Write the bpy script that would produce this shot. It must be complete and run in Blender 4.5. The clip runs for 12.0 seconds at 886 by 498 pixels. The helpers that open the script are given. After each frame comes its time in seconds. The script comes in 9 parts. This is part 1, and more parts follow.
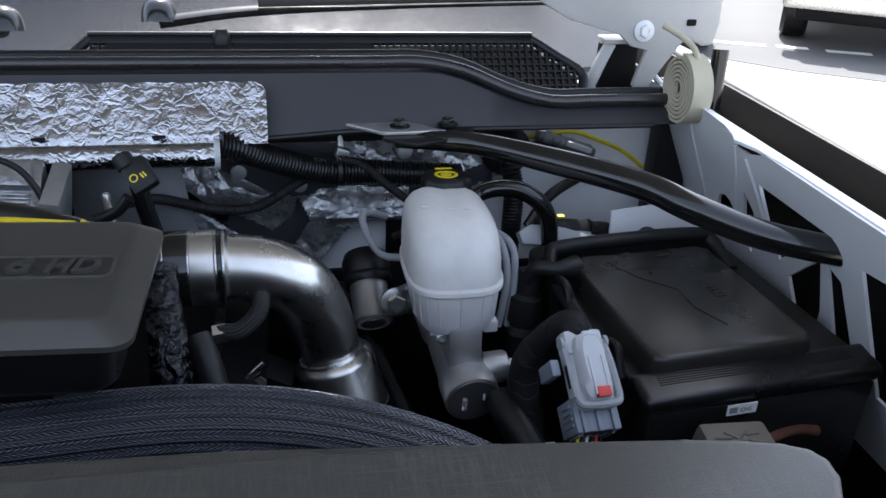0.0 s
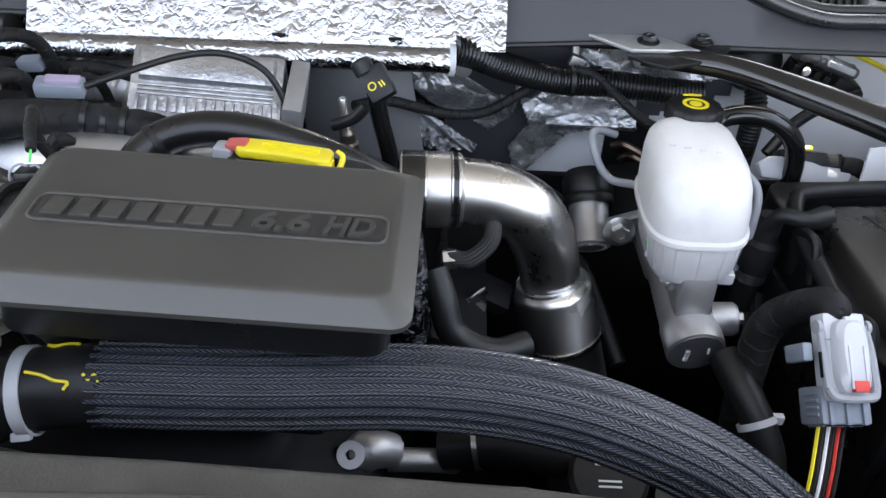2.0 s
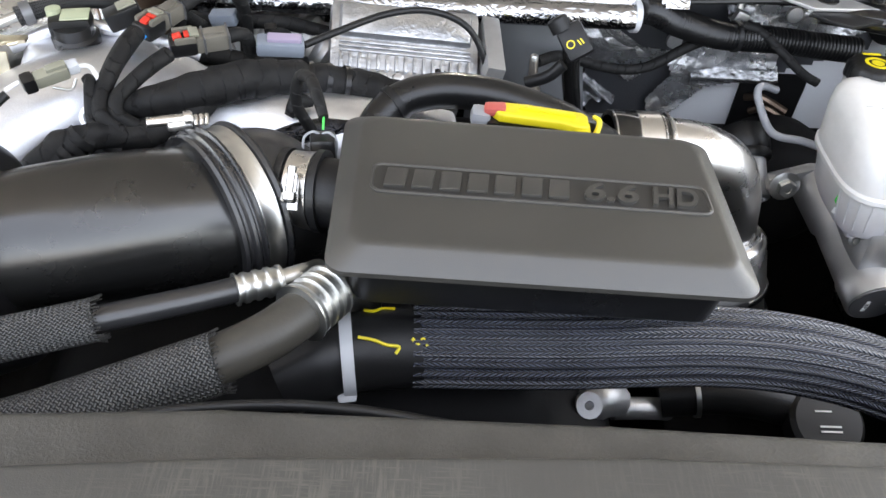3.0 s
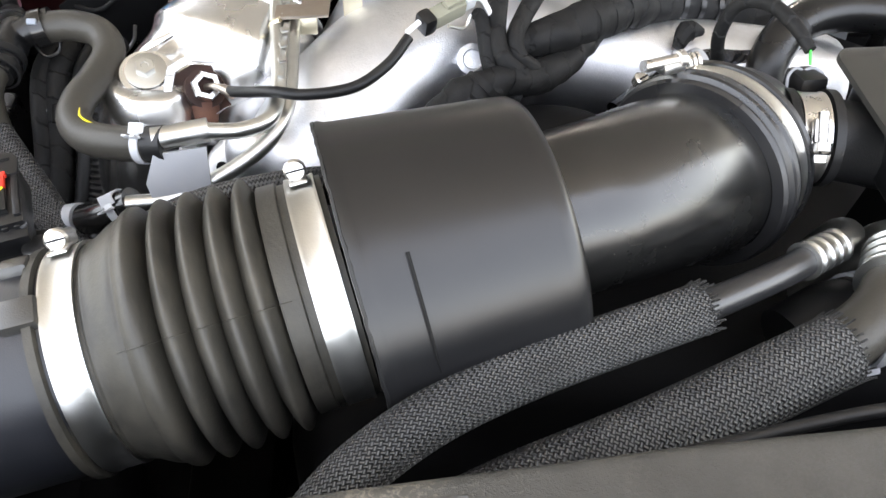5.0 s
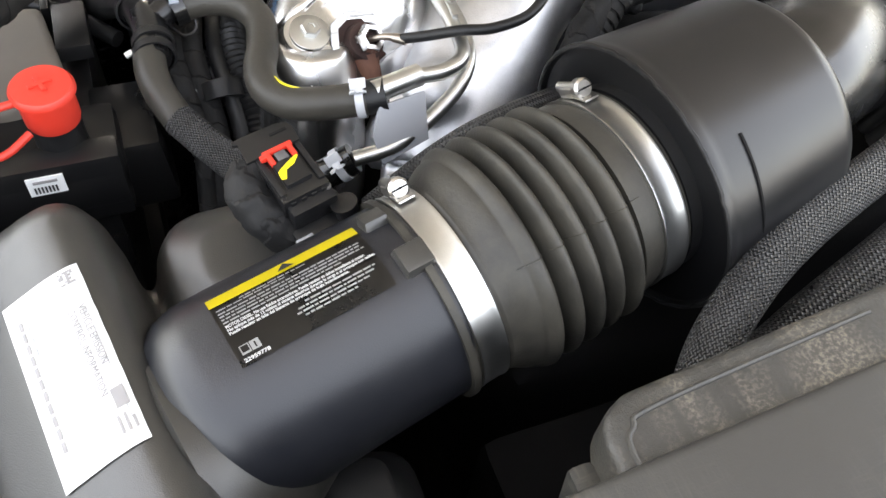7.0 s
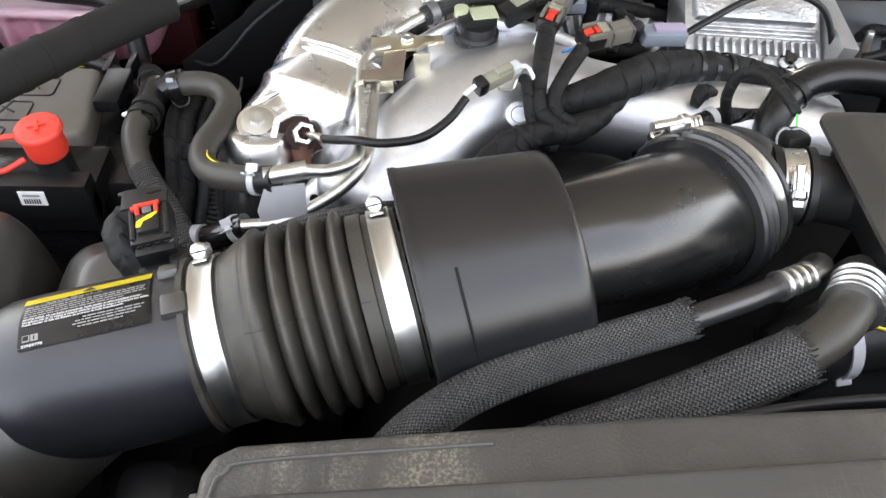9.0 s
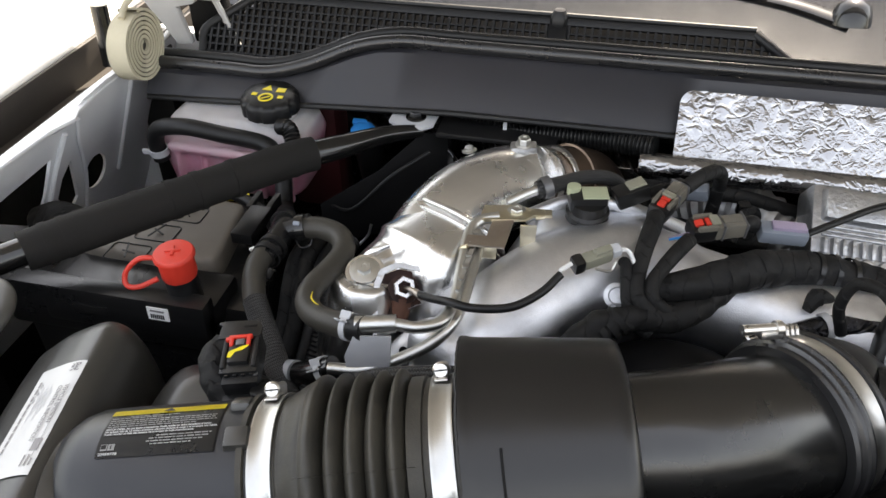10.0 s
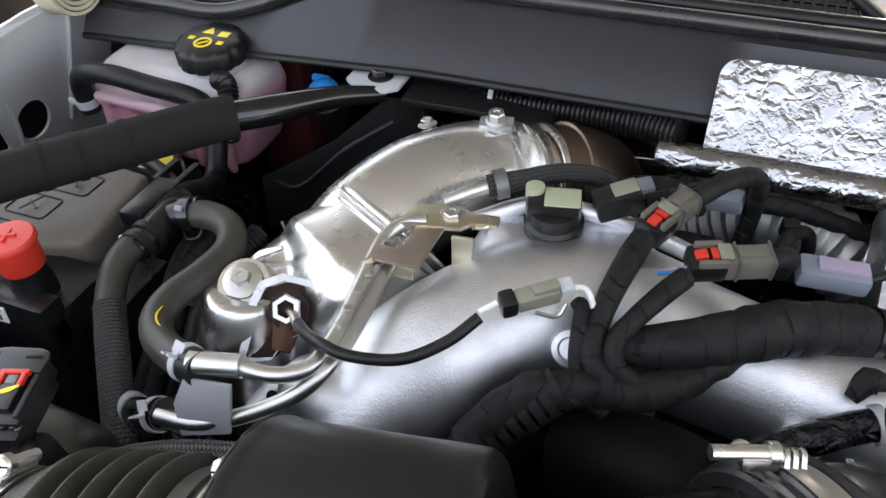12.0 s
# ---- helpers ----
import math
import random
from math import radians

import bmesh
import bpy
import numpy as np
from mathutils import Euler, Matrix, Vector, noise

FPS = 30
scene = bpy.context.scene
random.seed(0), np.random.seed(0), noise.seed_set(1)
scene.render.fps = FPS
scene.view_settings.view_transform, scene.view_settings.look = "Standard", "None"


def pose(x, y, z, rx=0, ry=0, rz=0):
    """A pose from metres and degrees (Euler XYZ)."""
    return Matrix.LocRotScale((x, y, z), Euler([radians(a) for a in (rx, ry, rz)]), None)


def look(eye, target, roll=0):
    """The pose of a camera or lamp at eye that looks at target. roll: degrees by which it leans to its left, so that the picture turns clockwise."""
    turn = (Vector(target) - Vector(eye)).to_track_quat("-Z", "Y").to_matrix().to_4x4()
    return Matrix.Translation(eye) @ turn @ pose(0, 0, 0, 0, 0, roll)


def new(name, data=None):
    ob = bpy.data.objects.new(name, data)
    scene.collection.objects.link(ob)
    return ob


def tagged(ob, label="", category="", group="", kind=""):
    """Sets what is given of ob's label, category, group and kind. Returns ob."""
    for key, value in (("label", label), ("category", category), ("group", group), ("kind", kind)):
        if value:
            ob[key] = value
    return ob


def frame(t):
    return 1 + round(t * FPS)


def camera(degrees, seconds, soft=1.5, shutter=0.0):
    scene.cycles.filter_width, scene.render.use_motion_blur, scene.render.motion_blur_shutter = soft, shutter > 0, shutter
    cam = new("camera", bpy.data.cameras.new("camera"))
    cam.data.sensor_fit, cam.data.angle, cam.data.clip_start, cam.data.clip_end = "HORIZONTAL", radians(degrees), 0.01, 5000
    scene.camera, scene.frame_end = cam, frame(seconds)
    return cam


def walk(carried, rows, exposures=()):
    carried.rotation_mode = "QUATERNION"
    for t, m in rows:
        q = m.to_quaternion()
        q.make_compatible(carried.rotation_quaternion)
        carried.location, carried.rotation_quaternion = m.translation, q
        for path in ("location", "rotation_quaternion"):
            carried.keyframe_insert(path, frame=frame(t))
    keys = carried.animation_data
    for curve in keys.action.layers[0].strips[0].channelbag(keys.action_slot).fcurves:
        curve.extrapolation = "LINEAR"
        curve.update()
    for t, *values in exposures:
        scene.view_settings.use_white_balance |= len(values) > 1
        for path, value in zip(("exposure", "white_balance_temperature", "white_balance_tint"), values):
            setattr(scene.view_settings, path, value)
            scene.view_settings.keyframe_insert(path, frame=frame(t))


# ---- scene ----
cam = camera(58.3, 12.0)
PATH = [
    (0, (0.135, 0.233, 1.666), (0.493, 1.978, 0.756), 2.6),
    (0.5, (0.139, 0.292, 1.65), (0.336, 2.051, 0.719), 2.4),
    (1, (0.139, 0.327, 1.653), (0.255, 2.05, 0.645), 2.4),
    (1.5, (0.122, 0.337, 1.684), (0.15, 1.966, 0.524), 2.1),
    (2, (0.063, 0.311, 1.721), (0.044, 1.862, 0.459), 2.0),
    (2.5, (-0.048, 0.301, 1.74), (-0.012, 1.792, 0.408), 3.5),
    (2.7, (-0.094, 0.301, 1.744), (-0.035, 1.771, 0.39), 4.0),
    (4.3, (-0.371, 0.386, 1.711), (-0.272, 1.723, 0.227), 5.0),
    (4.5, (-0.399, 0.393, 1.704), (-0.278, 1.718, 0.211), 5.3),
    (5, (-0.484, 0.388, 1.693), (-0.288, 1.673, 0.172), 5.4),
    (5.5, (-0.594, 0.383, 1.704), (-0.296, 1.615, 0.157), 3.8),
    (6, (-0.674, 0.399, 1.692), (-0.227, 1.564, 0.13), 4.8),
    (6.5, (-0.711, 0.407, 1.692), (-0.212, 1.546, 0.126), 5.7),
    (7, (-0.711, 0.396, 1.697), (-0.154, 1.494, 0.12), 8.1),
    (7.5, (-0.678, 0.38, 1.704), (-0.165, 1.472, 0.109), 7.1),
    (7.7, (-0.646, 0.373, 1.713), (-0.156, 1.473, 0.116), 6.8),
    (9.3, (-0.449, 0.293, 1.782), (-0.527, 1.732, 0.395), 0.8),
    (9.5, (-0.433, 0.285, 1.785), (-0.582, 1.793, 0.481), 0.3),
    (10, (-0.432, 0.32, 1.796), (-0.805, 1.86, 0.574), -0.7),
    (10.5, (-0.476, 0.412, 1.774), (-0.959, 1.92, 0.553), -1.0),
    (11, (-0.512, 0.5, 1.717), (-1.068, 1.971, 0.481), -1.3),
    (11.5, (-0.455, 0.529, 1.698), (-1.037, 1.969, 0.437), -1.8),
    (12, (-0.354, 0.517, 1.713), (-0.954, 1.909, 0.409), -2.6),
]
# the picture brightens over the dark hoses and settles again over the manifold
EXPOSURE = [(0, 1.88, 5950, 10), (0.5, 2.3, 6000, 10), (1, 2.8, 6250, 10), (1.5, 2.95, 6350, 10), (2, 3.07, 6600, 10), (2.5, 3.25, 6900, 10), (4.5, 3.65, 7300, 10), (5.5, 3.62, 7350, 10), (6.5, 3.32, 7450, 10), (7.7, 3.52, 7400, 10), (9.5, 3.1, 7350, 10), (10, 2.4, 7500, 10), (10.5, 1.62, 7800, 10), (11, 1.62, 7400, 10), (11.5, 2.1, 7050, 10), (12, 2.64, 7050, 10)]
walk(cam, [(t, look(eye, target, roll)) for t, eye, target, roll in PATH], EXPOSURE)

# ---- world, sun and exposure ----
SUN_EL, SUN_AZ = 58.0, 12.0
world = bpy.data.worlds.new("sky")
scene.world = world
world.use_nodes = True
wn = world.node_tree
sky = wn.nodes.new("ShaderNodeTexSky")
sky.sky_type = "NISHITA"
sky.sun_disc = False
sky.sun_elevation = radians(SUN_EL)
sky.sun_rotation = radians(SUN_AZ)
sky.air_density, sky.dust_density = 1.0, 2.5
haze = wn.nodes.new("ShaderNodeHueSaturation")
haze.inputs["Saturation"].default_value = 0.5
wn.links.new(sky.outputs["Color"], haze.inputs["Color"])
wn.links.new(haze.outputs["Color"], wn.nodes["Background"].inputs["Color"])
wn.nodes["Background"].inputs["Strength"].default_value = 0.15
sun = new("sun", bpy.data.lights.new("sun", "SUN"))
sun.data.energy, sun.data.angle, sun.data.color = 4.0, radians(0.6), (1.0, 0.95, 0.88)
sd = Vector((math.sin(radians(SUN_AZ)) * math.cos(radians(SUN_EL)), math.cos(radians(SUN_AZ)) * math.cos(radians(SUN_EL)), math.sin(radians(SUN_EL))))
sun.matrix_world = look(sd * 10, (0, 0, 0))

# ---- materials ----


def mat(name):
    m = bpy.data.materials.new(name)
    m.use_nodes = True
    return m, m.node_tree.nodes, m.node_tree.links, m.node_tree.nodes["Principled BSDF"]


def mix_rgb(n, l, fac, a, b):
    x = n.new("ShaderNodeMix")
    x.data_type = "RGBA"
    for sock, v in ((x.inputs[0], fac), (x.inputs[6], a), (x.inputs[7], b)):
        if isinstance(v, (int, float)):
            sock.default_value = v
        elif isinstance(v, tuple):
            sock.default_value = (*v[:3], 1)
        else:
            l.new(v, sock)
    return x.outputs[2]


def tex_noise(n, l, scale, detail=4, rough=0.6, vec=None):
    x = n.new("ShaderNodeTexNoise")
    x.inputs["Scale"].default_value, x.inputs["Detail"].default_value, x.inputs["Roughness"].default_value = scale, detail, rough
    if vec is None:
        vec = n.new("ShaderNodeTexCoord").outputs["Object"]
    l.new(vec, x.inputs["Vector"])
    return x.outputs["Fac"]


def ramp(n, l, fac, lo, hi, a=0.0, b=1.0):
    x = n.new("ShaderNodeMapRange")
    x.inputs["From Min"].default_value, x.inputs["From Max"].default_value = lo, hi
    x.inputs["To Min"].default_value, x.inputs["To Max"].default_value = a, b
    l.new(fac, x.inputs["Value"])
    return x.outputs["Result"]


def bump(n, l, p, height, strength, dist=0.001):
    x = n.new("ShaderNodeBump")
    x.inputs["Strength"].default_value, x.inputs["Distance"].default_value = strength, dist
    l.new(height, x.inputs["Height"])
    l.new(x.outputs["Normal"], p.inputs["Normal"])
    return x


def surface(name, color, rough=0.5, metal=0.0, color2=None, grain=900.0, grain_bump=0.15, dirt=0.35, patch=14.0, spec=0.5, coat=0.0, depth=0.0006):
    """Base colour with broad stains and fine grain, and roughness that follows the stains."""
    m, n, l, p = mat(name)
    color2 = color2 or tuple(min(1, c * 0.75 + 0.035) for c in color)
    broad = ramp(n, l, tex_noise(n, l, patch, 6, 0.65), 0.35, 0.7)
    fine = tex_noise(n, l, grain, 3, 0.6)
    amount = n.new("ShaderNodeMath")
    amount.operation = "MULTIPLY"
    amount.inputs[1].default_value = dirt
    l.new(broad, amount.inputs[0])
    l.new(mix_rgb(n, l, amount.outputs[0], color, color2), p.inputs["Base Color"])
    l.new(ramp(n, l, broad, 0, 1, max(0.02, rough - 0.06), min(1, rough + 0.1)), p.inputs["Roughness"])
    p.inputs["Metallic"].default_value = metal
    p.inputs["Specular IOR Level"].default_value = spec
    p.inputs["Coat Weight"].default_value = coat
    if grain_bump:
        bump(n, l, p, fine, grain_bump, depth)
    return m



def scuffed(name, color, light):
    """Moulded plastic greyed by the weather, with fine scratches along and across it."""
    m, n, l, p = mat(name)
    co = n.new("ShaderNodeTexCoord").outputs["Object"]
    marks = []
    for sx, sy, rot in ((60, 900, 0.5), (900, 70, 0.2), (500, 40, -0.6)):
        mp = n.new("ShaderNodeMapping")
        mp.inputs["Scale"].default_value, mp.inputs["Rotation"].default_value = (sx, sy, 300), (0, 0, rot)
        l.new(co, mp.inputs["Vector"])
        marks.append(ramp(n, l, tex_noise(n, l, 1.0, 3, 0.6, mp.outputs["Vector"]), 0.52, 0.66))
    add = n.new("ShaderNodeMath")
    add.operation = "MAXIMUM"
    l.new(marks[0], add.inputs[0])
    l.new(marks[1], add.inputs[1])
    add2 = n.new("ShaderNodeMath")
    add2.operation = "MAXIMUM"
    l.new(add.outputs[0], add2.inputs[0])
    l.new(marks[2], add2.inputs[1])
    where = ramp(n, l, tex_noise(n, l, 7, 5, 0.6), 0.42, 0.72, 0.0, 0.4)
    f = n.new("ShaderNodeMath")
    f.operation = "MULTIPLY"
    l.new(add2.outputs[0], f.inputs[0])
    l.new(where, f.inputs[1])
    base = mix_rgb(n, l, ramp(n, l, tex_noise(n, l, 5, 4, 0.5), 0.3, 0.7), color, tuple(c * 1.35 for c in color))
    l.new(mix_rgb(n, l, f.outputs[0], base, light), p.inputs["Base Color"])
    l.new(ramp(n, l, where, 0, 1, 0.42, 0.56), p.inputs["Roughness"])
    bump(n, l, p, tex_noise(n, l, 1100, 3, 0.6), 0.2, 0.0006)
    return m



def caked(name, color, light):
    """Plastic with sandy dried mud in washed streaks: speckles inside broad patches."""
    m, n, l, p = mat(name)
    co = n.new("ShaderNodeTexCoord").outputs["Object"]
    mp = n.new("ShaderNodeMapping")
    mp.inputs["Scale"].default_value, mp.inputs["Rotation"].default_value = (26, 7, 10), (0, 0, 0.3)
    l.new(co, mp.inputs["Vector"])
    streak = ramp(n, l, tex_noise(n, l, 1.0, 4, 0.6, mp.outputs["Vector"]), 0.42, 0.62)
    speck = ramp(n, l, tex_noise(n, l, 520, 3, 0.75), 0.46, 0.62)
    sep = n.new("ShaderNodeSeparateXYZ")
    l.new(co, sep.inputs[0])
    end = n.new("ShaderNodeMath")
    end.operation = "MULTIPLY"
    l.new(streak, end.inputs[0])
    l.new(ramp(n, l, sep.outputs["X"], -0.50, -0.36, 1.0, 0.06), end.inputs[1])
    f = n.new("ShaderNodeMath")
    f.operation = "MULTIPLY"
    l.new(end.outputs[0], f.inputs[0])
    l.new(ramp(n, l, speck, 0, 1, 0.10, 0.85), f.inputs[1])
    base = mix_rgb(n, l, ramp(n, l, tex_noise(n, l, 30, 5, 0.6), 0.3, 0.7), color, tuple(c * 1.5 for c in color))
    l.new(mix_rgb(n, l, f.outputs[0], base, light), p.inputs["Base Color"])
    l.new(ramp(n, l, f.outputs[0], 0, 1, 0.42, 0.8), p.inputs["Roughness"])
    bump(n, l, p, speck, 0.3, 0.0006)
    return m


def wound(name, color, light):
    """Cloth tape wound round a cable: overlapping turns that run along the tube."""
    m, n, l, p = mat(name)
    uv = n.new("ShaderNodeSeparateXYZ")
    l.new(n.new("ShaderNodeTexCoord").outputs["UV"], uv.inputs[0])
    turn = n.new("ShaderNodeMath")
    turn.operation = "MULTIPLY_ADD"
    turn.inputs[1].default_value = 62.0
    l.new(uv.outputs["Y"], turn.inputs[0])
    l.new(uv.outputs["X"], turn.inputs[2])
    wob = n.new("ShaderNodeMath")
    wob.operation = "MULTIPLY_ADD"
    wob.inputs[1].default_value = 1.7
    l.new(tex_noise(n, l, 45, 3, 0.5), wob.inputs[0])
    l.new(turn.outputs[0], wob.inputs[2])
    saw = n.new("ShaderNodeMath")
    saw.operation = "FRACT"
    l.new(wob.outputs[0], saw.inputs[0])
    h = n.new("ShaderNodeMath")
    h.operation = "MULTIPLY_ADD"
    h.inputs[1].default_value = 0.7
    l.new(tex_noise(n, l, 130, 5, 0.6), h.inputs[0])
    l.new(ramp(n, l, saw.outputs[0], 0.0, 0.12), h.inputs[2])
    l.new(mix_rgb(n, l, ramp(n, l, tex_noise(n, l, 35, 6, 0.65), 0.35, 0.7), color, light), p.inputs["Base Color"])
    p.inputs["Roughness"].default_value = 0.62
    p.inputs["Specular IOR Level"].default_value = 0.22
    bump(n, l, p, h.outputs[0], 0.8, 0.0015)
    return m


M = {}
M["plastic"] = surface("black_plastic", (0.009, 0.009, 0.0097), 0.4, color2=(0.018, 0.0175, 0.0165), grain=1400, grain_bump=0.2, patch=9, spec=0.35)
M["plastic_satin"] = surface("satin_black_plastic", (0.007, 0.007, 0.0075), 0.3, color2=(0.015, 0.0145, 0.0135), grain=1800, grain_bump=0.12, patch=8, spec=0.5)
M["cover"] = surface("dusty_cover_plastic", (0.027, 0.0262, 0.0240), 0.36, color2=(0.044, 0.041, 0.035), grain=1500, grain_bump=0.25, dirt=0.5, patch=9, spec=0.8)
M["shroud"] = scuffed("weathered_shroud_plastic", (0.036, 0.035, 0.032), (0.14, 0.13, 0.105))
M["lip_dust"] = caked("caked_lip_plastic", (0.034, 0.0325, 0.029), (0.23, 0.20, 0.155))
M["rubber"] = surface("black_rubber", (0.008, 0.008, 0.0085), 0.42, color2=(0.018, 0.0175, 0.0165), spec=0.35, grain=700, grain_bump=0.3, patch=20)
M["hose"] = surface("grey_rubber_hose", (0.036, 0.033, 0.0275), 0.42, color2=(0.064, 0.058, 0.047), spec=0.35, grain=500, grain_bump=0.3, patch=22)
M["bellows"] = surface("dusty_bellows_rubber", (0.024, 0.0228, 0.020), 0.46, spec=0.35, color2=(0.085, 0.077, 0.060), grain=500, grain_bump=0.3, dirt=0.6, patch=18)
M["tape"] = wound("cloth_tape", (0.008, 0.008, 0.0083), (0.018, 0.0175, 0.017))
# near black: the bay's deep shade put into colour; also for plain black parts
M["void"] = surface("black_and_deep_shade", (0.005, 0.005, 0.0055), 0.6, color2=(0.012, 0.011, 0.010), spec=0.15, grain=300, grain_bump=0.3, patch=12)
M["paint"] = surface("white_body_paint", (0.80, 0.81, 0.83), 0.34, color2=(0.70, 0.71, 0.725), grain=400, grain_bump=0.05, dirt=0.5, patch=6)
# white body paint darkened: the hood's shade on the hinges put into colour
M["paint_shade"] = surface("shaded_white_body_paint", (0.46, 0.455, 0.445), 0.42, color2=(0.36, 0.35, 0.335), grain=400, grain_bump=0.08, patch=18)
M["paint_gloss"] = surface("glossy_white_paint", (0.72, 0.71, 0.68), 0.18, color2=(0.62, 0.6, 0.57), grain=400, grain_bump=0.02, patch=4, coat=0.6)
M["gutter"] = surface("dusty_primer_gutter", (0.03, 0.025, 0.021), 0.6, color2=(0.055, 0.046, 0.038), grain=300, patch=9)
M["steel"] = surface("stainless_steel", (0.72, 0.705, 0.68), 0.29, metal=1.0, color2=(0.52, 0.49, 0.45), grain=900, grain_bump=0.06, dirt=0.6, patch=16)
M["steel_bright"] = surface("bright_steel", (0.62, 0.62, 0.62), 0.24, metal=1.0, color2=(0.6, 0.6, 0.6), grain=900, grain_bump=0.05, patch=30)
M["zinc"] = surface("zinc_plated_steel", (0.62, 0.62, 0.6), 0.34, metal=1.0, color2=(0.45, 0.44, 0.4), grain=900, grain_bump=0.1, patch=40)
M["panelplastic"] = surface("weathered_black_panel", (0.022, 0.023, 0.028), 0.47, color2=(0.036, 0.031, 0.035), grain=1500, grain_bump=0.15, patch=7, spec=0.6)
M["cast"] = surface("cast_aluminium", (0.84, 0.85, 0.88), 0.41, metal=1.0, color2=(0.62, 0.625, 0.64), grain=800, grain_bump=0.6, dirt=0.8, patch=22, depth=0.0005)
M["cast_rough"] = surface("rough_cast_aluminium", (0.6, 0.61, 0.62), 0.34, metal=1.0, color2=(0.32, 0.32, 0.33), grain=260, grain_bump=0.7, dirt=0.8, patch=60, depth=0.0013)
M["shield"] = surface("stamped_aluminised_steel", (0.82, 0.815, 0.805), 0.27, metal=1.0, color2=(0.66, 0.64, 0.61), grain=700, grain_bump=0.06, dirt=0.35, patch=5)
M["goldzinc"] = surface("yellow_zinc_plate", (0.66, 0.58, 0.40), 0.34, metal=1.0, color2=(0.58, 0.54, 0.46), grain=900, grain_bump=0.08, dirt=0.7, patch=40)
# cover plastic darkened to stand for shade round the raised letters
M["cover_shade"] = surface("shaded_cover_plastic", (0.020, 0.0192, 0.0178), 0.42, color2=(0.034, 0.032, 0.028), grain=1500, grain_bump=0.3, dirt=0.5, patch=11)
M["fuselid"] = surface("dusty_black_lid", (0.012, 0.0115, 0.011), 0.30, color2=(0.034, 0.029, 0.023), grain=1300, grain_bump=0.2, dirt=0.7, patch=7)
M["mc"] = surface("machined_aluminium_body", (0.5, 0.5, 0.5), 0.45, metal=0.9, color2=(0.36, 0.36, 0.36), grain=600, grain_bump=0.3, patch=25)
M["rust"] = surface("rusty_iron", (0.09, 0.035, 0.022), 0.8, color2=(0.19, 0.09, 0.055), grain=250, grain_bump=0.6, dirt=0.8, patch=30)
M["tan_steel"] = surface("tinted_steel_plate", (0.46, 0.41, 0.36), 0.38, metal=1.0, color2=(0.36, 0.29, 0.24), grain=600, grain_bump=0.06, dirt=0.7, patch=30)
M["brown"] = surface("heat_tinted_steel", (0.22, 0.16, 0.12), 0.35, metal=0.9, color2=(0.12, 0.085, 0.065), grain=500, patch=25)
M["elbowplastic"] = surface("smooth_black_duct_plastic", (0.006, 0.006, 0.006), 0.27, color2=(0.012, 0.0115, 0.010), grain=1800, grain_bump=0.05, patch=8, spec=0.8)
M["sealrubber"] = surface("shiny_seal_rubber", (0.014, 0.014, 0.015), 0.3, color2=(0.026, 0.025, 0.025), grain=700, grain_bump=0.15, patch=20, spec=0.7)
M["tubeblack"] = surface("black_painted_tube", (0.006, 0.006, 0.006), 0.16, color2=(0.014, 0.013, 0.012), grain=900, grain_bump=0.05, patch=30, coat=0.3)
M["canister"] = surface("satin_black_canister", (0.006, 0.006, 0.0068), 0.31, color2=(0.010, 0.0098, 0.0095), grain=1500, grain_bump=0.06, patch=4, dirt=0.3, spec=0.55)
M["outlet"] = surface("dusty_outlet_pipe", (0.010, 0.011, 0.0145), 0.38, color2=(0.03, 0.03, 0.031), grain=1500, grain_bump=0.2, patch=9, spec=0.6)
M["label_black"] = surface("glossy_black_label", (0.012, 0.012, 0.012), 0.3, color2=(0.04, 0.032, 0.02), grain=900, grain_bump=0.02, patch=40)
M["red"] = surface("red_plastic", (0.60, 0.035, 0.02), 0.42, color2=(0.48, 0.04, 0.025), grain=1200, patch=40)
M["yellow"] = surface("yellow_plastic", (0.78, 0.64, 0.02), 0.4, color2=(0.66, 0.54, 0.02), grain=1200, patch=40)
M["blue"] = surface("blue_plastic", (0.02, 0.28, 0.72), 0.35, color2=(0.02, 0.22, 0.6), grain=1200, patch=40)
M["green"] = surface("green_sticker", (0.05, 0.6, 0.08), 0.5, grain=1200, grain_bump=0.02)
M["olive"] = surface("olive_plastic", (0.21, 0.205, 0.155), 0.45, color2=(0.27, 0.26, 0.205), grain=1200, patch=40)
M["greyplastic"] = surface("grey_plastic", (0.3, 0.31, 0.33), 0.45, color2=(0.36, 0.36, 0.37), grain=1200, patch=30)
M["lightgrey"] = surface("light_grey_plastic", (0.5, 0.51, 0.53), 0.42, color2=(0.42, 0.43, 0.45), grain=1200, patch=30)
M["bluegrey"] = surface("blue_grey_plastic", (0.20, 0.225, 0.265), 0.45, color2=(0.25, 0.275, 0.31), grain=1200, patch=30)
M["purple"] = surface("mauve_plastic", (0.34, 0.28, 0.38), 0.45, color2=(0.38, 0.33, 0.41), grain=1200, patch=30)
M["white"] = surface("white_label", (0.82, 0.82, 0.81), 0.35, color2=(0.72, 0.72, 0.71), grain=900, grain_bump=0.02, patch=30)
M["paper"] = surface("satin_label_paper", (0.62, 0.62, 0.61), 0.42, color2=(0.55, 0.55, 0.54), grain=900, grain_bump=0.04, patch=18)
M["ink"] = surface("black_print", (0.02, 0.02, 0.02), 0.45, grain=900, grain_bump=0.0)
M["greyink"] = surface("grey_print", (0.25, 0.24, 0.24), 0.5, grain=900, grain_bump=0.0)
M["cream"] = surface("cream_foam_strip", (0.52, 0.48, 0.36), 0.8, color2=(0.36, 0.33, 0.24), grain=500, grain_bump=0.4, patch=25)
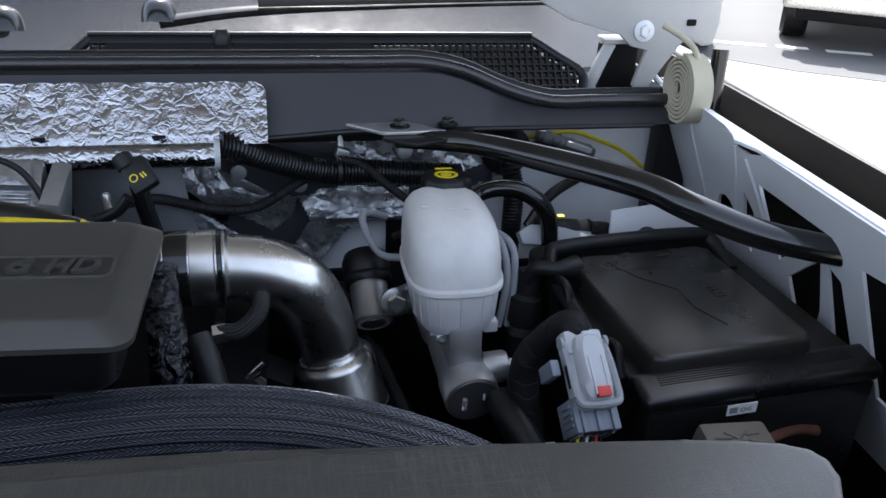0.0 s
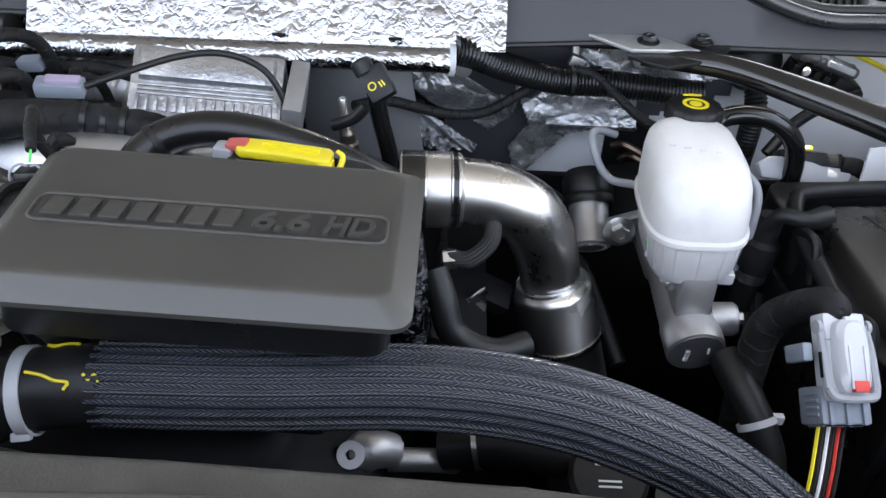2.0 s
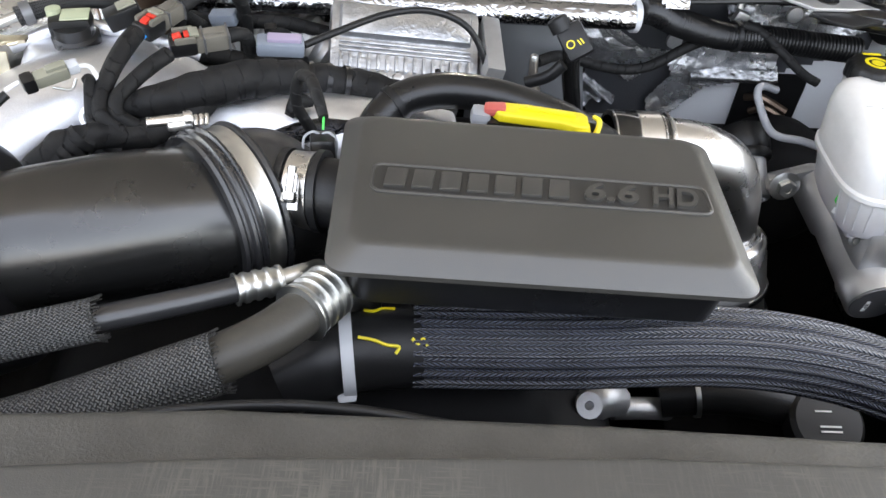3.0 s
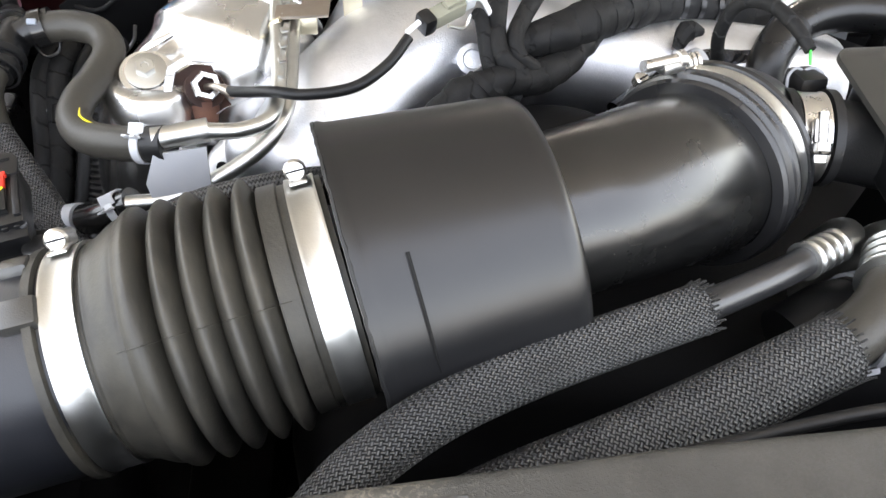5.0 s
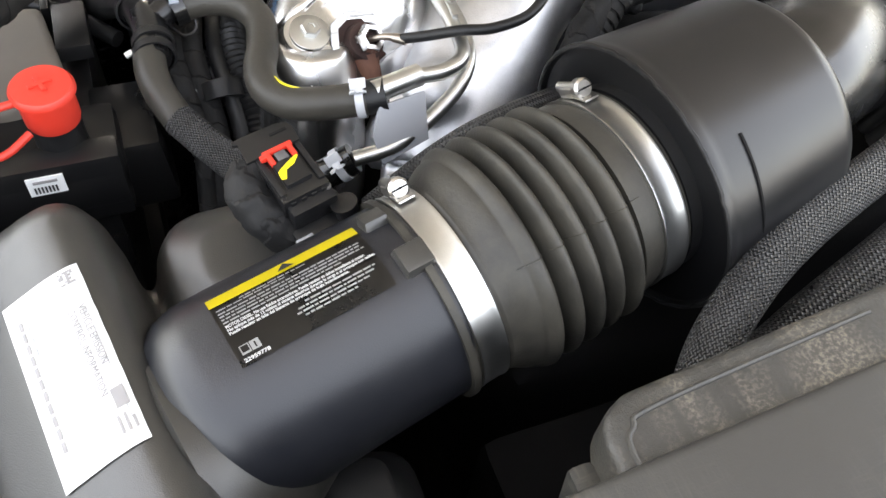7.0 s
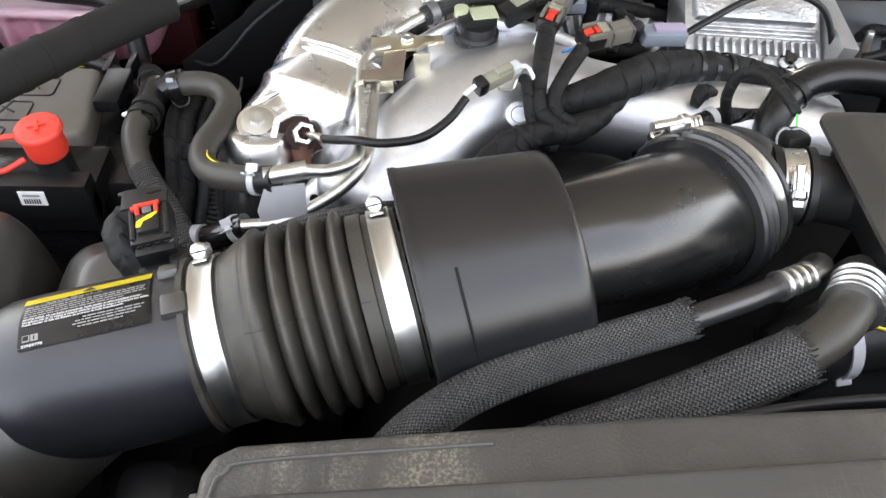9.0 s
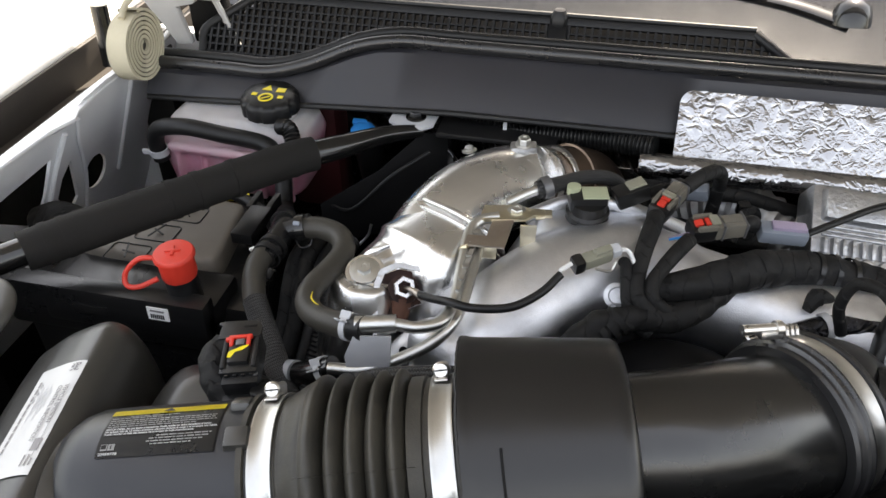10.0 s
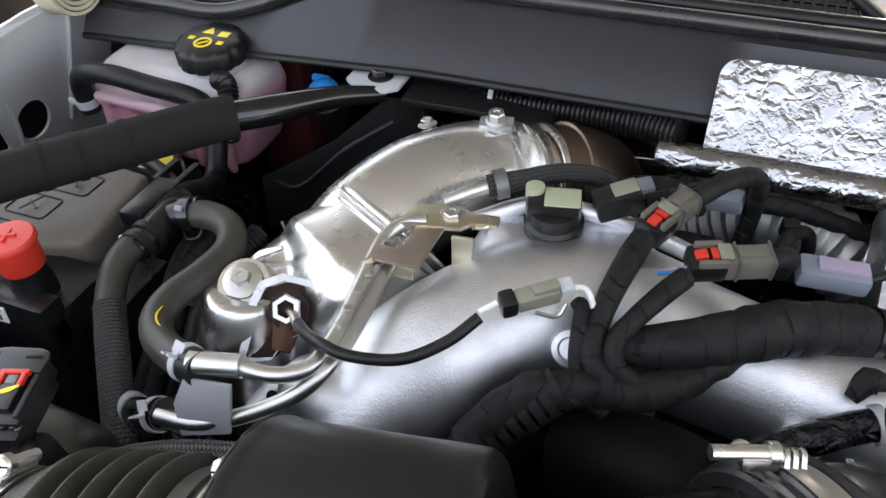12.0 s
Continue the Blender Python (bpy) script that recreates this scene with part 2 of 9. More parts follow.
M["silverpaint"] = surface("bare_zinc_plate", (0.55, 0.55, 0.55), 0.4, metal=0.8, color2=(0.42, 0.42, 0.41), grain=900, patch=40)
M["cover_dust"] = surface("brown_dusty_plastic", (0.13, 0.114, 0.095), 0.55, color2=(0.19, 0.17, 0.145), grain=1100, grain_bump=0.25, dirt=0.6, patch=16)
M["rust_dark"] = surface("dark_rusty_iron", (0.022, 0.010, 0.008), 0.85, color2=(0.06, 0.026, 0.018), grain=300, grain_bump=0.5, dirt=0.8, patch=40)
M["glass"] = surface("windscreen_glass", (0.006, 0.008, 0.012), 0.04, color2=(0.008, 0.010, 0.016), grain=100, grain_bump=0.0, spec=0.5)
M["asphalt"] = surface("pale_concrete", (0.34, 0.32, 0.28), 0.9, color2=(0.28, 0.265, 0.235), grain=90, grain_bump=0.5, patch=0.7)
M["blacktop"] = surface("worn_grey_asphalt", (0.115, 0.113, 0.11), 0.9, color2=(0.16, 0.155, 0.15), grain=60, grain_bump=0.6, patch=0.8)
M["liner"] = surface("hood_liner_felt", (0.27, 0.255, 0.235), 0.95, color2=(0.33, 0.315, 0.29), grain=500, grain_bump=0.5, patch=8)
M["liner_dark"] = surface("grey_plaster", (0.33, 0.33, 0.34), 0.9, color2=(0.40, 0.40, 0.40), grain=40, grain_bump=0.3, patch=1.5)
M["lamp"] = surface("orange_lens", (0.8, 0.2, 0.03), 0.2, grain=300, grain_bump=0.02)
M["facegrey"] = surface("dark_anodised_face", (0.17, 0.17, 0.175), 0.4, metal=0.6, color2=(0.1, 0.1, 0.1), grain=900, grain_bump=0.05)
M["beige"] = surface("beige_vehicle_paint", (0.5, 0.42, 0.32), 0.3, color2=(0.42, 0.36, 0.28), grain=300, grain_bump=0.02)


def make_tank(name, low, high, split, blend):
    """Milky plastic; the liquid inside stains it below the level `split`."""
    m, n, l, p = mat(name)
    pos = n.new("ShaderNodeSeparateXYZ")
    l.new(n.new("ShaderNodeNewGeometry").outputs["Position"], pos.inputs[0])
    f = ramp(n, l, pos.outputs["Z"], split - blend, split + blend)
    stain = tex_noise(n, l, 30, 5, 0.6)
    c = mix_rgb(n, l, f, low, high)
    c2 = mix_rgb(n, l, ramp(n, l, stain, 0.42, 0.7, 0, 0.4), c, tuple(v * 0.7 for v in high))
    l.new(c2, p.inputs["Base Color"])
    p.inputs["Roughness"].default_value = 0.38
    p.inputs["Subsurface Weight"].default_value = 0.5
    p.inputs["Subsurface Radius"].default_value = (1.0, 0.9, 0.8)
    p.inputs["Subsurface Scale"].default_value = 0.012
    bump(n, l, p, tex_noise(n, l, 250, 4, 0.6), 0.12, 0.001)
    return m


M["reservoir"] = make_tank("milky_reservoir_plastic", (0.56, 0.54, 0.56), (0.66, 0.65, 0.63), 1.268, 0.02)
M["coolant"] = make_tank("coolant_tank_plastic", (0.46, 0.2, 0.27), (0.6, 0.58, 0.58), 1.352, 0.012)


def make_foil(name, color, rough, big, strength, dark=0.0, metal=1.0, fine=1.0):
    m, n, l, p = mat(name)
    co = n.new("ShaderNodeTexCoord").outputs["Object"]
    v = n.new("ShaderNodeTexVoronoi")
    v.feature = "DISTANCE_TO_EDGE"
    v.inputs["Scale"].default_value = big
    warp = n.new("ShaderNodeTexNoise")
    warp.inputs["Scale"].default_value, warp.inputs["Detail"].default_value = big * 0.6, 5
    l.new(co, warp.inputs["Vector"])
    add = n.new("ShaderNodeVectorMath")
    add.operation = "MULTIPLY_ADD"
    add.inputs[1].default_value = (0.05, 0.05, 0.05)
    l.new(warp.outputs["Color"], add.inputs[0])
    l.new(co, add.inputs[2])
    l.new(add.outputs[0], v.inputs["Vector"])
    crease = ramp(n, l, v.outputs["Distance"], 0, 0.25, 0, 0.55)
    wrinkle = tex_noise(n, l, big * 1.6, 7, 0.62)
    s = n.new("ShaderNodeMath")
    s.operation = "MULTIPLY_ADD"
    s.inputs[1].default_value = fine
    l.new(wrinkle, s.inputs[0])
    l.new(crease, s.inputs[2])
    c = mix_rgb(n, l, ramp(n, l, tex_noise(n, l, 16, 5, 0.6), 0.35, 0.7), color, tuple(k * (1 - dark) for k in color))
    l.new(c, p.inputs["Base Color"])
    p.inputs["Metallic"].default_value = metal
    l.new(ramp(n, l, wrinkle, 0.3, 0.8, rough * 0.7, rough * 1.5), p.inputs["Roughness"])
    bump(n, l, p, s.outputs[0], strength, 0.004)
    return m


M["foil"] = make_foil("crinkled_foil", (0.51, 0.51, 0.52), 0.12, 62, 0.35, 0.2, 1.0, 0.3)
M["foil_sheet"] = make_foil("grey_foil_sheet", (0.74, 0.745, 0.76), 0.25, 24, 1.0, 0.35, 0.75)
M["foil_bright"] = make_foil("bright_creased_foil", (0.82, 0.83, 0.85), 0.16, 34, 1.0, 0.25, 0.85)
M["mat_grey"] = surface("dark_grey_mat", (0.055, 0.057, 0.064), 0.42, color2=(0.07, 0.071, 0.075), grain=300, grain_bump=0.35, patch=25, spec=0.5, depth=0.001)
M["cast_grey"] = surface("smooth_grey_casting", (0.20, 0.205, 0.215), 0.38, metal=0.35, color2=(0.28, 0.285, 0.29), grain=700, grain_bump=0.2, patch=12)
M["pale_green"] = surface("pale_green_plastic", (0.34, 0.37, 0.24), 0.45, color2=(0.42, 0.44, 0.31), grain=1200, grain_bump=0.05)
M["taupe"] = surface("taupe_plastic", (0.115, 0.105, 0.085), 0.45, color2=(0.17, 0.155, 0.13), grain=1200, grain_bump=0.08, patch=40)
M["dull_print"] = surface("faded_label_print", (0.50, 0.50, 0.49), 0.4, color2=(0.40, 0.40, 0.39), grain=900, grain_bump=0.0)
M["cloth"] = surface("woven_cloth_sleeve", (0.012, 0.0113, 0.0105), 0.8, color2=(0.022, 0.0205, 0.019), spec=0.2, grain=1500, grain_bump=0.7, patch=30)
M["foil_dark"] = make_foil("sooty_foil_mat", (0.45, 0.46, 0.48), 0.22, 42, 0.9, 0.6)
M["foil_black"] = make_foil("black_foil_wrap", (0.05, 0.05, 0.055), 0.22, 45, 0.9, 0.4)


def make_braid(name, color, light, around, along, strength):
    """Woven sleeve: two crossing families of strands, in metres along the hose and turns round it."""
    m, n, l, p = mat(name)
    uv = n.new("ShaderNodeSeparateXYZ")
    l.new(n.new("ShaderNodeTexCoord").outputs["UV"], uv.inputs[0])

    def op(kind, a, b=None):
        x = n.new("ShaderNodeMath")
        x.operation = kind
        for i, q in enumerate((a, b)):
            if q is None:
                continue
            if isinstance(q, (int, float)):
                x.inputs[i].default_value = q
            else:
                l.new(q, x.inputs[i])
        return x.outputs[0]

    a, b = op("MULTIPLY", uv.outputs["X"], around), op("MULTIPLY", uv.outputs["Y"], along)
    strands = []
    for sign in (1, -1):
        d = op("FRACT", op("ADD", op("MULTIPLY", b, float(sign)), a))
        strands.append(op("SINE", op("MULTIPLY", d, math.pi)))
    check = op("SINE", op("MULTIPLY", op("ADD", a, b), math.pi))
    over = op("GREATER_THAN", op("MULTIPLY", check, op("SINE", op("MULTIPLY", op("SUBTRACT", a, b), math.pi))), 0.0)
    h = n.new("ShaderNodeMix")
    l.new(over, h.inputs[0])
    l.new(strands[0], h.inputs[2])
    l.new(strands[1], h.inputs[3])
    top = h.outputs[0]
    stain = ramp(n, l, tex_noise(n, l, 25, 5, 0.6), 0.3, 0.7, 0.5, 1.0)
    l.new(mix_rgb(n, l, op("MULTIPLY", op("POWER", top, 3.0), stain), color, light), p.inputs["Base Color"])
    p.inputs["Roughness"].default_value = 0.4
    p.inputs["Specular IOR Level"].default_value = 0.3
    bump(n, l, p, top, strength, 0.0016)
    return m


def make_ribbed_braid(name, color, light, ribs, pitch):
    """Woven cover with lengthwise ribs: the stitches slant one way on one rib and back on the next."""
    m, n, l, p = mat(name)
    uv = n.new("ShaderNodeSeparateXYZ")
    l.new(n.new("ShaderNodeTexCoord").outputs["UV"], uv.inputs[0])

    def op(kind, a, b=None):
        x = n.new("ShaderNodeMath")
        x.operation = kind
        for i, q in enumerate((a, b)):
            if q is None:
                continue
            if isinstance(q, (int, float)):
                x.inputs[i].default_value = q
            else:
                l.new(q, x.inputs[i])
        return x.outputs[0]

    a = op("MULTIPLY", uv.outputs["X"], float(ribs))
    zig = op("PINGPONG", a, 1.0)
    across = op("FRACT", a)
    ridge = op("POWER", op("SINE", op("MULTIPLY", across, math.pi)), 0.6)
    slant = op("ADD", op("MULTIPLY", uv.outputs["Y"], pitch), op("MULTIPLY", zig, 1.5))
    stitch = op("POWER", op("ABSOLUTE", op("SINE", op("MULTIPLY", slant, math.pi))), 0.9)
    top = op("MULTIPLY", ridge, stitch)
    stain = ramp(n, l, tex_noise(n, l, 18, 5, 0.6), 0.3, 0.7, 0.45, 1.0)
    # colour follows height: bluish sheen painted on rib tops, shade in the grooves
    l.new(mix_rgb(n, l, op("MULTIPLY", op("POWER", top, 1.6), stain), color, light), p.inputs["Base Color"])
    p.inputs["Roughness"].default_value = 0.24
    p.inputs["Specular IOR Level"].default_value = 0.85
    bump(n, l, p, top, 0.8, 0.0011)
    return m


M["braid"] = make_braid("braided_sleeve", (0.006, 0.006, 0.0065), (0.15, 0.148, 0.145), 34, 360, 1.0)
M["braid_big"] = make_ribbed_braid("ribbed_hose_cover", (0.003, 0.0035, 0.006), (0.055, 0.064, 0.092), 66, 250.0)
M["braid_fine"] = make_braid("fine_braid", (0.010, 0.010, 0.011), (0.07, 0.069, 0.068), 16, 520, 0.6)

# ---- mesh helpers ----


def part(name, bm, material, parent=None, label="", sharp=38):
    me = bpy.data.meshes.new(name)
    bmesh.ops.recalc_face_normals(bm, faces=bm.faces)
    for f in bm.faces:
        f.smooth = True
    bm.to_mesh(me)
    bm.free()
    me.set_sharp_from_angle(angle=radians(sharp))
    me.materials.append(M[material] if isinstance(material, str) else material)
    ob = new(name, me)
    if parent:
        hang(ob, parent)
    if label:
        ob["label"] = label
    return ob


def hang(ob, parent):
    ob.parent = parent
    ob.matrix_parent_inverse = world_of(parent).inverted()


def world_of(ob):
    m = ob.matrix_basis.copy()
    if ob.parent:
        m = world_of(ob.parent) @ ob.matrix_parent_inverse @ m
    return m


def thing(name, at, label, category, group="", kind=""):
    ob = new(name)
    ob.empty_display_size = 0.02
    ob.matrix_basis = Matrix.Translation(at)
    return tagged(ob, label, category, group, kind)


def solo(name, bm, material, label, category, group="", kind="", sharp=38):
    return tagged(part(name, bm, material, None, "", sharp), label, category, group, kind)


def spline(pts, sub=8):
    """Points along a smooth line through pts, with the fraction of the index of each."""
    P = [Vector(p) for p in pts]
    if len(P) == 2:
        return [(P[0].lerp(P[1], i / sub), i / sub) for i in range(sub + 1)]
    Q = [P[0] * 2 - P[1], *P, P[-1] * 2 - P[-2]]
    out = []
    for i in range(len(P) - 1):
        a, b, c, d = Q[i:i + 4]
        for k in range(sub + (i == len(P) - 2)):
            t = k / sub
            out.append((0.5 * (2 * b + (c - a) * t + (2 * a - 5 * b + 4 * c - d) * t * t + (3 * b - a - 3 * c + d) * t ** 3), i + t))
    return out


def lerp_list(v, f):
    if isinstance(v, (int, float)):
        return v
    i = min(int(f), len(v) - 2)
    return v[i] + (v[i + 1] - v[i]) * (f - i)


def frames(line):
    """A turning-free frame at each point of the line."""
    T = []
    for i in range(len(line)):
        T.append((line[min(i + 1, len(line) - 1)][0] - line[max(i - 1, 0)][0]).normalized())
    u = T[0].orthogonal().normalized()
    if abs(T[0].z) < 0.9:
        u = (Vector((0, 0, 1)) - T[0] * T[0].z).normalized()
    out = []
    for t in T:
        u = (u - t * u.dot(t)).normalized()
        out.append((t, u, t.cross(u)))
    return out


def tube(pts, r, seg=16, sub=8, bm=None, wave=0.0, pitch=0.004, cap=True, squash=1.0, pleats=0, fold=0.0):
    """A hose through pts. r: radius, or one for each point. wave: depth of corrugations of that pitch. squash: height over width. pleats, fold: number and depth of lengthwise ribs."""
    bm = bm or bmesh.new()
    uv = bm.loops.layers.uv.verify()
    line = spline(pts, sub)
    if wave:
        length = sum((line[i + 1][0] - line[i][0]).length for i in range(len(line) - 1))
        line = resample(line, max(2, int(length / pitch * 4)))
    F, rings, run, s = frames(line), [], [], 0.0
    for i, (p, f) in enumerate(line):
        if i:
            s += (p - line[i - 1][0]).length
        rad = lerp_list(r, f)
        if wave:
            rad += wave * math.cos(2 * math.pi * s / pitch)
        _, u, v = F[i]
        rings.append([bm.verts.new(p + (rad + (fold * math.cos(2 * math.pi * k * pleats / seg) if pleats else 0.0)) * (math.cos(2 * math.pi * k / seg) * u * squash + math.sin(2 * math.pi * k / seg) * v)) for k in range(seg)])
        run.append(s)
    for i in range(len(rings) - 1):
        for k in range(seg):
            k2 = (k + 1) % seg
            f = bm.faces.new((rings[i][k], rings[i + 1][k], rings[i + 1][k2], rings[i][k2]))
            for lp, (a, b) in zip(f.loops, ((k, i), (k, i + 1), (k + 1, i + 1), (k + 1, i))):
                lp[uv].uv = (a / seg, run[b])
    if cap:
        for ring in (rings[0], rings[-1]):
            bm.faces.new(ring)
    return bm


def resample(line, n):
    d = [0.0]
    for i in range(1, len(line)):
        d.append(d[-1] + (line[i][0] - line[i - 1][0]).length)
    out, j = [], 0
    for k in range(n + 1):
        s = d[-1] * k / n
        while j < len(d) - 2 and d[j + 1] < s:
            j += 1
        t = (s - d[j]) / max(1e-9, d[j + 1] - d[j])
        out.append((line[j][0].lerp(line[j + 1][0], t), line[j][1] + (line[j + 1][1] - line[j][1]) * t))
    return out


def axis_frame(d):
    d = Vector(d).normalized()
    u = Vector((0, 0, 1)) - d * d.z
    if u.length < 0.05:
        u = Vector((0, 1, 0)) - d * d.y
    u.normalize()
    return d, u, d.cross(u)


def lathe(profile, at, axis, seg=32, bm=None, th0=0.0, th1=360.0):
    """A turned piece: profile of (radius, height along the axis). A part turn leaves an open strip."""
    bm = bm or bmesh.new()
    d, u, v = axis_frame(axis)
    at, full = Vector(at), th1 - th0 >= 359.9
    cols = seg if full else seg + 1
    rings = []
    for r, h in profile:
        if r < 1e-6:
            rings.append([bm.verts.new(at + d * h)] * cols)
        else:
            rings.append([bm.verts.new(at + d * h + r * (math.cos(a) * u + math.sin(a) * v)) for a in (radians(th0 + (th1 - th0) * k / seg) for k in range(cols))])
    for i in range(len(rings) - 1):
        for k in range(seg):
            k2 = (k + 1) % cols
            q = []
            for w in (rings[i][k], rings[i + 1][k], rings[i + 1][k2], rings[i][k2]):
                if w not in q:
                    q.append(w)
            if len(q) > 2:
                bm.faces.new(q)
    return bm


def ring_band(at, axis, r, width, thick, seg=40, lip=0.0):
    """A closed band round an axis, with its inner side."""
    w = width / 2
    return lathe([(r, -w), (r + thick + lip, -w), (r + thick + lip, -w * 0.8), (r + thick, -w * 0.7), (r + thick, w * 0.7), (r + thick + lip, w * 0.8), (r + thick + lip, w), (r, w), (r, -w)], at, axis, seg)


def place(at, rx=0, ry=0, rz=0):
    return pose(*at, rx, ry, rz)


def box(size, m=None, bevel=0.0, bm=None, top=(1.0, 1.0), segs=2, shift=(0.0, 0.0)):
    """A block centred on the pose m; top: scale of its upper face, for tapers."""
    bm = bm or bmesh.new()
    m = m or Matrix.Identity(4)
    sx, sy, sz = (s / 2 for s in size)
    vs = []
    for z in (-1, 1):
        for x, y in ((-1, -1), (1, -1), (1, 1), (-1, 1)):
            kx, ky = top if z > 0 else (1, 1)
            dx, dy = shift if z > 0 else (0, 0)
            vs.append(bm.verts.new((x * sx * kx + dx, y * sy * ky + dy, z * sz)))
    fs = [bm.faces.new([vs[i] for i in q]) for q in ((3, 2, 1, 0), (4, 5, 6, 7), (0, 1, 5, 4), (1, 2, 6, 5), (2, 3, 7, 6), (3, 0, 4, 7))]
    made = vs
    if bevel:
        es = {e for f in fs for e in f.edges}
        res = bmesh.ops.bevel(bm, geom=list(es), offset=bevel, segments=segs, affect="EDGES", profile=0.6, clamp_overlap=True)
        made = list({v for f in res["faces"] for v in f.verts} | {v for v in vs if v.is_valid})
    bmesh.ops.transform(bm, matrix=m, verts=made)
    return bm


def slab(outline, z0, z1, m=None, bevel=0.0, bm=None, segs=2):
    """An outline in x and y, raised from z0 to z1, then moved by m."""
    own = bmesh.new()
    lo = [own.verts.new((x, y, z0)) for x, y in outline]
    hi = [own.verts.new((x, y, z1)) for x, y in outline]
    n = len(outline)
    own.faces.new(lo[::-1])
    own.faces.new(hi)
    for i in range(n):
        own.faces.new((lo[i], lo[(i + 1) % n], hi[(i + 1) % n], hi[i]))
    bmesh.ops.recalc_face_normals(own, faces=own.faces)
    if bevel:
        bmesh.ops.bevel(own, geom=list(own.edges), offset=bevel, segments=segs, affect="EDGES", profile=0.6, clamp_overlap=True)
    if m:
        bmesh.ops.transform(own, matrix=m, verts=own.verts)
    return merge(bm, own) if bm else own


def merge(bm, other):
    me = bpy.data.meshes.new("tmp")
    other.to_mesh(me)
    other.free()
    bm.from_mesh(me)
    bpy.data.meshes.remove(me)
    return bm


def loft(sections, seg=32, bm=None, cap=True):
    """Skins rings of (centre, half width, half depth, squareness) given in a frame of x, y with z up, or with own axes (centre, a, b, power, u, v)."""
    bm = bm or bmesh.new()
    rings = []
    for sec in sections:
        c, a, b, k = sec[:4]
        u, v = (Vector(sec[4]), Vector(sec[5])) if len(sec) > 4 else (Vector((1, 0, 0)), Vector((0, 1, 0)))
        ring = []
        for i in range(seg):
            t = 2 * math.pi * i / seg
            x, y = math.cos(t), math.sin(t)
            ring.append(bm.verts.new(Vector(c) + u * a * math.copysign(abs(x) ** (2 / k), x) + v * b * math.copysign(abs(y) ** (2 / k), y)))
        rings.append(ring)
    for i in range(len(rings) - 1):
        for k in range(seg):
            bm.faces.new((rings[i][k], rings[i + 1][k], rings[i + 1][(k + 1) % seg], rings[i][(k + 1) % seg]))
    if cap:
        bm.faces.new(rings[0][::-1])
        bm.faces.new(rings[-1])
    return bm


def rounded(x0, x1, y0, y1, r, n=5):
    pts = []
    for cx, cy, a in ((x1 - r, y1 - r, 0), (x0 + r, y1 - r, 90), (x0 + r, y0 + r, 180), (x1 - r, y0 + r, 270)):
        for i in range(n + 1):
            t = radians(a + 90 * i / n)
            pts.append((cx + r * math.cos(t), cy + r * math.sin(t)))
    return pts


def letters(text, size, depth, m, bold=0.0):
    """Raised letters in the built-in font, their foot line starting at m."""
    cu = bpy.data.curves.new("lettering", "FONT")
    cu.body, cu.size, cu.extrude, cu.bevel_depth = text, size, depth, 0.0
    cu.resolution_u = 4
    cu.offset = bold
    ob = bpy.data.objects.new("lettering", cu)
    scene.collection.objects.link(ob)
    me = bpy.data.meshes.new_from_object(ob.evaluated_get(bpy.context.evaluated_depsgraph_get()))
    bm = bmesh.new()
    bm.from_mesh(me)
    bpy.data.objects.remove(ob)
    bpy.data.curves.remove(cu)
    bpy.data.meshes.remove(me)
    bmesh.ops.transform(bm, matrix=m, verts=bm.verts)
    return bm


def melt(bm, voxel, rounds=8):
    """Fuses overlapping closed shapes into one smooth skin."""
    me = bpy.data.meshes.new("raw")
    bm.to_mesh(me)
    bm.free()
    ob = bpy.data.objects.new("raw", me)
    scene.collection.objects.link(ob)
    r = ob.modifiers.new("fuse", "REMESH")
    r.mode, r.voxel_size = "VOXEL", voxel
    s = ob.modifiers.new("soft", "SMOOTH")
    s.factor, s.iterations = 0.5, rounds
    out = bpy.data.meshes.new_from_object(ob.evaluated_get(bpy.context.evaluated_depsgraph_get()))
    bm = bmesh.new()
    bm.from_mesh(out)
    bpy.data.objects.remove(ob)
    bpy.data.meshes.remove(me)
    bpy.data.meshes.remove(out)
    return bm


def bolt(name, at, axis, r, material, parent=None, flange=1.5, h=0.8):
    """A hexagon head on a round flange."""
    bm = lathe([(0, 0), (r * flange, 0), (r * flange, r * 0.15), (r * 1.05, r * 0.35), (0, r * 0.35)], at, axis, 24)
    a = Vector(at) + Vector(axis).normalized() * r * 0.2
    lathe([(r * 0.95, 0), (r * 0.95, r * h * 0.85), (r * 0.85, r * h), (r * 0.4, r * h), (r * 0.35, r * h * 0.9), (0, r * h * 0.9)], a, axis, 6, bm)
    return part(name, bm, material, parent, sharp=25)

# ---- ground and distance ----
CX = -0.195  # middle line of the truck
bm = bmesh.new()
bmesh.ops.create_grid(bm, x_segments=2, y_segments=2, size=400)
solo("ground", bm, "asphalt", "sunlit pale concrete of a car park", "ground", kind="structure")
road = slab([(3.6, 7.4), (3.98, 7.0), (4.49, 6.5), (5.15, 6.1), (9.0, 3.6), (40, 3.0), (40, 60), (-30, 60), (-30, 30), (2.2, 11.0)], 0.0, 0.006, None, 0.002)
solo("road", road, "blacktop", "grey worn asphalt lane of the car park", "road", kind="structure")
for x, y, w in ((4.55, 7.53, 0.5), (5.02, 7.36, 0.3), (5.49, 7.13, 0.42), (6.3, 6.75, 0.6)):
    solo("parking_line", box((w, 0.10, 0.004), place((x, y, 0.0085), 0, 0, -22), 0.001), "white", "worn white painted dash on the asphalt", "line", "parking lines", "structure")


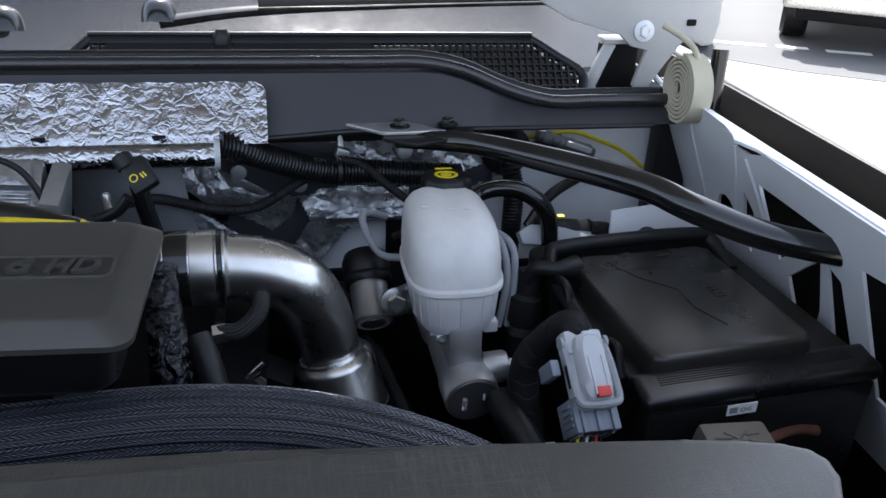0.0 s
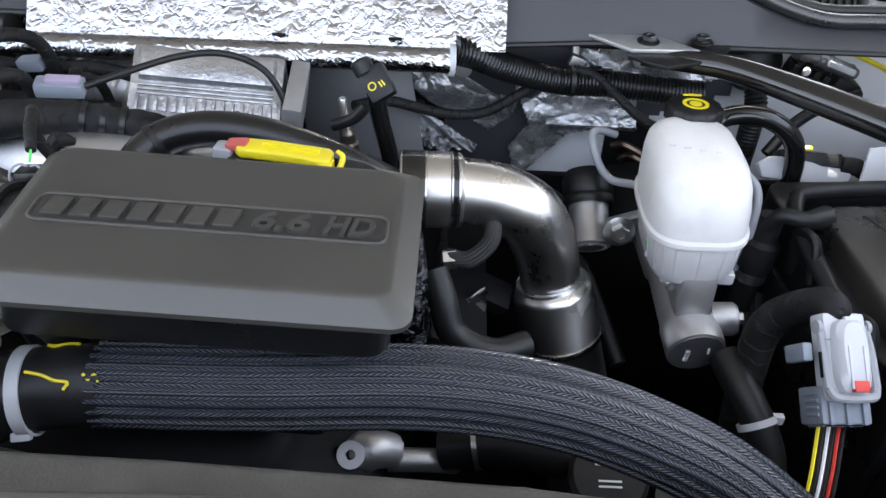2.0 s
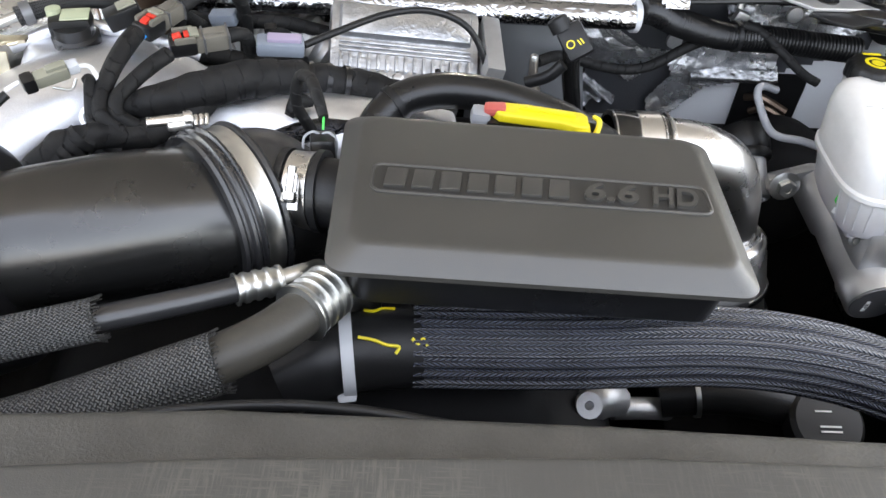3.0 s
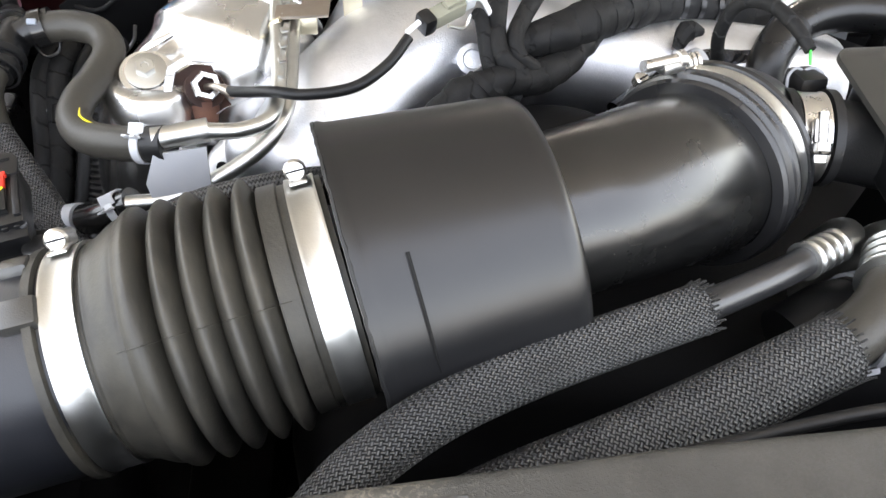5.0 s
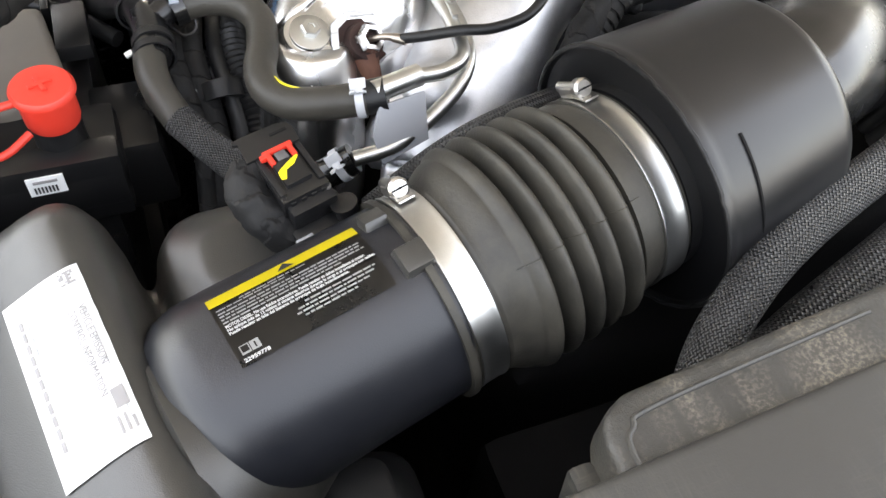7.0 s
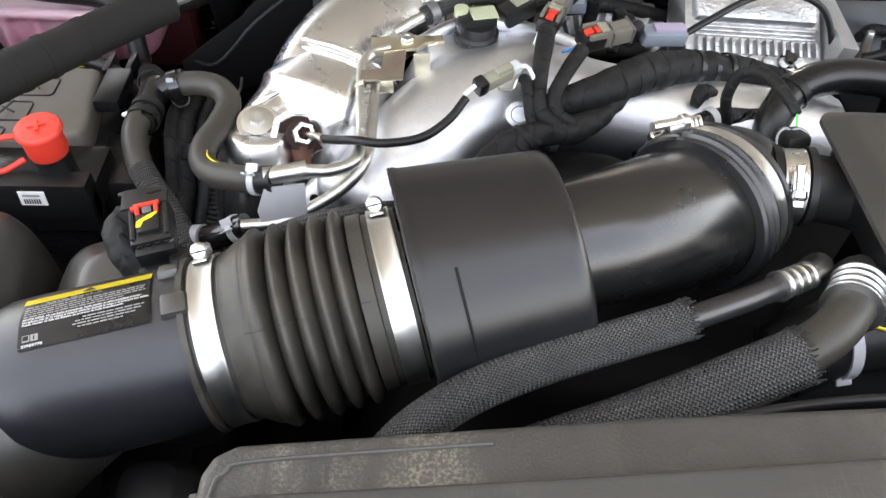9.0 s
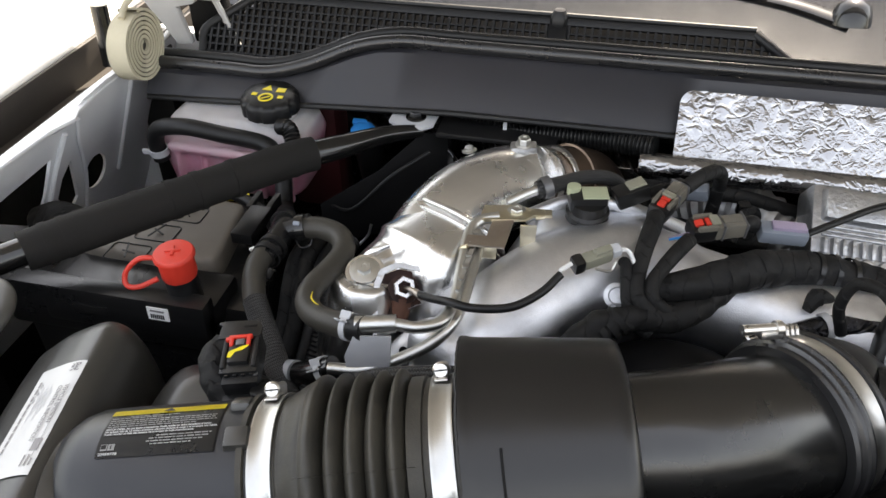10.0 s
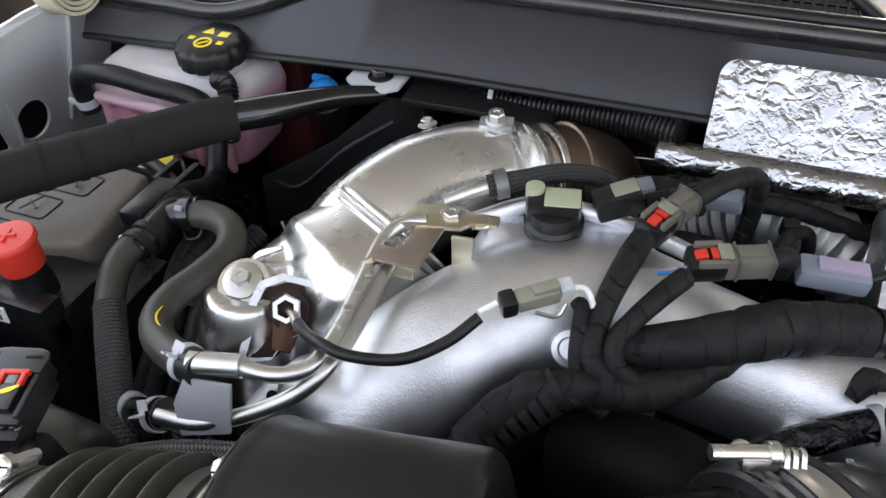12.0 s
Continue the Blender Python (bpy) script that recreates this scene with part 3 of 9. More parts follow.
def parked_truck(at, rz):
    """Front of a parked pickup: body, bumper, grille, lamps and wheels."""
    t = thing("parked_truck", (at[0], at[1], 0), "white pickup truck parked across the lot", "truck")
    m = place((at[0], at[1], 0), 0, 0, rz)
    b = loft([((0, 2.6, 0.45), 0.98, 2.6, 6), ((0, 2.6, 0.95), 1.0, 2.62, 6), ((0, 2.7, 1.15), 0.96, 2.5, 6)], 40)
    loft([((0, 3.2, 1.12), 0.9, 1.5, 5), ((0, 3.3, 1.8), 0.72, 1.0, 5)], 32, b)
    bmesh.ops.transform(b, matrix=m, verts=b.verts)
    part("body", b, "paint_gloss", t)
    part("bumper", box((1.96, 0.3, 0.24), m @ place((0, -0.02, 0.52)), 0.06), "steel_bright", t, "chrome front bumper")
    part("valance", box((1.7, 0.24, 0.14), m @ place((0, 0.05, 0.36)), 0.04), "void", t)
    g = part("grille", box((1.1, 0.1, 0.3), m @ place((0, -0.02, 0.93)), 0.02), "plastic", t)
    for z in (0.85, 0.93, 1.01):
        part("slat", box((1.08, 0.04, 0.02), m @ place((0, -0.08, z)), 0.006), "steel_bright", g)
    for s in (-1, 1):
        part("headlight", box((0.34, 0.12, 0.22), m @ place((s * 0.76, 0.02, 0.95)), 0.03), "lightgrey", t)
        for y in (0.75, 4.4):
            w = part("wheel", lathe([(0.0, -0.12), (0.36, -0.13), (0.4, -0.09), (0.4, 0.09), (0.36, 0.13), (0, 0.12)], m @ Vector((s * 0.84, y, 0.4)), m.to_3x3() @ Vector((1, 0, 0)), 32), "rubber", t)
            part("rim", lathe([(0, -0.14), (0.2, -0.135), (0.23, -0.12), (0.23, 0.12), (0.2, 0.135), (0, 0.14)], m @ Vector((s * 0.84, y, 0.4)), m.to_3x3() @ Vector((1, 0, 0)), 24), "zinc", w)
    return t


parked_truck((5.65, 6.87), -35)
t = thing("parked_car", (4.0, 9.2, 0), "beige parked car with an orange tail lamp", "car")
m = place((3.75, 9.0, 0), 0, 0, -20)
b = loft([((0, 0, 0.3), 0.88, 2.2, 6), ((0, 0, 0.75), 0.92, 2.25, 6), ((0, 0, 0.95), 0.88, 2.1, 6), ((0, 0.1, 1.4), 0.66, 1.1, 5)], 32)
bmesh.ops.transform(b, matrix=m, verts=b.verts)
part("body", b, "beige", t)
for s in (-1, 1):
    part("tail_lamp", box((0.2, 0.1, 0.14), m @ place((s * 0.74, -2.16, 0.72)), 0.03), "lamp", t)
    for y in (-1.3, 1.3):
        part("wheel", lathe([(0, -0.1), (0.31, -0.1), (0.33, -0.07), (0.33, 0.07), (0.31, 0.1), (0, 0.1)], m @ Vector((s * 0.82, y, 0.33)), m.to_3x3() @ Vector((1, 0, 0)), 24), "rubber", t)

# plain grey wall out of view, added to block the low front sky
solo("wall_sky_block", box((40, 0.4, 2.8), place((0, -7, 1.4)), 0.02), "liner_dark", "unseen plain grey wall added to block low sky", "wall", kind="structure")

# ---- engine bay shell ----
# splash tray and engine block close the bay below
solo("splash_tray", box((1.96, 1.5, 0.03), place((CX, 0.5, 0.62)), 0.01), "void", "near-black tray below the engine", "tray", kind="structure")
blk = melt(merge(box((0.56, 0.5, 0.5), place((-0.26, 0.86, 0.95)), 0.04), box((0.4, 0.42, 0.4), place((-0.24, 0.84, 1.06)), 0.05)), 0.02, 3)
solo("engine_block", blk, "void", "diesel engine block deep in the bay, coloured as dark as its shade", "engine block")
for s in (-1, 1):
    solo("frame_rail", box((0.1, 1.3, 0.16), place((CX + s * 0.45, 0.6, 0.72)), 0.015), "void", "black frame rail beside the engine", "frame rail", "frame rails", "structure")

# firewall of pale painted metal
fw = box((1.93, 0.02, 1.0), place((CX, 1.2, 0.9)), 0.004)
wall = solo("wall_firewall", fw, "paint", "pale painted steel firewall behind the engine", "wall", kind="structure")


def seal_z(x):
    """Height of the hood seal: level in the middle, lower at both ends."""
    d = abs(x - CX)
    t = min(1, max(0, (d - 0.48) / 0.15))
    return 1.447 - 0.04 * t * t * (3 - 2 * t)


def foot(x):
    """Lower edge of the panel: a little higher past the foil shield."""
    if x > 0.08:
        return 1.374 + 0.008 * min(1.0, (x - 0.08) / 0.12)
    return 1.374 if x > -0.36 else 1.391 - 0.018 * min(1.0, max(0.0, (-0.6 - x) / 0.35))


# black plastic panel under the seal, leaning back
bulk = thing("bulkhead_panel", (CX, 1.08, 1.37), "matt black plastic bulkhead panel below the hood seal", "panel", kind="structure")
bm = bmesh.new()
xs = [CX - 0.775 + 1.55 * i / 62 for i in range(63)]
rows = []
for x in xs:
    zt = seal_z(x)
    yt = 1.068 + (zt - 1.38) * 0.6
    rows.append([bm.verts.new(p) for p in ((x, 1.068, foot(x)), (x, yt, zt - 0.012), (x, yt + 0.03, zt - 0.006), (x, 1.11, foot(x)))])
for a, b in zip(rows, rows[1:]):
    for k in range(4):
        bm.faces.new((a[k], a[(k + 1) % 4], b[(k + 1) % 4], b[k]))
bm.faces.new(rows[0])
bm.faces.new(rows[-1][::-1])
part("panel", bm, "panelplastic", bulk)
seal = tube([(x, 1.068 + (seal_z(x) - 1.38) * 0.6 + 0.008, seal_z(x) - 0.002) for x in xs[::2]], 0.0072, 14, 3)
part("hood_seal", seal, "sealrubber", bulk, "black rubber hood seal")
part("seal_ridge", tube([(x, 1.068 + (seal_z(x) - 1.38) * 0.6 + 0.022, seal_z(x) + 0.003) for x in xs[::2]], 0.006, 10, 3), "rubber", bulk)
part("bottom_edge", tube([(0.10 + 0.05 * k, 1.065, foot(0.10 + 0.05 * k)) for k in range(10)], 0.003, 8, 2), "plastic", bulk)
part("bottom_edge", tube([(-0.365 - 0.06 * k, 1.064, foot(-0.365 - 0.06 * k)) for k in range(11)], 0.0035, 8, 2), "plastic", bulk)

# cowl grilles
GRILLE_LEN = 0.088


def cowl_grille(x0, x1, slots):
    g = thing("cowl_grille", ((x0 + x1) / 2, 1.17, 1.4), "black plastic slotted cowl grille under the windscreen", "grille", "cowl grilles")
    base = Matrix.Translation(((x0 + x1) / 2, 1.135, 1.385)) @ pose(0, 0, 0, 52, 0, 0)
    w = x1 - x0
    left, right = (0.06, 0.06) if x0 < CX - 0.5 else (0.04, 0.06)
    half = GRILLE_LEN * 0.5

    def ends(y):
        """Both ends of the grille at the height y: its upper corners are cut off."""
        k = max(0.0, (y - half) / half)
        return -w / 2 + left * k, w / 2 - right * k

    a0, a1 = ends(GRILLE_LEN)
    outline = [(-w / 2, 0), (w / 2, 0), (w / 2, half), (a1, GRILLE_LEN), (a0, GRILLE_LEN), (-w / 2, half)]
    part("backing", slab(outline, -0.0215, -0.0185, base, 0.0), "void", g)
    for y, h in ((0.004, 0.012), (GRILLE_LEN - 0.002, 0.01)):
        p, q = ends(y)
        part("rail", box((q - p, h, 0.008), base @ place(((p + q) / 2, y, 0)), 0.002), "plastic", g)
    for side in (0, 1):
        line = [base @ Vector((ends(y)[side], y, 0.0)) for y in (0.0, half * 0.5, half, GRILLE_LEN * 0.75, GRILLE_LEN)]
        part("end_rail", tube(line, 0.006, 10, 4), "plastic", g)
    for i in range(1, 8):
        y = 0.008 + (GRILLE_LEN - 0.014) * i / 8
        p, q = ends(y)
        part("cross_slat", box((q - p - 0.004, 0.0026, 0.006), base @ place(((p + q) / 2, y, -0.001)), 0.0008), "plastic", g)
    n = int(w / 0.0085)
    slat = box((0.0028, GRILLE_LEN - 0.01, 0.007), None, 0.0)
    me = bpy.data.meshes.new("slat")
    slat.to_mesh(me)
    slat.free()
    me.materials.append(M["plastic"])
    for i in range(1, n):
        x = -w / 2 + w * i / n
        top = GRILLE_LEN
        for cut, d in ((left, x + w / 2), (right, w / 2 - x)):
            if d < cut:
                top = min(top, half + half * d / cut)
        o = new("slat", me)
        o.matrix_basis = base @ place((x, top / 2, -0.001)) @ Matrix.Diagonal((1, top / GRILLE_LEN, 1, 1))
        hang(o, g)
    a, b = slots
    if b > a:
        part("blank_strip", box((b - a, GRILLE_LEN - 0.012, 0.003), base @ place(((a + b) / 2 - (x0 + x1) / 2, GRILLE_LEN / 2, 0.001))), "plastic", g)
    part("lip", tube([base @ Vector((a0 + (a1 - a0) * k / 4, GRILLE_LEN + 0.004, 0.004)) for k in range(5)], 0.003, 8, 2), "plastic", g)
    return g


cowl_grille(-0.93, -0.235, (0, 0))
cowl_grille(-0.125, 0.49, (-0.065, 0.235))
for x in (-0.505, 0.06):
    t = thing("washer_nozzle", (x, 1.19, 1.455), "small black washer nozzle on the cowl lip", "nozzle", "washer nozzles")
    part("body", loft([((x, 1.187, 1.447), 0.010, 0.010, 3), ((x, 1.186, 1.459), 0.010, 0.009, 3), ((x, 1.188, 1.466), 0.006, 0.006, 2.5)], 16), "plastic", t)
    part("stem", box((0.022, 0.02, 0.03), place((x, 1.183, 1.435), 40), 0.003), "plastic", t)
# cowl floor and windscreen
solo("cowl_panel", box((1.7, 0.34, 0.012), place((CX, 1.36, 1.375), 4), 0.004), "void", "black plastic cowl panel", "panel", kind="structure")
ws = bmesh.new()
rows = []
for i in range(13):
    x = CX - 0.82 + 1.64 * i / 12
    bow = 0.09 * (1 - ((x - CX) / 0.82) ** 2)
    rows.append([ws.verts.new((x, 1.335 - bow + k * 0.70 / 4, 1.385 + k * 0.535 / 4)) for k in range(5)])
for a, b in zip(rows, rows[1:]):
    for k in range(4):
        ws.faces.new((a[k], b[k], b[k + 1], a[k + 1]))
bmesh.ops.solidify(ws, geom=list(ws.faces), thickness=0.006)
solo("window_1", ws, "glass", "dark glossy windscreen reflecting the sky", "windscreen", kind="structure")
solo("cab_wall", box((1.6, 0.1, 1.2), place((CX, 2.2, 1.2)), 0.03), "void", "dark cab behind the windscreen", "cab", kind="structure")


def wiper(pts):
    t = thing("windscreen_wiper", pts[0], "black wiper arm resting at the foot of the windscreen", "wiper", "wipers")
    part("pivot", lathe([(0, 0), (0.022, 0), (0.021, 0.012), (0.017, 0.022), (0.009, 0.028), (0, 0.030)], pts[0], (0, 0.2, 1), 20), "tubeblack", t)
    part("arm", tube(pts, [0.014, 0.012] + [0.007] * (len(pts) - 2), 10, 6, squash=0.6), "tubeblack", t)
    a, b = Vector(pts[1]), Vector(pts[-1])
    part("blade", tube([a + Vector((0, -0.012, 0.012)), b + Vector((0, -0.012, 0.01))], 0.006, 8, 6), "rubber", t)


wiper([(-0.19, 1.25, 1.45), (-0.28, 1.27, 1.465), (-0.45, 1.30, 1.47), (-0.75, 1.33, 1.475)])
wiper([(-0.02, 1.28, 1.455), (0.1, 1.29, 1.468), (0.3, 1.31, 1.472), (0.52, 1.33, 1.475)])


# inner wings
def inner_wing(s):
    """Apron of one side: top rail with notches, slanted struts, dark liner, gutter and outer wing edge."""
    X = lambda d: CX + s * d
    t = thing("wing_apron", (X(0.8), 0.8, 0.9), "pale painted wing apron with triangular openings", "wing apron", "wing aprons", "structure")
    # pressed sheet leaning outwards below, with openings cut through it; outlines in y and z
    top_line = [(0.2, 1.405), (0.74, 1.404), (0.897, 1.405), (0.937, 1.392), (0.966, 1.391), (0.960, 1.403), (0.978, 1.410), (1.02, 1.413), (1.13, 1.408), (1.19, 1.405)]
    cuts = [
        [(0.928, 1.362), (0.926, 1.315), (0.915, 1.278), (0.84, 1.338), (0.80, 1.362)],
        [(0.902, 1.264), (0.828, 1.325), (0.847, 1.254), (0.880, 1.19), (0.905, 1.20)],
        [(0.818, 1.325), (0.798, 1.316), (0.800, 1.20), (0.835, 1.20)],
        [(0.762, 1.350), (0.768, 1.20), (0.69, 1.20), (0.70, 1.358)],
        [(0.66, 1.358), (0.655, 1.22), (0.58, 1.22)],
        [(0.60, 1.358), (0.54, 1.358), (0.55, 1.25)],
        [(0.968, 1.337), (0.996, 1.266), (0.985, 1.25), (0.951, 1.292), (0.955, 1.318)],
        [(1.03 + 0.024 * math.cos(k * math.pi / 12), 1.281 - 0.010 * math.cos(k * math.pi / 12) + 0.026 * math.sin(k * math.pi / 12)) for k in range(24)],
    ]
    b = bmesh.new()
    for loop_ in [top_line + [(1.19, 1.0), (0.2, 1.0)]] + cuts:
        vs = [b.verts.new((0, y, z)) for y, z in loop_]
        for i in range(len(vs)):
            b.edges.new((vs[i], vs[(i + 1) % len(vs)]))
    bmesh.ops.triangle_fill(b, use_beauty=True, use_dissolve=False, edges=list(b.edges))
    for v in b.verts:
        v.co.x = X(0.79 + (1.405 - v.co.z) * 0.45)
    bmesh.ops.solidify(b, geom=list(b.faces), thickness=0.004)
    part("sheet", b, "paint", t, sharp=30)
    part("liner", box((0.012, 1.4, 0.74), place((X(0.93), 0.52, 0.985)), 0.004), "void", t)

    def on_sheet(y, z):
        return (X(0.787 + (1.405 - z) * 0.45), y, z)

    part("rib", tube([on_sheet(0.966, 1.392), on_sheet(0.975, 1.36), on_sheet(1.0, 1.30), on_sheet(1.02, 1.22)], 0.0025, 8, 5), "paint", t)
    part("rib", tube([on_sheet(0.945, 1.385), on_sheet(0.935, 1.34), on_sheet(0.93, 1.28)], 0.003, 8, 5), "paint", t)
    part("rib", tube([on_sheet(1.075, 1.39), on_sheet(1.08, 1.33), on_sheet(1.085, 1.25)], 0.0025, 8, 5), "paint", t)
    # flange folded inwards on top of the rail
    w = thing("wing", (X(0.9), 0.5, 0.6), "white front wing with its dusty rain gutter", "wing", "front wings")
    part("gutter", box((0.062, 1.55, 0.008), place((X(0.857), 0.75, 1.356), 0, s * 6, 0), 0.003), "gutter", w, "dark dusty gutter")
    part("gutter_wall", box((0.006, 1.55, 0.05), place((X(0.887), 0.75, 1.378), 0, s * -4, 0), 0.002), "gutter", w)
    part("inner_wall", box((0.004, 1.4, 0.026), place((X(0.806), 0.68, 1.389), 0, 0, 0), 0.001), "gutter", w)
    fl = [(0.789, 1.13), (0.790, 1.03), (0.784, 0.962), (0.777, 0.945), (0.786, 0.915), (0.790, 0.85), (0.790, 0.2), (0.804, 0.2), (0.804, 1.13)]
    part("flange", slab([(X(p), q) for p, q in (fl if s > 0 else fl[::-1])], 1.4025, 1.406, None, 0.001), "paint", w, "painted flange along the gutter")
    part("corner_seal", box((0.05, 0.03, 0.25), place((X(0.822), 1.166, 1.285)), 0.008), "rubber", w, "black rubber corner seal")
    part("edge", tube([(X(0.893), -0.05, 1.37), (X(0.893), 0.6, 1.395), (X(0.893), 1.2, 1.405), (X(0.893), 1.5, 1.41)], 0.007, 12, 8), "paint_gloss", w)
    b = bmesh.new()
    rows = []
    for i in range(25):
        y = -0.05 + 1.6 * i / 24
        zt = 1.395 + 0.012 * math.sin(y * 1.6)
        rows.append([b.verts.new((X(dx), y, z)) for dx, z in ((0.893, zt), (0.93, zt - 0.004), (0.965, zt - 0.03), (0.985, zt - 0.1), (0.99, zt - 0.3), (0.97, 0.75))])
    for p, q in zip(rows, rows[1:]):
        for k in range(5):
            b.faces.new((p[k], q[k], q[k + 1], p[k + 1]))
    bmesh.ops.solidify(b, geom=list(b.faces), thickness=0.004)
    part("panel", b, "paint_gloss", w)
    # rolled foam strip at the rear end of the gutter
    f = thing("foam_roll", (X(0.795), 1.07, 1.40), "rolled-up cream foam sealing strip", "foam roll", "foam rolls")
    c = Vector((X(0.780 if s > 0 else 0.772), 1.068, 1.424 if s > 0 else 1.434))
    ax = Vector((-s, 0.0, 0.05)).normalized()
    u = Vector((0, 0, 1))
    v = ax.cross(u).normalized()
    b = bmesh.new()
    turns, nn = 7, 224
    prev = None
    for i in range(nn + 1):
        a = turns * 2 * math.pi * i / nn
        r0 = 0.004 + 0.034 * i / nn
        r1 = r0 + 0.0034
        d = math.cos(a) * u + math.sin(a) * v
        q = [b.verts.new(c + d * r0 + ax * 0.012), b.verts.new(c + d * r1 + ax * 0.012), b.verts.new(c + d * r1 - ax * 0.012), b.verts.new(c + d * r0 - ax * 0.012)]
        if prev:
            for k in range(4):
                b.faces.new((prev[k], q[k], q[(k + 1) % 4], prev[(k + 1) % 4]))
        prev = q
    part("strip", b, "cream", f, sharp=60)
    part("core", lathe([(0, 0.008), (0.036, 0.008), (0.036, -0.001), (0, -0.001)], c, ax, 32), "gutter", f)
    part("tail", tube([c + u * 0.036 + Vector((0, -0.014, 0)), c + u * 0.047, c + u * 0.058 + Vector((-s * 0.012, 0.015, 0)), c + u * 0.066 + Vector((-s * 0.026, 0.03, 0))], 0.0036, 10, 6), "cream", f)


inner_wing(-1)
inner_wing(1)

# hood, open, with its hinges
hood = thing("hood", (CX, 1.2, 1.46), "open white hood with a felt liner", "hood")
hm = Matrix.Translation((CX, 1.2, 1.5)) @ pose(0, 0, 0, 180 - 48, 0, 0)
part("panel", slab(rounded(-0.9, 0.9, 0.0, 1.35, 0.12), -0.035, -0.02, hm, 0.004), "paint_gloss", hood)
part("liner", slab(rounded(-0.86, 0.86, 0.04, 1.30, 0.1), -0.018, -0.004, hm, 0.004), "liner", hood, "brownish felt liner")
for s in (-1, 1):
    # outline of the hinge cover in x and z, with its arm reaching down to the cowl
    hc = [(0.60, 1.60), (0.605, 1.515), (0.656, 1.487), (0.724, 1.468), (0.738, 1.455), (0.760, 1.450), (0.748, 1.405), (0.768, 1.402), (0.785, 1.430), (0.810, 1.466), (0.832, 1.455), (0.846, 1.457), (0.850, 1.481), (0.847, 1.53), (0.86, 1.60)]
    hc = [(CX + s * d, z) for d, z in (hc if s > 0 else hc[::-1])]
    # hinge parts take the darkened paint that stands for shade below the hood
    part("hinge_cover", slab(hc, -0.005, 0.005, place((0, 1.15, 0), 90), 0.003), "paint_shade", hood, "hinge cover with its arm, white paint greyed for hood shade")
    bolt("hinge_bolt", (CX + s * 0.752, 1.144, 1.474), (0, -1, 0.1), 0.0085, "paint", hood)
    part("slot", box((0.012, 0.004, 0.008), place((CX + s * 0.812, 1.1445, 1.484)), 0.002), "void", hood)
    part("strut", tube([(CX + s * 0.835, 1.10, 1.39), (CX + s * 0.838, 1.11, 1.46)], 0.010, 12, 4), "tubeblack", hood)
    hb_ = thing("hinge_base", (CX + s * 0.74, 1.18, 1.4), "pale painted hinge base on the cowl", "hinge", "hinge bases")
    part("leg", tube([(CX + s * 0.698, 1.17, 1.392), (CX + s * 0.712, 1.17, 1.43), (CX + s * 0.724, 1.175, 1.452)], 0.008, 10, 5, squash=0.5), "paint_shade", hb_)
    part("leg", tube([(CX + s * 0.768, 1.16, 1.43), (CX + s * 0.792, 1.155, 1.405), (CX + s * 0.826, 1.15, 1.388)], 0.008, 10, 5, squash=0.5), "paint_shade", hb_)
    part("cap", box((0.056, 0.03, 0.006), place((CX + s * 0.741, 1.18, 1.456)), 0.002), "paint_shade", hb_)
    part("block", box((0.05, 0.02, 0.06), place((CX + s * 0.742, 1.192, 1.42)), 0.006), "void", hb_)

# ---- front cover over the radiator ----
cov = thing("radiator_cover", (-0.11, 0.4, 1.36), "weathered black plastic cover along the radiator", "cover")
out = [(-0.589, 0.44), (-0.5885, 0.483), (-0.584, 0.493), (-0.573, 0.499), (-0.489, 0.506), (-0.37, 0.516), (-0.244, 0.523), (-0.06, 0.5205), (0.10, 0.515), (0.20, 0.505), (0.27, 0.491), (0.322, 0.479), (0.342, 0.473), (0.351, 0.462), (0.348, 0.44), (0.333, 0.40), (0.318, 0.2), (-0.595, 0.2)]
part("rear_lip", slab(out, 1.398, 1.4265, None, 0.006, segs=3), "lip_dust", cov, "rear edge with dried dust")
part("front_wall", box((0.9, 0.01, 0.3), place((-0.11, 0.36, 1.26)), 0.003), "plastic", cov)
part("side_wall", box((0.012, 0.2, 0.14), place((-0.586, 0.385, 1.335), 0, -6, 0), 0.004), "shroud", cov)
part("bead", tube([(-0.5815, 0.40, 1.4265), (-0.5815, 0.470, 1.4265), (-0.576, 0.484, 1.4265), (-0.560, 0.490, 1.4265), (-0.45, 0.4995, 1.4265)], 0.0012, 8, 5), "shroud", cov)
out2 = [(-0.74, 0.462), (-0.614, 0.467), (-0.5, 0.474), (-0.42, 0.479), (-0.23, 0.493), (-0.05, 0.4985), (0.12, 0.4975), (0.216, 0.4935), (0.26, 0.489), (0.30, 0.485), (0.325, 0.481), (0.343, 0.4765), (0.354, 0.471), (0.3585, 0.463), (0.357, 0.452), (0.350, 0.44), (0.335, 0.40), (0.32, 0.2), (-0.76, 0.2)]
part("top_panel", slab(out2, 1.410, 1.4345, None, 0.006, segs=4), "shroud", cov)
for x, y in ((-0.492, 0.418), (0.02, 0.43), (0.25, 0.42)):
    part("push_clip", lathe([(0, 0), (0.0135, 0), (0.0135, 0.001), (0.0095, 0.0012), (0.009, 0.004), (0.006, 0.0062), (0, 0.007)], (x, y, 1.4345), (0, 0, 1), 28), "plastic", cov)
# dark inner edge in front of the hoses
part("duct_lip", tube([(-0.35, 0.530, 1.388), (-0.26, 0.540, 1.400), (-0.18, 0.541, 1.400), (-0.06, 0.525, 1.39), (0.02, 0.515, 1.37)], 0.003, 10, 6), "plastic", cov)
part("duct_wall", box((0.30, 0.006, 0.08), place((-0.27, 0.54, 1.335)), 0.002), "plastic", cov)
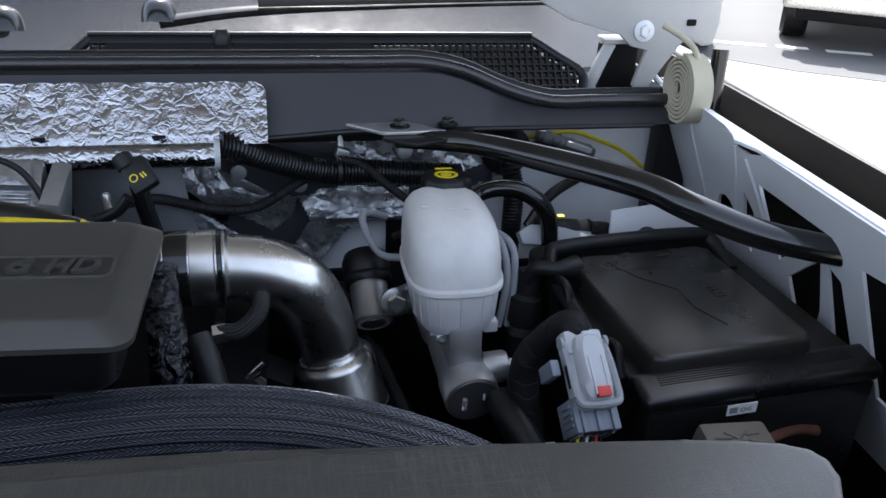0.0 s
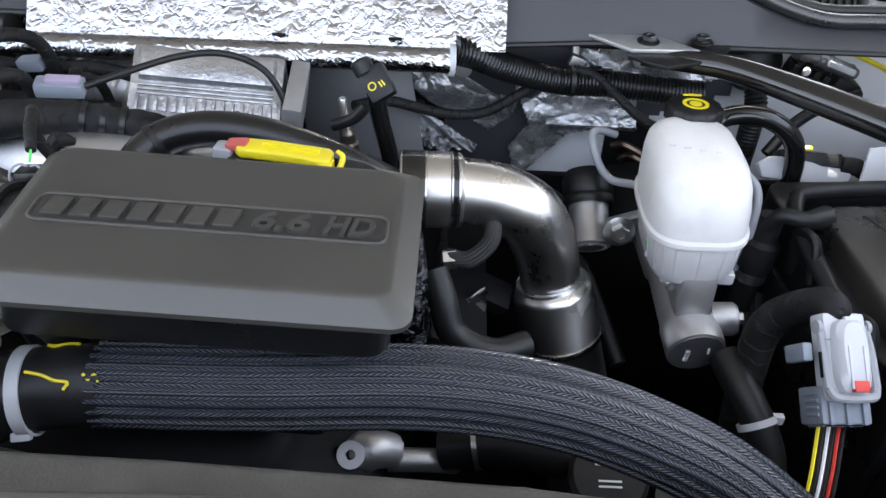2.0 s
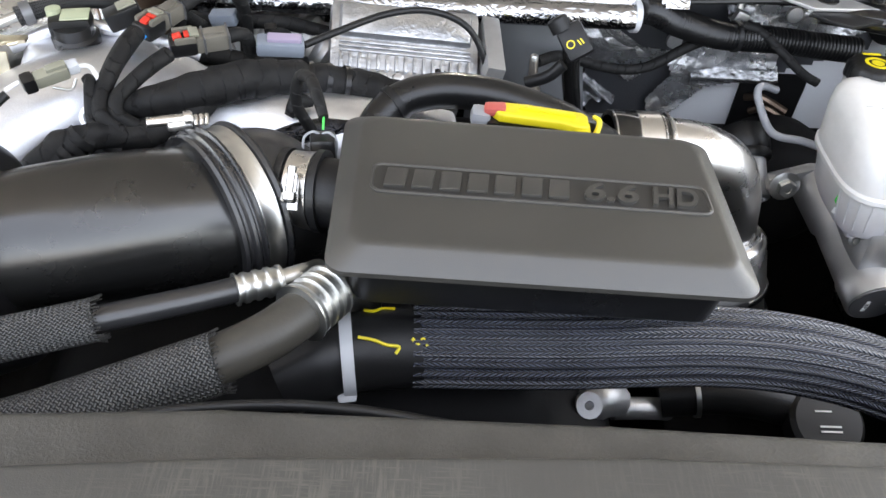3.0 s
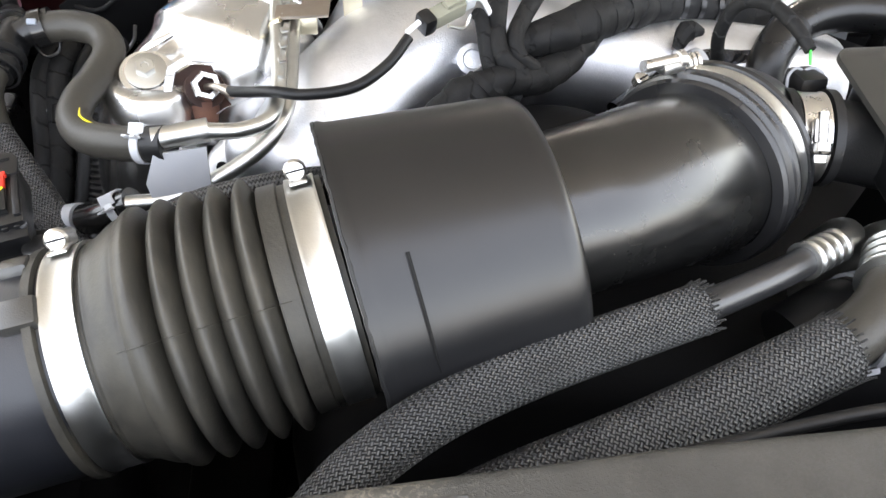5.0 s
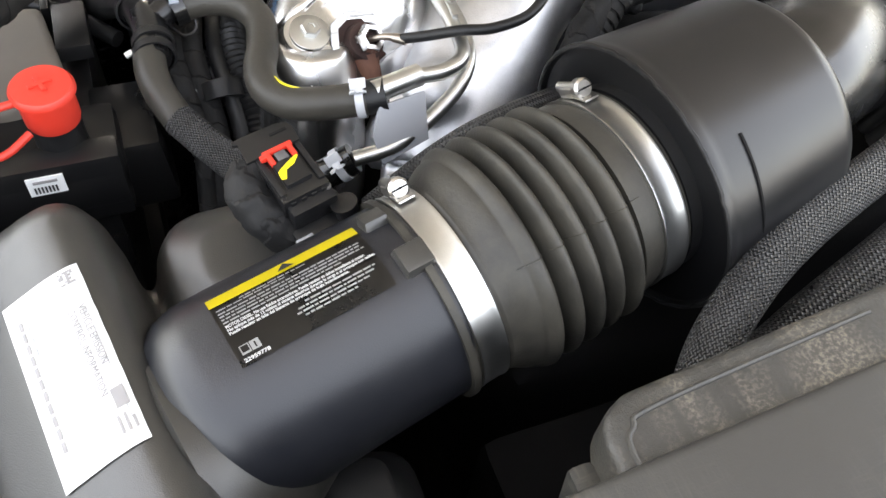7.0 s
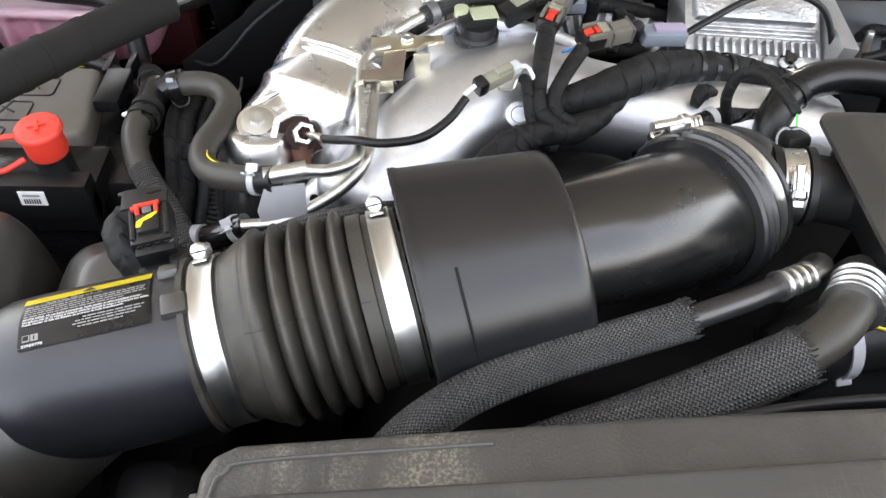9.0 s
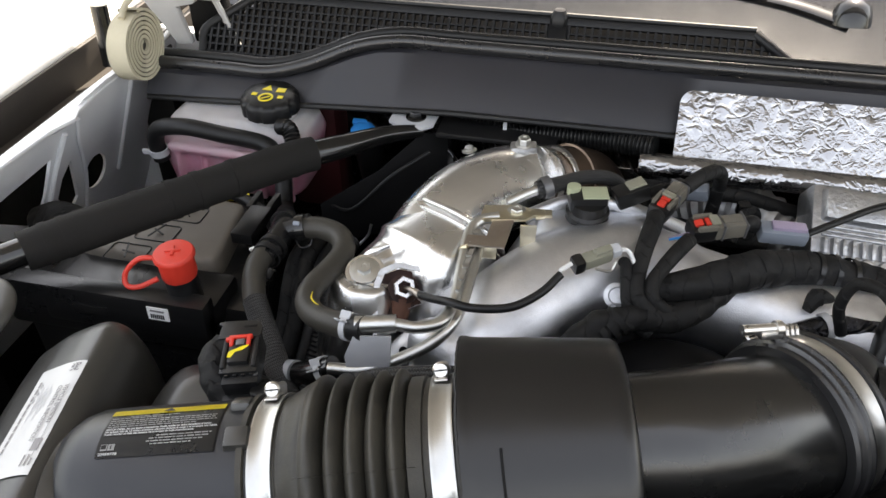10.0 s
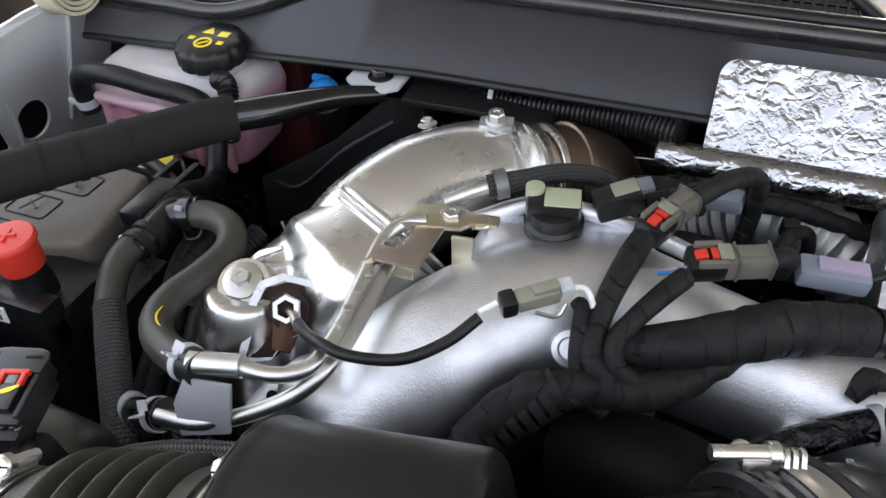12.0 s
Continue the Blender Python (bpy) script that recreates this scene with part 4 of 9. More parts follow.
# front end of the truck, added to block low light: upper panel and grille wall
fe = thing("front_end", (CX, -0.1, 0.6), "black upper panel and grille wall added to close the truck front against light", "front end", kind="structure")
part("upper_panel", box((1.72, 0.56, 0.03), place((CX, 0.14, 1.395)), 0.01), "shroud", fe)
part("grille_wall", box((1.72, 0.04, 0.86), place((CX, -0.13, 0.96)), 0.01), "plastic", fe)
for sx in (-1, 1):
    part("side_panel", box((0.12, 0.5, 0.03), place((CX + sx * 0.80, 0.17, 1.385)), 0.008), "plastic", fe)
# fan shroud and radiator top deep below the cover
rad = thing("fan_shroud", (-0.1, 0.56, 1.0), "black fan shroud behind the radiator", "shroud")
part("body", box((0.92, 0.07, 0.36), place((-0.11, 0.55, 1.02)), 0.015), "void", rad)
for x in (0.06, 0.10, 0.15):
    part("rib", box((0.006, 0.04, 0.016), place((x, 0.565, 1.195), 0, 25, 0), 0.002), "void", rad)

# ---- intake: resonator box ----
LID = Matrix.Translation((-0.0815, 0.687, 1.424)) @ pose(0, 0, 0, 0, 2.3, 0)
res = thing("intake_resonator", (-0.08, 0.687, 1.37), "black plastic intake resonator box with embossed lettering on its lid", "engine cover")
b = bmesh.new()
rings = []
for z, ins in ((-0.006, 0.002), (-0.0045, 0.0), (-0.001, 0.0), (0.0085, 0.0115), (0.0098, 0.0135), (0.0102, 0.017)):
    rings.append([b.verts.new((x, y, z)) for x, y in rounded(-0.1255 + ins, 0.1255 - ins, -0.0745 + ins, 0.0745 - ins, 0.012, 5)])
for p, q in zip(rings, rings[1:]):
    n = len(p)
    for i in range(n):
        b.faces.new((p[i], p[(i + 1) % n], q[(i + 1) % n], q[i]))
b.faces.new(rings[0][::-1])
b.faces.new(rings[-1])
bmesh.ops.transform(b, matrix=LID, verts=b.verts)
lid = part("lid", b, "cover", res, sharp=50)
body = bmesh.new()
rings = []
for z, ins in ((-0.006, 0.010), (-0.038, 0.013), (-0.044, 0.018), (-0.06, 0.04)):
    rings.append([body.verts.new((x, y, z)) for x, y in rounded(-0.1255 + ins, 0.1255 - ins, -0.0745 + ins, 0.0745 - ins, 0.014, 5)])
for p, q in zip(rings, rings[1:]):
    n = len(p)
    for i in range(n):
        body.faces.new((p[i], p[(i + 1) % n], q[(i + 1) % n], q[i]))
body.faces.new(rings[0])
body.faces.new(rings[-1][::-1])
bmesh.ops.transform(body, matrix=LID, verts=body.verts)
part("body", body, "plastic_satin", res)
# name plate: raised rim, darker field painting the recess's shade, block letters as plain shapes, and the readable
# figures
TX0, TX1, TY0, TY1 = -0.103, 0.106, -0.017, 0.009
rimpts = rounded(TX0, TX1, TY0, TY1, 0.006, 4)
part("name_rim", tube([LID @ Vector((x, y, 0.0103)) for x, y in rimpts + rimpts[:1]], 0.0014, 6, 1), "cover", lid)
part("name_field", slab(rounded(TX0, TX1, TY0, TY1, 0.006, 4), 0.0098, 0.0106, LID, 0.0), "cover_shade", lid)
x = TX0 + 0.007
for i in range(7):
    bw = 0.0155
    plate = slab([(x, -0.0125), (x + bw - 0.003, -0.0125), (x + bw - 0.001, 0.004), (x + 0.002, 0.004)], 0.0098, 0.0128, LID, 0.0006)
    part("name_block", plate, "cover", lid)
    x += bw + 0.0012
for text, tx, w in (("6.6", 0.025, 0.034), ("HD", 0.068, 0.03)):
    fl = letters(text, 0.0235, 0.0022, Matrix.Identity(4), 0.0006)
    for v in fl.verts:
        v.co.x += 0.2 * v.co.y
    xs_ = [v.co.x for v in fl.verts]
    k = w / (max(xs_) - min(xs_))
    bmesh.ops.transform(fl, matrix=LID @ Matrix.Translation((tx, -0.0125, 0.0108)) @ Matrix.Diagonal((k, 1.0, 1.0, 1.0)), verts=fl.verts)
    part("lettering", fl, "cover", lid, "embossed figures and letters")
part("foot", box((0.14, 0.08, 0.12), LID @ place((0, 0.01, -0.1)), 0.01), "void", res)

# ---- intake duct line ----
# axis of the duct: outlet pipe, first clamp, second clamp, canister rim and canister end
A = [Vector(p) for p in ((-0.7176, 0.5771, 1.3556), (-0.6198, 0.6005, 1.3650), (-0.6062, 0.6037, 1.3663), (-0.501, 0.627, 1.3821), (-0.4892, 0.6294, 1.3839), (-0.3961, 0.6486, 1.3979))]
# air cleaner with its outlet pipe
air = thing("air_cleaner", (-0.79, 0.55, 1.1), "black plastic air cleaner housing with an outlet pipe", "air cleaner")
b = bmesh.new()
# long rounded case, square to the outlet pipe; its roof falls away to the wing
HM = place((-0.757, 0.597, 0), 0, 0, 11.7)
CASE = [(0.030, 1.14), (0.026, 1.30), (0.0235, 1.345), (0.019, 1.373), (0.011, 1.391), (0.0, 1.3985), (-0.014, 1.3945), (-0.0355, 1.3840), (-0.060, 1.366), (-0.085, 1.336), (-0.102, 1.28), (-0.104, 1.14)]
rings = []
for y, k in ((-0.40, 1.0), (-0.2, 1.0), (-0.05, 1.0), (0.05, 1.0), (0.085, 0.995), (0.097, 0.965), (0.104, 0.90), (0.1085, 0.78)):
    rings.append([b.verts.new(HM @ Vector((-0.03 + (x + 0.03) * k, y, 1.20 + (z - 1.20) * k))) for x, z in CASE])
for p, q in zip(rings, rings[1:]):
    for k in range(len(p)):
        b.faces.new((p[k], q[k], q[(k + 1) % len(p)], p[(k + 1) % len(p)]))
b.faces.new(rings[0])
b.faces.new(rings[-1][::-1])
loft([((-0.690, 0.665, 1.2), 0.055, 0.05, 4), ((-0.690, 0.664, 1.33), 0.05, 0.045, 4), ((-0.691, 0.660, 1.355), 0.042, 0.038, 3.4), ((-0.691, 0.656, 1.366), 0.022, 0.02, 3)], 36, b)
housing = part("housing", melt(b, 0.0035, 8), "cover", air)
pd = (A[1] - A[0]).normalized()
PL = (A[1] - A[0]).length
PR = 0.0521
part("outlet_pipe", lathe([(0, -0.024), (0.032, -0.0235), (0.044, -0.020), (PR - 0.003, -0.012), (PR, -0.002), (PR + 0.0004, 0.02), (PR, PL * 0.6), (PR, PL + 0.004), (0.045, PL + 0.004)], A[0], pd, 72), "outlet", air, "smooth dark outlet pipe", 55)
part("saddle", lathe([(PR - 0.022, 0.042), (PR - 0.013, 0.026), (PR - 0.005, 0.012), (PR + 0.004, -0.001), (PR + 0.012, -0.011), (PR + 0.014, -0.018), (PR + 0.004, -0.026), (0.02, -0.032)], A[0] + Vector((0, -0.012, -0.022)), pd, 72), "cover", air, "flared root of the outlet pipe", 60)
for t, a, sx, sy in ((0.965, 9, 0.017, 0.016), (0.93, -24, 0.014, 0.012)):
    pu, pv = axis_frame(pd)[1:]
    o = math.cos(radians(a)) * pu + math.sin(radians(a)) * pv
    rot = Matrix((pd, o.cross(pd), o)).transposed().to_4x4()
    part("rib_block", box((sx, sy, 0.007), Matrix.Translation(A[0].lerp(A[1], t) + o * (PR + 0.001)) @ rot, 0.002, top=(0.85, 0.85)), "cover", housing)
part("drain_boss", loft([((-0.66, 0.525, 1.12), 0.06, 0.05, 4), ((-0.664, 0.54, 1.27), 0.034, 0.03, 3), ((-0.664, 0.545, 1.285), 0.018, 0.016, 3)], 30), "plastic", air)
part("lower_case", box((0.24, 0.34, 0.3), place((-0.78, 0.52, 1.06)), 0.02), "plastic", air)


def pipe_point(t, a, lift):
    """A place on the outlet pipe: t along it (0 to 1), a degrees from its top, to the front positive."""
    pu, pv = axis_frame(pd)[1:]
    return A[0].lerp(A[1], t) + (PR + 0.0004 + lift) * (math.cos(radians(a)) * pu + math.sin(radians(a)) * pv)


def on_pipe(t0, t1, a0, a1, lift, nx=6, na=10):
    """A thin patch bent round the outlet pipe."""
    b = bmesh.new()
    g = [[b.verts.new(pipe_point(t0 + (t1 - t0) * i / nx, a0 + (a1 - a0) * k / na, lift)) for k in range(na + 1)] for i in range(nx + 1)]
    for p, q in zip(g, g[1:]):
        for k in range(na):
            b.faces.new((p[k], q[k], q[k + 1], p[k + 1]))
    bmesh.ops.solidify(b, geom=list(b.faces), thickness=0.0003)
    return b


warn = thing("warning_label", A[0].lerp(A[1], 0.5) + Vector((0, 0, PR)), "black warning label with a yellow head strip on the intake pipe", "label")
L0, L1, T0, T1 = 0.108, 0.832, -26.8, 16.6


def row(f):
    """Angle of a line of the label at the share f of its height."""
    return T0 + (T1 - T0) * f


part("sheet", on_pipe(L0, L1, T0, T1, 0.0006), "label_black", warn)
part("yellow_strip", on_pipe(L0, L1, T0, row(0.165), 0.001), "yellow", warn, "yellow strip")
tri_ = bmesh.new()
tri_.faces.new([tri_.verts.new(pipe_point(t, row(f), 0.0016)) for t, f in ((0.435, 0.14), (0.515, 0.14), (0.475, 0.035))])
part("warning_triangle", tri_, "ink", warn)
rng = random.Random(4)
ROWS = [(0.205, 0.16, 0.62), (0.245, 0.0, 0.46), (0.30, 0.0, 0.97), (0.347, 0.0, 0.96), (0.394, 0.0, 0.98), (0.441, 0.0, 0.80), (0.665, 0.48, 0.97), (0.713, 0.42, 0.96), (0.761, 0.40, 0.90), (0.809, 0.44, 0.80)]
for f, x0, x1 in ROWS:
    x, x1 = L0 + 0.02 + (L1 - L0 - 0.03) * x0, L0 + 0.02 + (L1 - L0 - 0.03) * x1
    while x < x1 - 0.006:
        w = min(rng.uniform(0.012, 0.05), x1 - x)
        part("text_bar", on_pipe(x, x + w, row(f) + rng.uniform(-0.1, 0.1), row(f + (0.017 if f < 0.29 else 0.020)), 0.001, 2, 1), "dull_print", warn)
        x += w + 0.006
for f, size, width, text in ((0.528, 0.0021, 0.66, "MOTOR DIESEL. No use fluidos arrancadores. Puede resultar en daños inmediatos al motor."), (0.575, 0.0019, 0.70, "No aplique más de 12 voltios al sistema eléctrico durante la carga o el arranque con cables."), (0.622, 0.0019, 0.56, "Puede resultar en falla del Sistema de arranque de bujía incandescente."), (0.965, 0.0022, 0.115, "22959778")):
    tb = letters(text, size, 0.00004, Matrix.Identity(4), 0.00006)
    kx = width / max(v.co.x for v in tb.verts)
    for v in tb.verts:
        v.co = pipe_point(L0 + 0.02 + v.co.x * kx, row(f) - math.degrees(v.co.y / PR), 0.0012 + v.co.z)
    part("lettering", tb, "dull_print", warn)
# open book sign with an i
for x0, x1 in ((0.025, 0.066), (0.070, 0.111)):
    part("pictogram", on_pipe(L0 + x0, L0 + x1, row(0.78), row(0.885), 0.001, 2, 4), "dull_print", warn)
part("pictogram_stroke", on_pipe(L0 + 0.030, L0 + 0.061, row(0.795), row(0.865), 0.0014, 2, 3), "label_black", warn)
part("pictogram_stroke", on_pipe(L0 + 0.087, L0 + 0.094, row(0.805), row(0.87), 0.0014, 2, 3), "label_black", warn)

# emission label on the housing
em = thing("emission_label", (-0.782, 0.6, 1.40), "white vehicle emission information label on the air cleaner", "label")


LABEL = [Vector(p) for p in ((-0.7827, 0.5429, 0), (-0.7474, 0.5502, 0), (-0.7668, 0.6442, 0), (-0.8016, 0.6371, 0))]
bpy.context.view_layer.update()
GRAPH = bpy.context.evaluated_depsgraph_get()


def on_housing(u, v):
    """Place and normal on the housing for u across and v along the label."""
    p = LABEL[0].lerp(LABEL[1], u).lerp(LABEL[3].lerp(LABEL[2], u), v)
    hit, at, normal, *_ = scene.ray_cast(GRAPH, (p.x, p.y, 1.6), (0, 0, -1))
    return at, normal


def label_patch(u0, u1, v0, v1, lift, nu=10, nv=12):
    b = bmesh.new()
    g = []
    for i in range(nu + 1):
        rw_ = []
        for k in range(nv + 1):
            at, normal = on_housing(u0 + (u1 - u0) * i / nu, v0 + (v1 - v0) * k / nv)
            rw_.append(b.verts.new(at + normal * lift))
        g.append(rw_)
    for p, q in zip(g, g[1:]):
        for k in range(nv):
            b.faces.new((p[k], q[k], q[k + 1], p[k + 1]))
    return b


sheets = [("sheet", label_patch(0, 1, 0, 1, 0.0009, 14, 20), "paper")]
for k in range(11):
    v0 = 0.16 + 0.066 * k
    sheets.append(("text_bar", label_patch(0.13, 0.175, v0, v0 + 0.052, 0.0013, 1, 3), "greyink"))
for k in range(3):
    sheets.append(("text_bar", label_patch(0.215, 0.24, 0.80 - 0.07 * k, 0.84 - 0.07 * k, 0.0013, 1, 3), "greyplastic"))
for k in range(6):
    sheets.append(("text_bar", label_patch(0.30 + k * 0.05, 0.315 + k * 0.05, 0.48 + 0.05 * (k % 3), 0.80 - 0.06 * (k % 2), 0.0013, 1, 6), "lightgrey"))
sheets.append(("badge", label_patch(0.80, 0.94, 0.19, 0.29, 0.0013, 2, 2), "greyink"))
for k in range(3):
    sheets.append(("text_bar", label_patch(0.76 + 0.075 * k, 0.79 + 0.075 * k, 0.07, 0.16 - 0.03 * (k == 2), 0.0013, 1, 2), "greyink"))
sheets.append(("rule", label_patch(0.905, 0.912, 0.12, 0.62, 0.0013, 1, 8), "greyink"))
cr_ = random.Random(11)
for i in range(6):
    for k in range(7):
        if cr_.random() < 0.55:
            sheets.append(("code_block", label_patch(0.74 + 0.03 * i, 0.77 + 0.03 * i, 0.90 + 0.011 * k, 0.911 + 0.011 * k, 0.0013, 1, 1), "greyink"))
run = (LABEL[1] - LABEL[2]).normalized()
for text, u, v0 in (("VEHICLE EMISSION", 0.83, 0.76), ("CONTROL INFORMATION", 0.70, 0.76)):
    at, normal = on_housing(u, v0)
    d = (run - normal * run.dot(normal)).normalized()
    m = Matrix((d, normal.cross(d), normal)).transposed().to_4x4()
    sheets.append(("lettering", letters(text, 0.0048, 0.0001, Matrix.Translation(at + normal * 0.0016) @ m @ Matrix.Diagonal((0.82, 1, 1, 1))), "greyink"))
for name, bm, mt in sheets:
    part(name, bm, mt, em)

# bellows hose with two band clamps: cuff, shoulder, five ribs and a rear cuff
bel = thing("intake_bellows", A[2].lerp(A[3], 0.5) + Vector((0, 0, -0.06)), "dusty black rubber bellows between air cleaner and resonator", "intake hose")
bx = (A[3] - A[2]).normalized()
BLEN = (A[3] - A[2]).length
RIBS = [0.29, 0.405, 0.52, 0.635, 0.75]


def bellows_radius(f):
    """Radius at the share f of the way from the first clamp to the second."""
    if f < -0.085:
        return 0.0555
    if f < 0.09:
        return 0.0524
    if f < 0.235:
        k = (f - 0.09) / 0.145
        return 0.0536 + 0.0062 * k * k * (3 - 2 * k)
    if f > 0.90:
        return 0.0548
    near = min(abs(f - q) for q in RIBS)
    top = 0.0634 - 0.0008 * (f > 0.6)
    if near < 0.0575 or f < 0.29:
        near = min(near, 0.0575)
        return top - (0.0125 if f > 0.29 else 0.0036) * (near / 0.0575) ** 1.8
    return 0.0565


prof = []
for i in range(181):
    f = -0.125 + 1.215 * i / 180
    prof.append((bellows_radius(f), BLEN * f))
prof = [(0.047, prof[0][1]), *prof, (0.047, prof[-1][1])]
part("bellows", lathe(prof, A[2], bx, 72), "bellows", bel, sharp=60)
for a, s0, s1 in ((38, 0.20, 0.86), (-140, 0.20, 0.86)):
    _, bu, bv = axis_frame(bx)
    line = []
    for i in range(60):
        f = s0 + (s1 - s0) * i / 59
        line.append(A[2] + bx * BLEN * f + (bellows_radius(f) + 0.0001) * (math.cos(radians(a)) * bu + math.sin(radians(a)) * bv))
    part("mould_line", tube(line, 0.0004, 5, 1), "bellows", bel)


def band_clamp(at, axis, r, width, screw_deg, name="band_clamp", label="bright steel band clamp with a worm screw", band="zinc"):
    c = thing(name, at, label, "clamp", "band clamps")
    part("band", ring_band(at, axis, r, width, 0.0012, 72, 0.0004), band, c)
    d, u, v = axis_frame(axis)
    a = radians(screw_deg)
    out = math.cos(a) * u + math.sin(a) * v
    side = d.cross(out).normalized()
    p = Vector(at) + out * (r + 0.005)
    rot = Matrix((side, d, out)).transposed().to_4x4()
    part("housing", box((0.014, width * 0.62, 0.006), Matrix.Translation(p - out * 0.001) @ rot, 0.0025), "steel", c)
    scr = part("screw", lathe([(0, -0.010), (0.003, -0.010), (0.003, 0.007), (0.0052, 0.007), (0.0054, 0.0115), (0.0042, 0.0128), (0.001, 0.0128), (0.001, 0.012), (0, 0.012)], p + out * 0.001, side, 14), "steel", c)
    part("slot", box((0.0011, 0.0008, 0.0085), Matrix.Translation(p + out * 0.001 + side * 0.0127) @ rot @ place((0, 0, 0), 90, 0, 0), 0.0), "void", scr)
    part("strap_end", box((0.012, width * 0.6, 0.0012), Matrix.Translation(p - out * 0.0034 + side * 0.011) @ rot @ pose(0, 0, 0, 0, 10, 0), 0.0005), "steel", c)
    for k in range(3):
        part("thread_slot", box((0.0014, width * 0.42, 0.0006), Matrix.Translation(p - out * 0.0028 + side * (0.009 + 0.0032 * k) - out * 0.0006 * k) @ rot @ pose(0, 0, 0, 0, 10, 14), 0.0), "facegrey", c)
    return c


band_clamp(A[2], bx, 0.0526, 0.0145, -40)
band_clamp(A[3], bx, 0.0550, 0.0140, -38)

# canister and elbow
can = thing("intake_canister", A[4] + Vector((0, 0, -0.08)), "satin black metal intake canister and elbow", "intake pipe")
d = (A[5] - A[4]).normalized()
H = (A[5] - A[4]).length
part("shell", lathe([(0.047, 0.006), (0.0735, 0.0055), (0.0765, 0.004), (0.0772, 0.0), (0.0792, 0.0), (0.0795, 0.003), (0.0784, 0.006), (0.0778, 0.01), (0.0698, H - 0.008), (0.0690, H - 0.003), (0.0665, H + 0.0005), (0.061, H + 0.002), (0.038, H + 0.003)], A[4], d, 96), "canister", can, sharp=50)
rr = random.Random(8)
_, wu, wv = axis_frame(d)
wl_ = [A[4] + d * (0.0005 + rr.uniform(-0.0003, 0.0003)) + (0.0784 + rr.uniform(-0.0003, 0.0004)) * (math.cos(2 * math.pi * k / 120) * wu + math.sin(2 * math.pi * k / 120) * wv) for k in range(120)]
part("weld_rim", tube(wl_ + wl_[:1], 0.0012, 6, 1), "rubber", can, "rough folded rim")
part("neck", lathe([(0.0535, -0.001), (0.0552, -0.001), (0.0552, 0.008), (0.0535, 0.008)], A[4], d, 64), "rubber", can)
seam = []
for k in range(14):
    a = 33 + 3.2 * k
    s_ = 0.0235 + 0.0012 * (k / 13) ** 2
    seam.append(A[4] + d * s_ + (0.0778 - 0.0090 * (s_ - 0.01) / H + 0.0002) * (math.cos(radians(a)) * wu + math.sin(radians(a)) * wv))
part("seam", tube(seam, [0.0009] * 10 + [0.0008, 0.0006, 0.0004, 0.0002], 6, 2), "void", can)
bd = Vector((0.7553, 0.65, -0.0847)).normalized()
bp = Vector((-0.2913, 0.7088, 1.3789))
E5 = [A[5] - d * 0.012 + Vector((0, 0.002, 0.005)), A[5] + d * 0.012 + Vector((0, 0.002, 0.005)), (-0.362, 0.660, 1.405), (-0.334, 0.676, 1.398), bp - bd * 0.014 + Vector((0, 0, 0.002)), bp - bd * 0.002]
part("elbow", tube(E5, [0.0425, 0.0425, 0.0435, 0.0462, 0.050, 0.0515], 64, 10), "elbowplastic", can)

# rubber boot with ridges, behind the elbow
boot = thing("turbo_inlet_boot", (-0.27, 0.72, 1.3), "black rubber turbo inlet boot with ridged collar", "intake hose")
part("collar", lathe([(0.051, -0.010), (0.0572, -0.010), (0.0588, -0.008), (0.0572, -0.0062), (0.0574, -0.0045), (0.0598, -0.003), (0.0604, -0.001), (0.0580, 0.0008), (0.0582, 0.002), (0.0600, 0.0035), (0.0600, 0.005), (0.0555, 0.0065), (0.0550, 0.020), (0.0580, 0.0210), (0.0588, 0.0235), (0.057, 0.026), (0.052, 0.028), (0.046, 0.030)], bp, bd, 72), "sealrubber", boot, "ridged rubber collar")
part("boot_body", tube([bp + bd * 0.020, bp + bd * 0.034, bp + bd * 0.055 + Vector((0.0, 0.01, -0.03)), bp + bd * 0.06 + Vector((0, 0.04, -0.09))], [0.0500, 0.0490, 0.044, 0.042], 40, 8), "sealrubber", boot)
SP = [Vector((-0.266, 0.724, 1.390)), Vector((-0.231, 0.716, 1.398)), Vector((-0.200, 0.713, 1.396)), Vector((-0.172, 0.708, 1.392))]
part("branch", tube(SP, [0.0300, 0.0240, 0.0232, 0.0232], 40, 6), "rubber", boot)
sx_ = (SP[2] - SP[0]).normalized()
for k in (-0.0115, 0.0115):
    part("branch_ridge", ring_band(SP[1] + sx_ * k, sx_, 0.0236, 0.005, 0.0042, 48), "rubber", boot)
band_clamp(SP[1], sx_, 0.0248, 0.0150, 42, band="steel", label="steel band clamp with a bright screw housing on the small branch")
band_clamp(bp + bd * 0.0132, bd, 0.0554, 0.0125, -75, label="wide bright steel band clamp round the boot collar")
bcl = thing("boot_clamp", (-0.3228, 0.7274, 1.4368), "bright worm clamp end on top of the boot collar", "clamp", "band clamps")
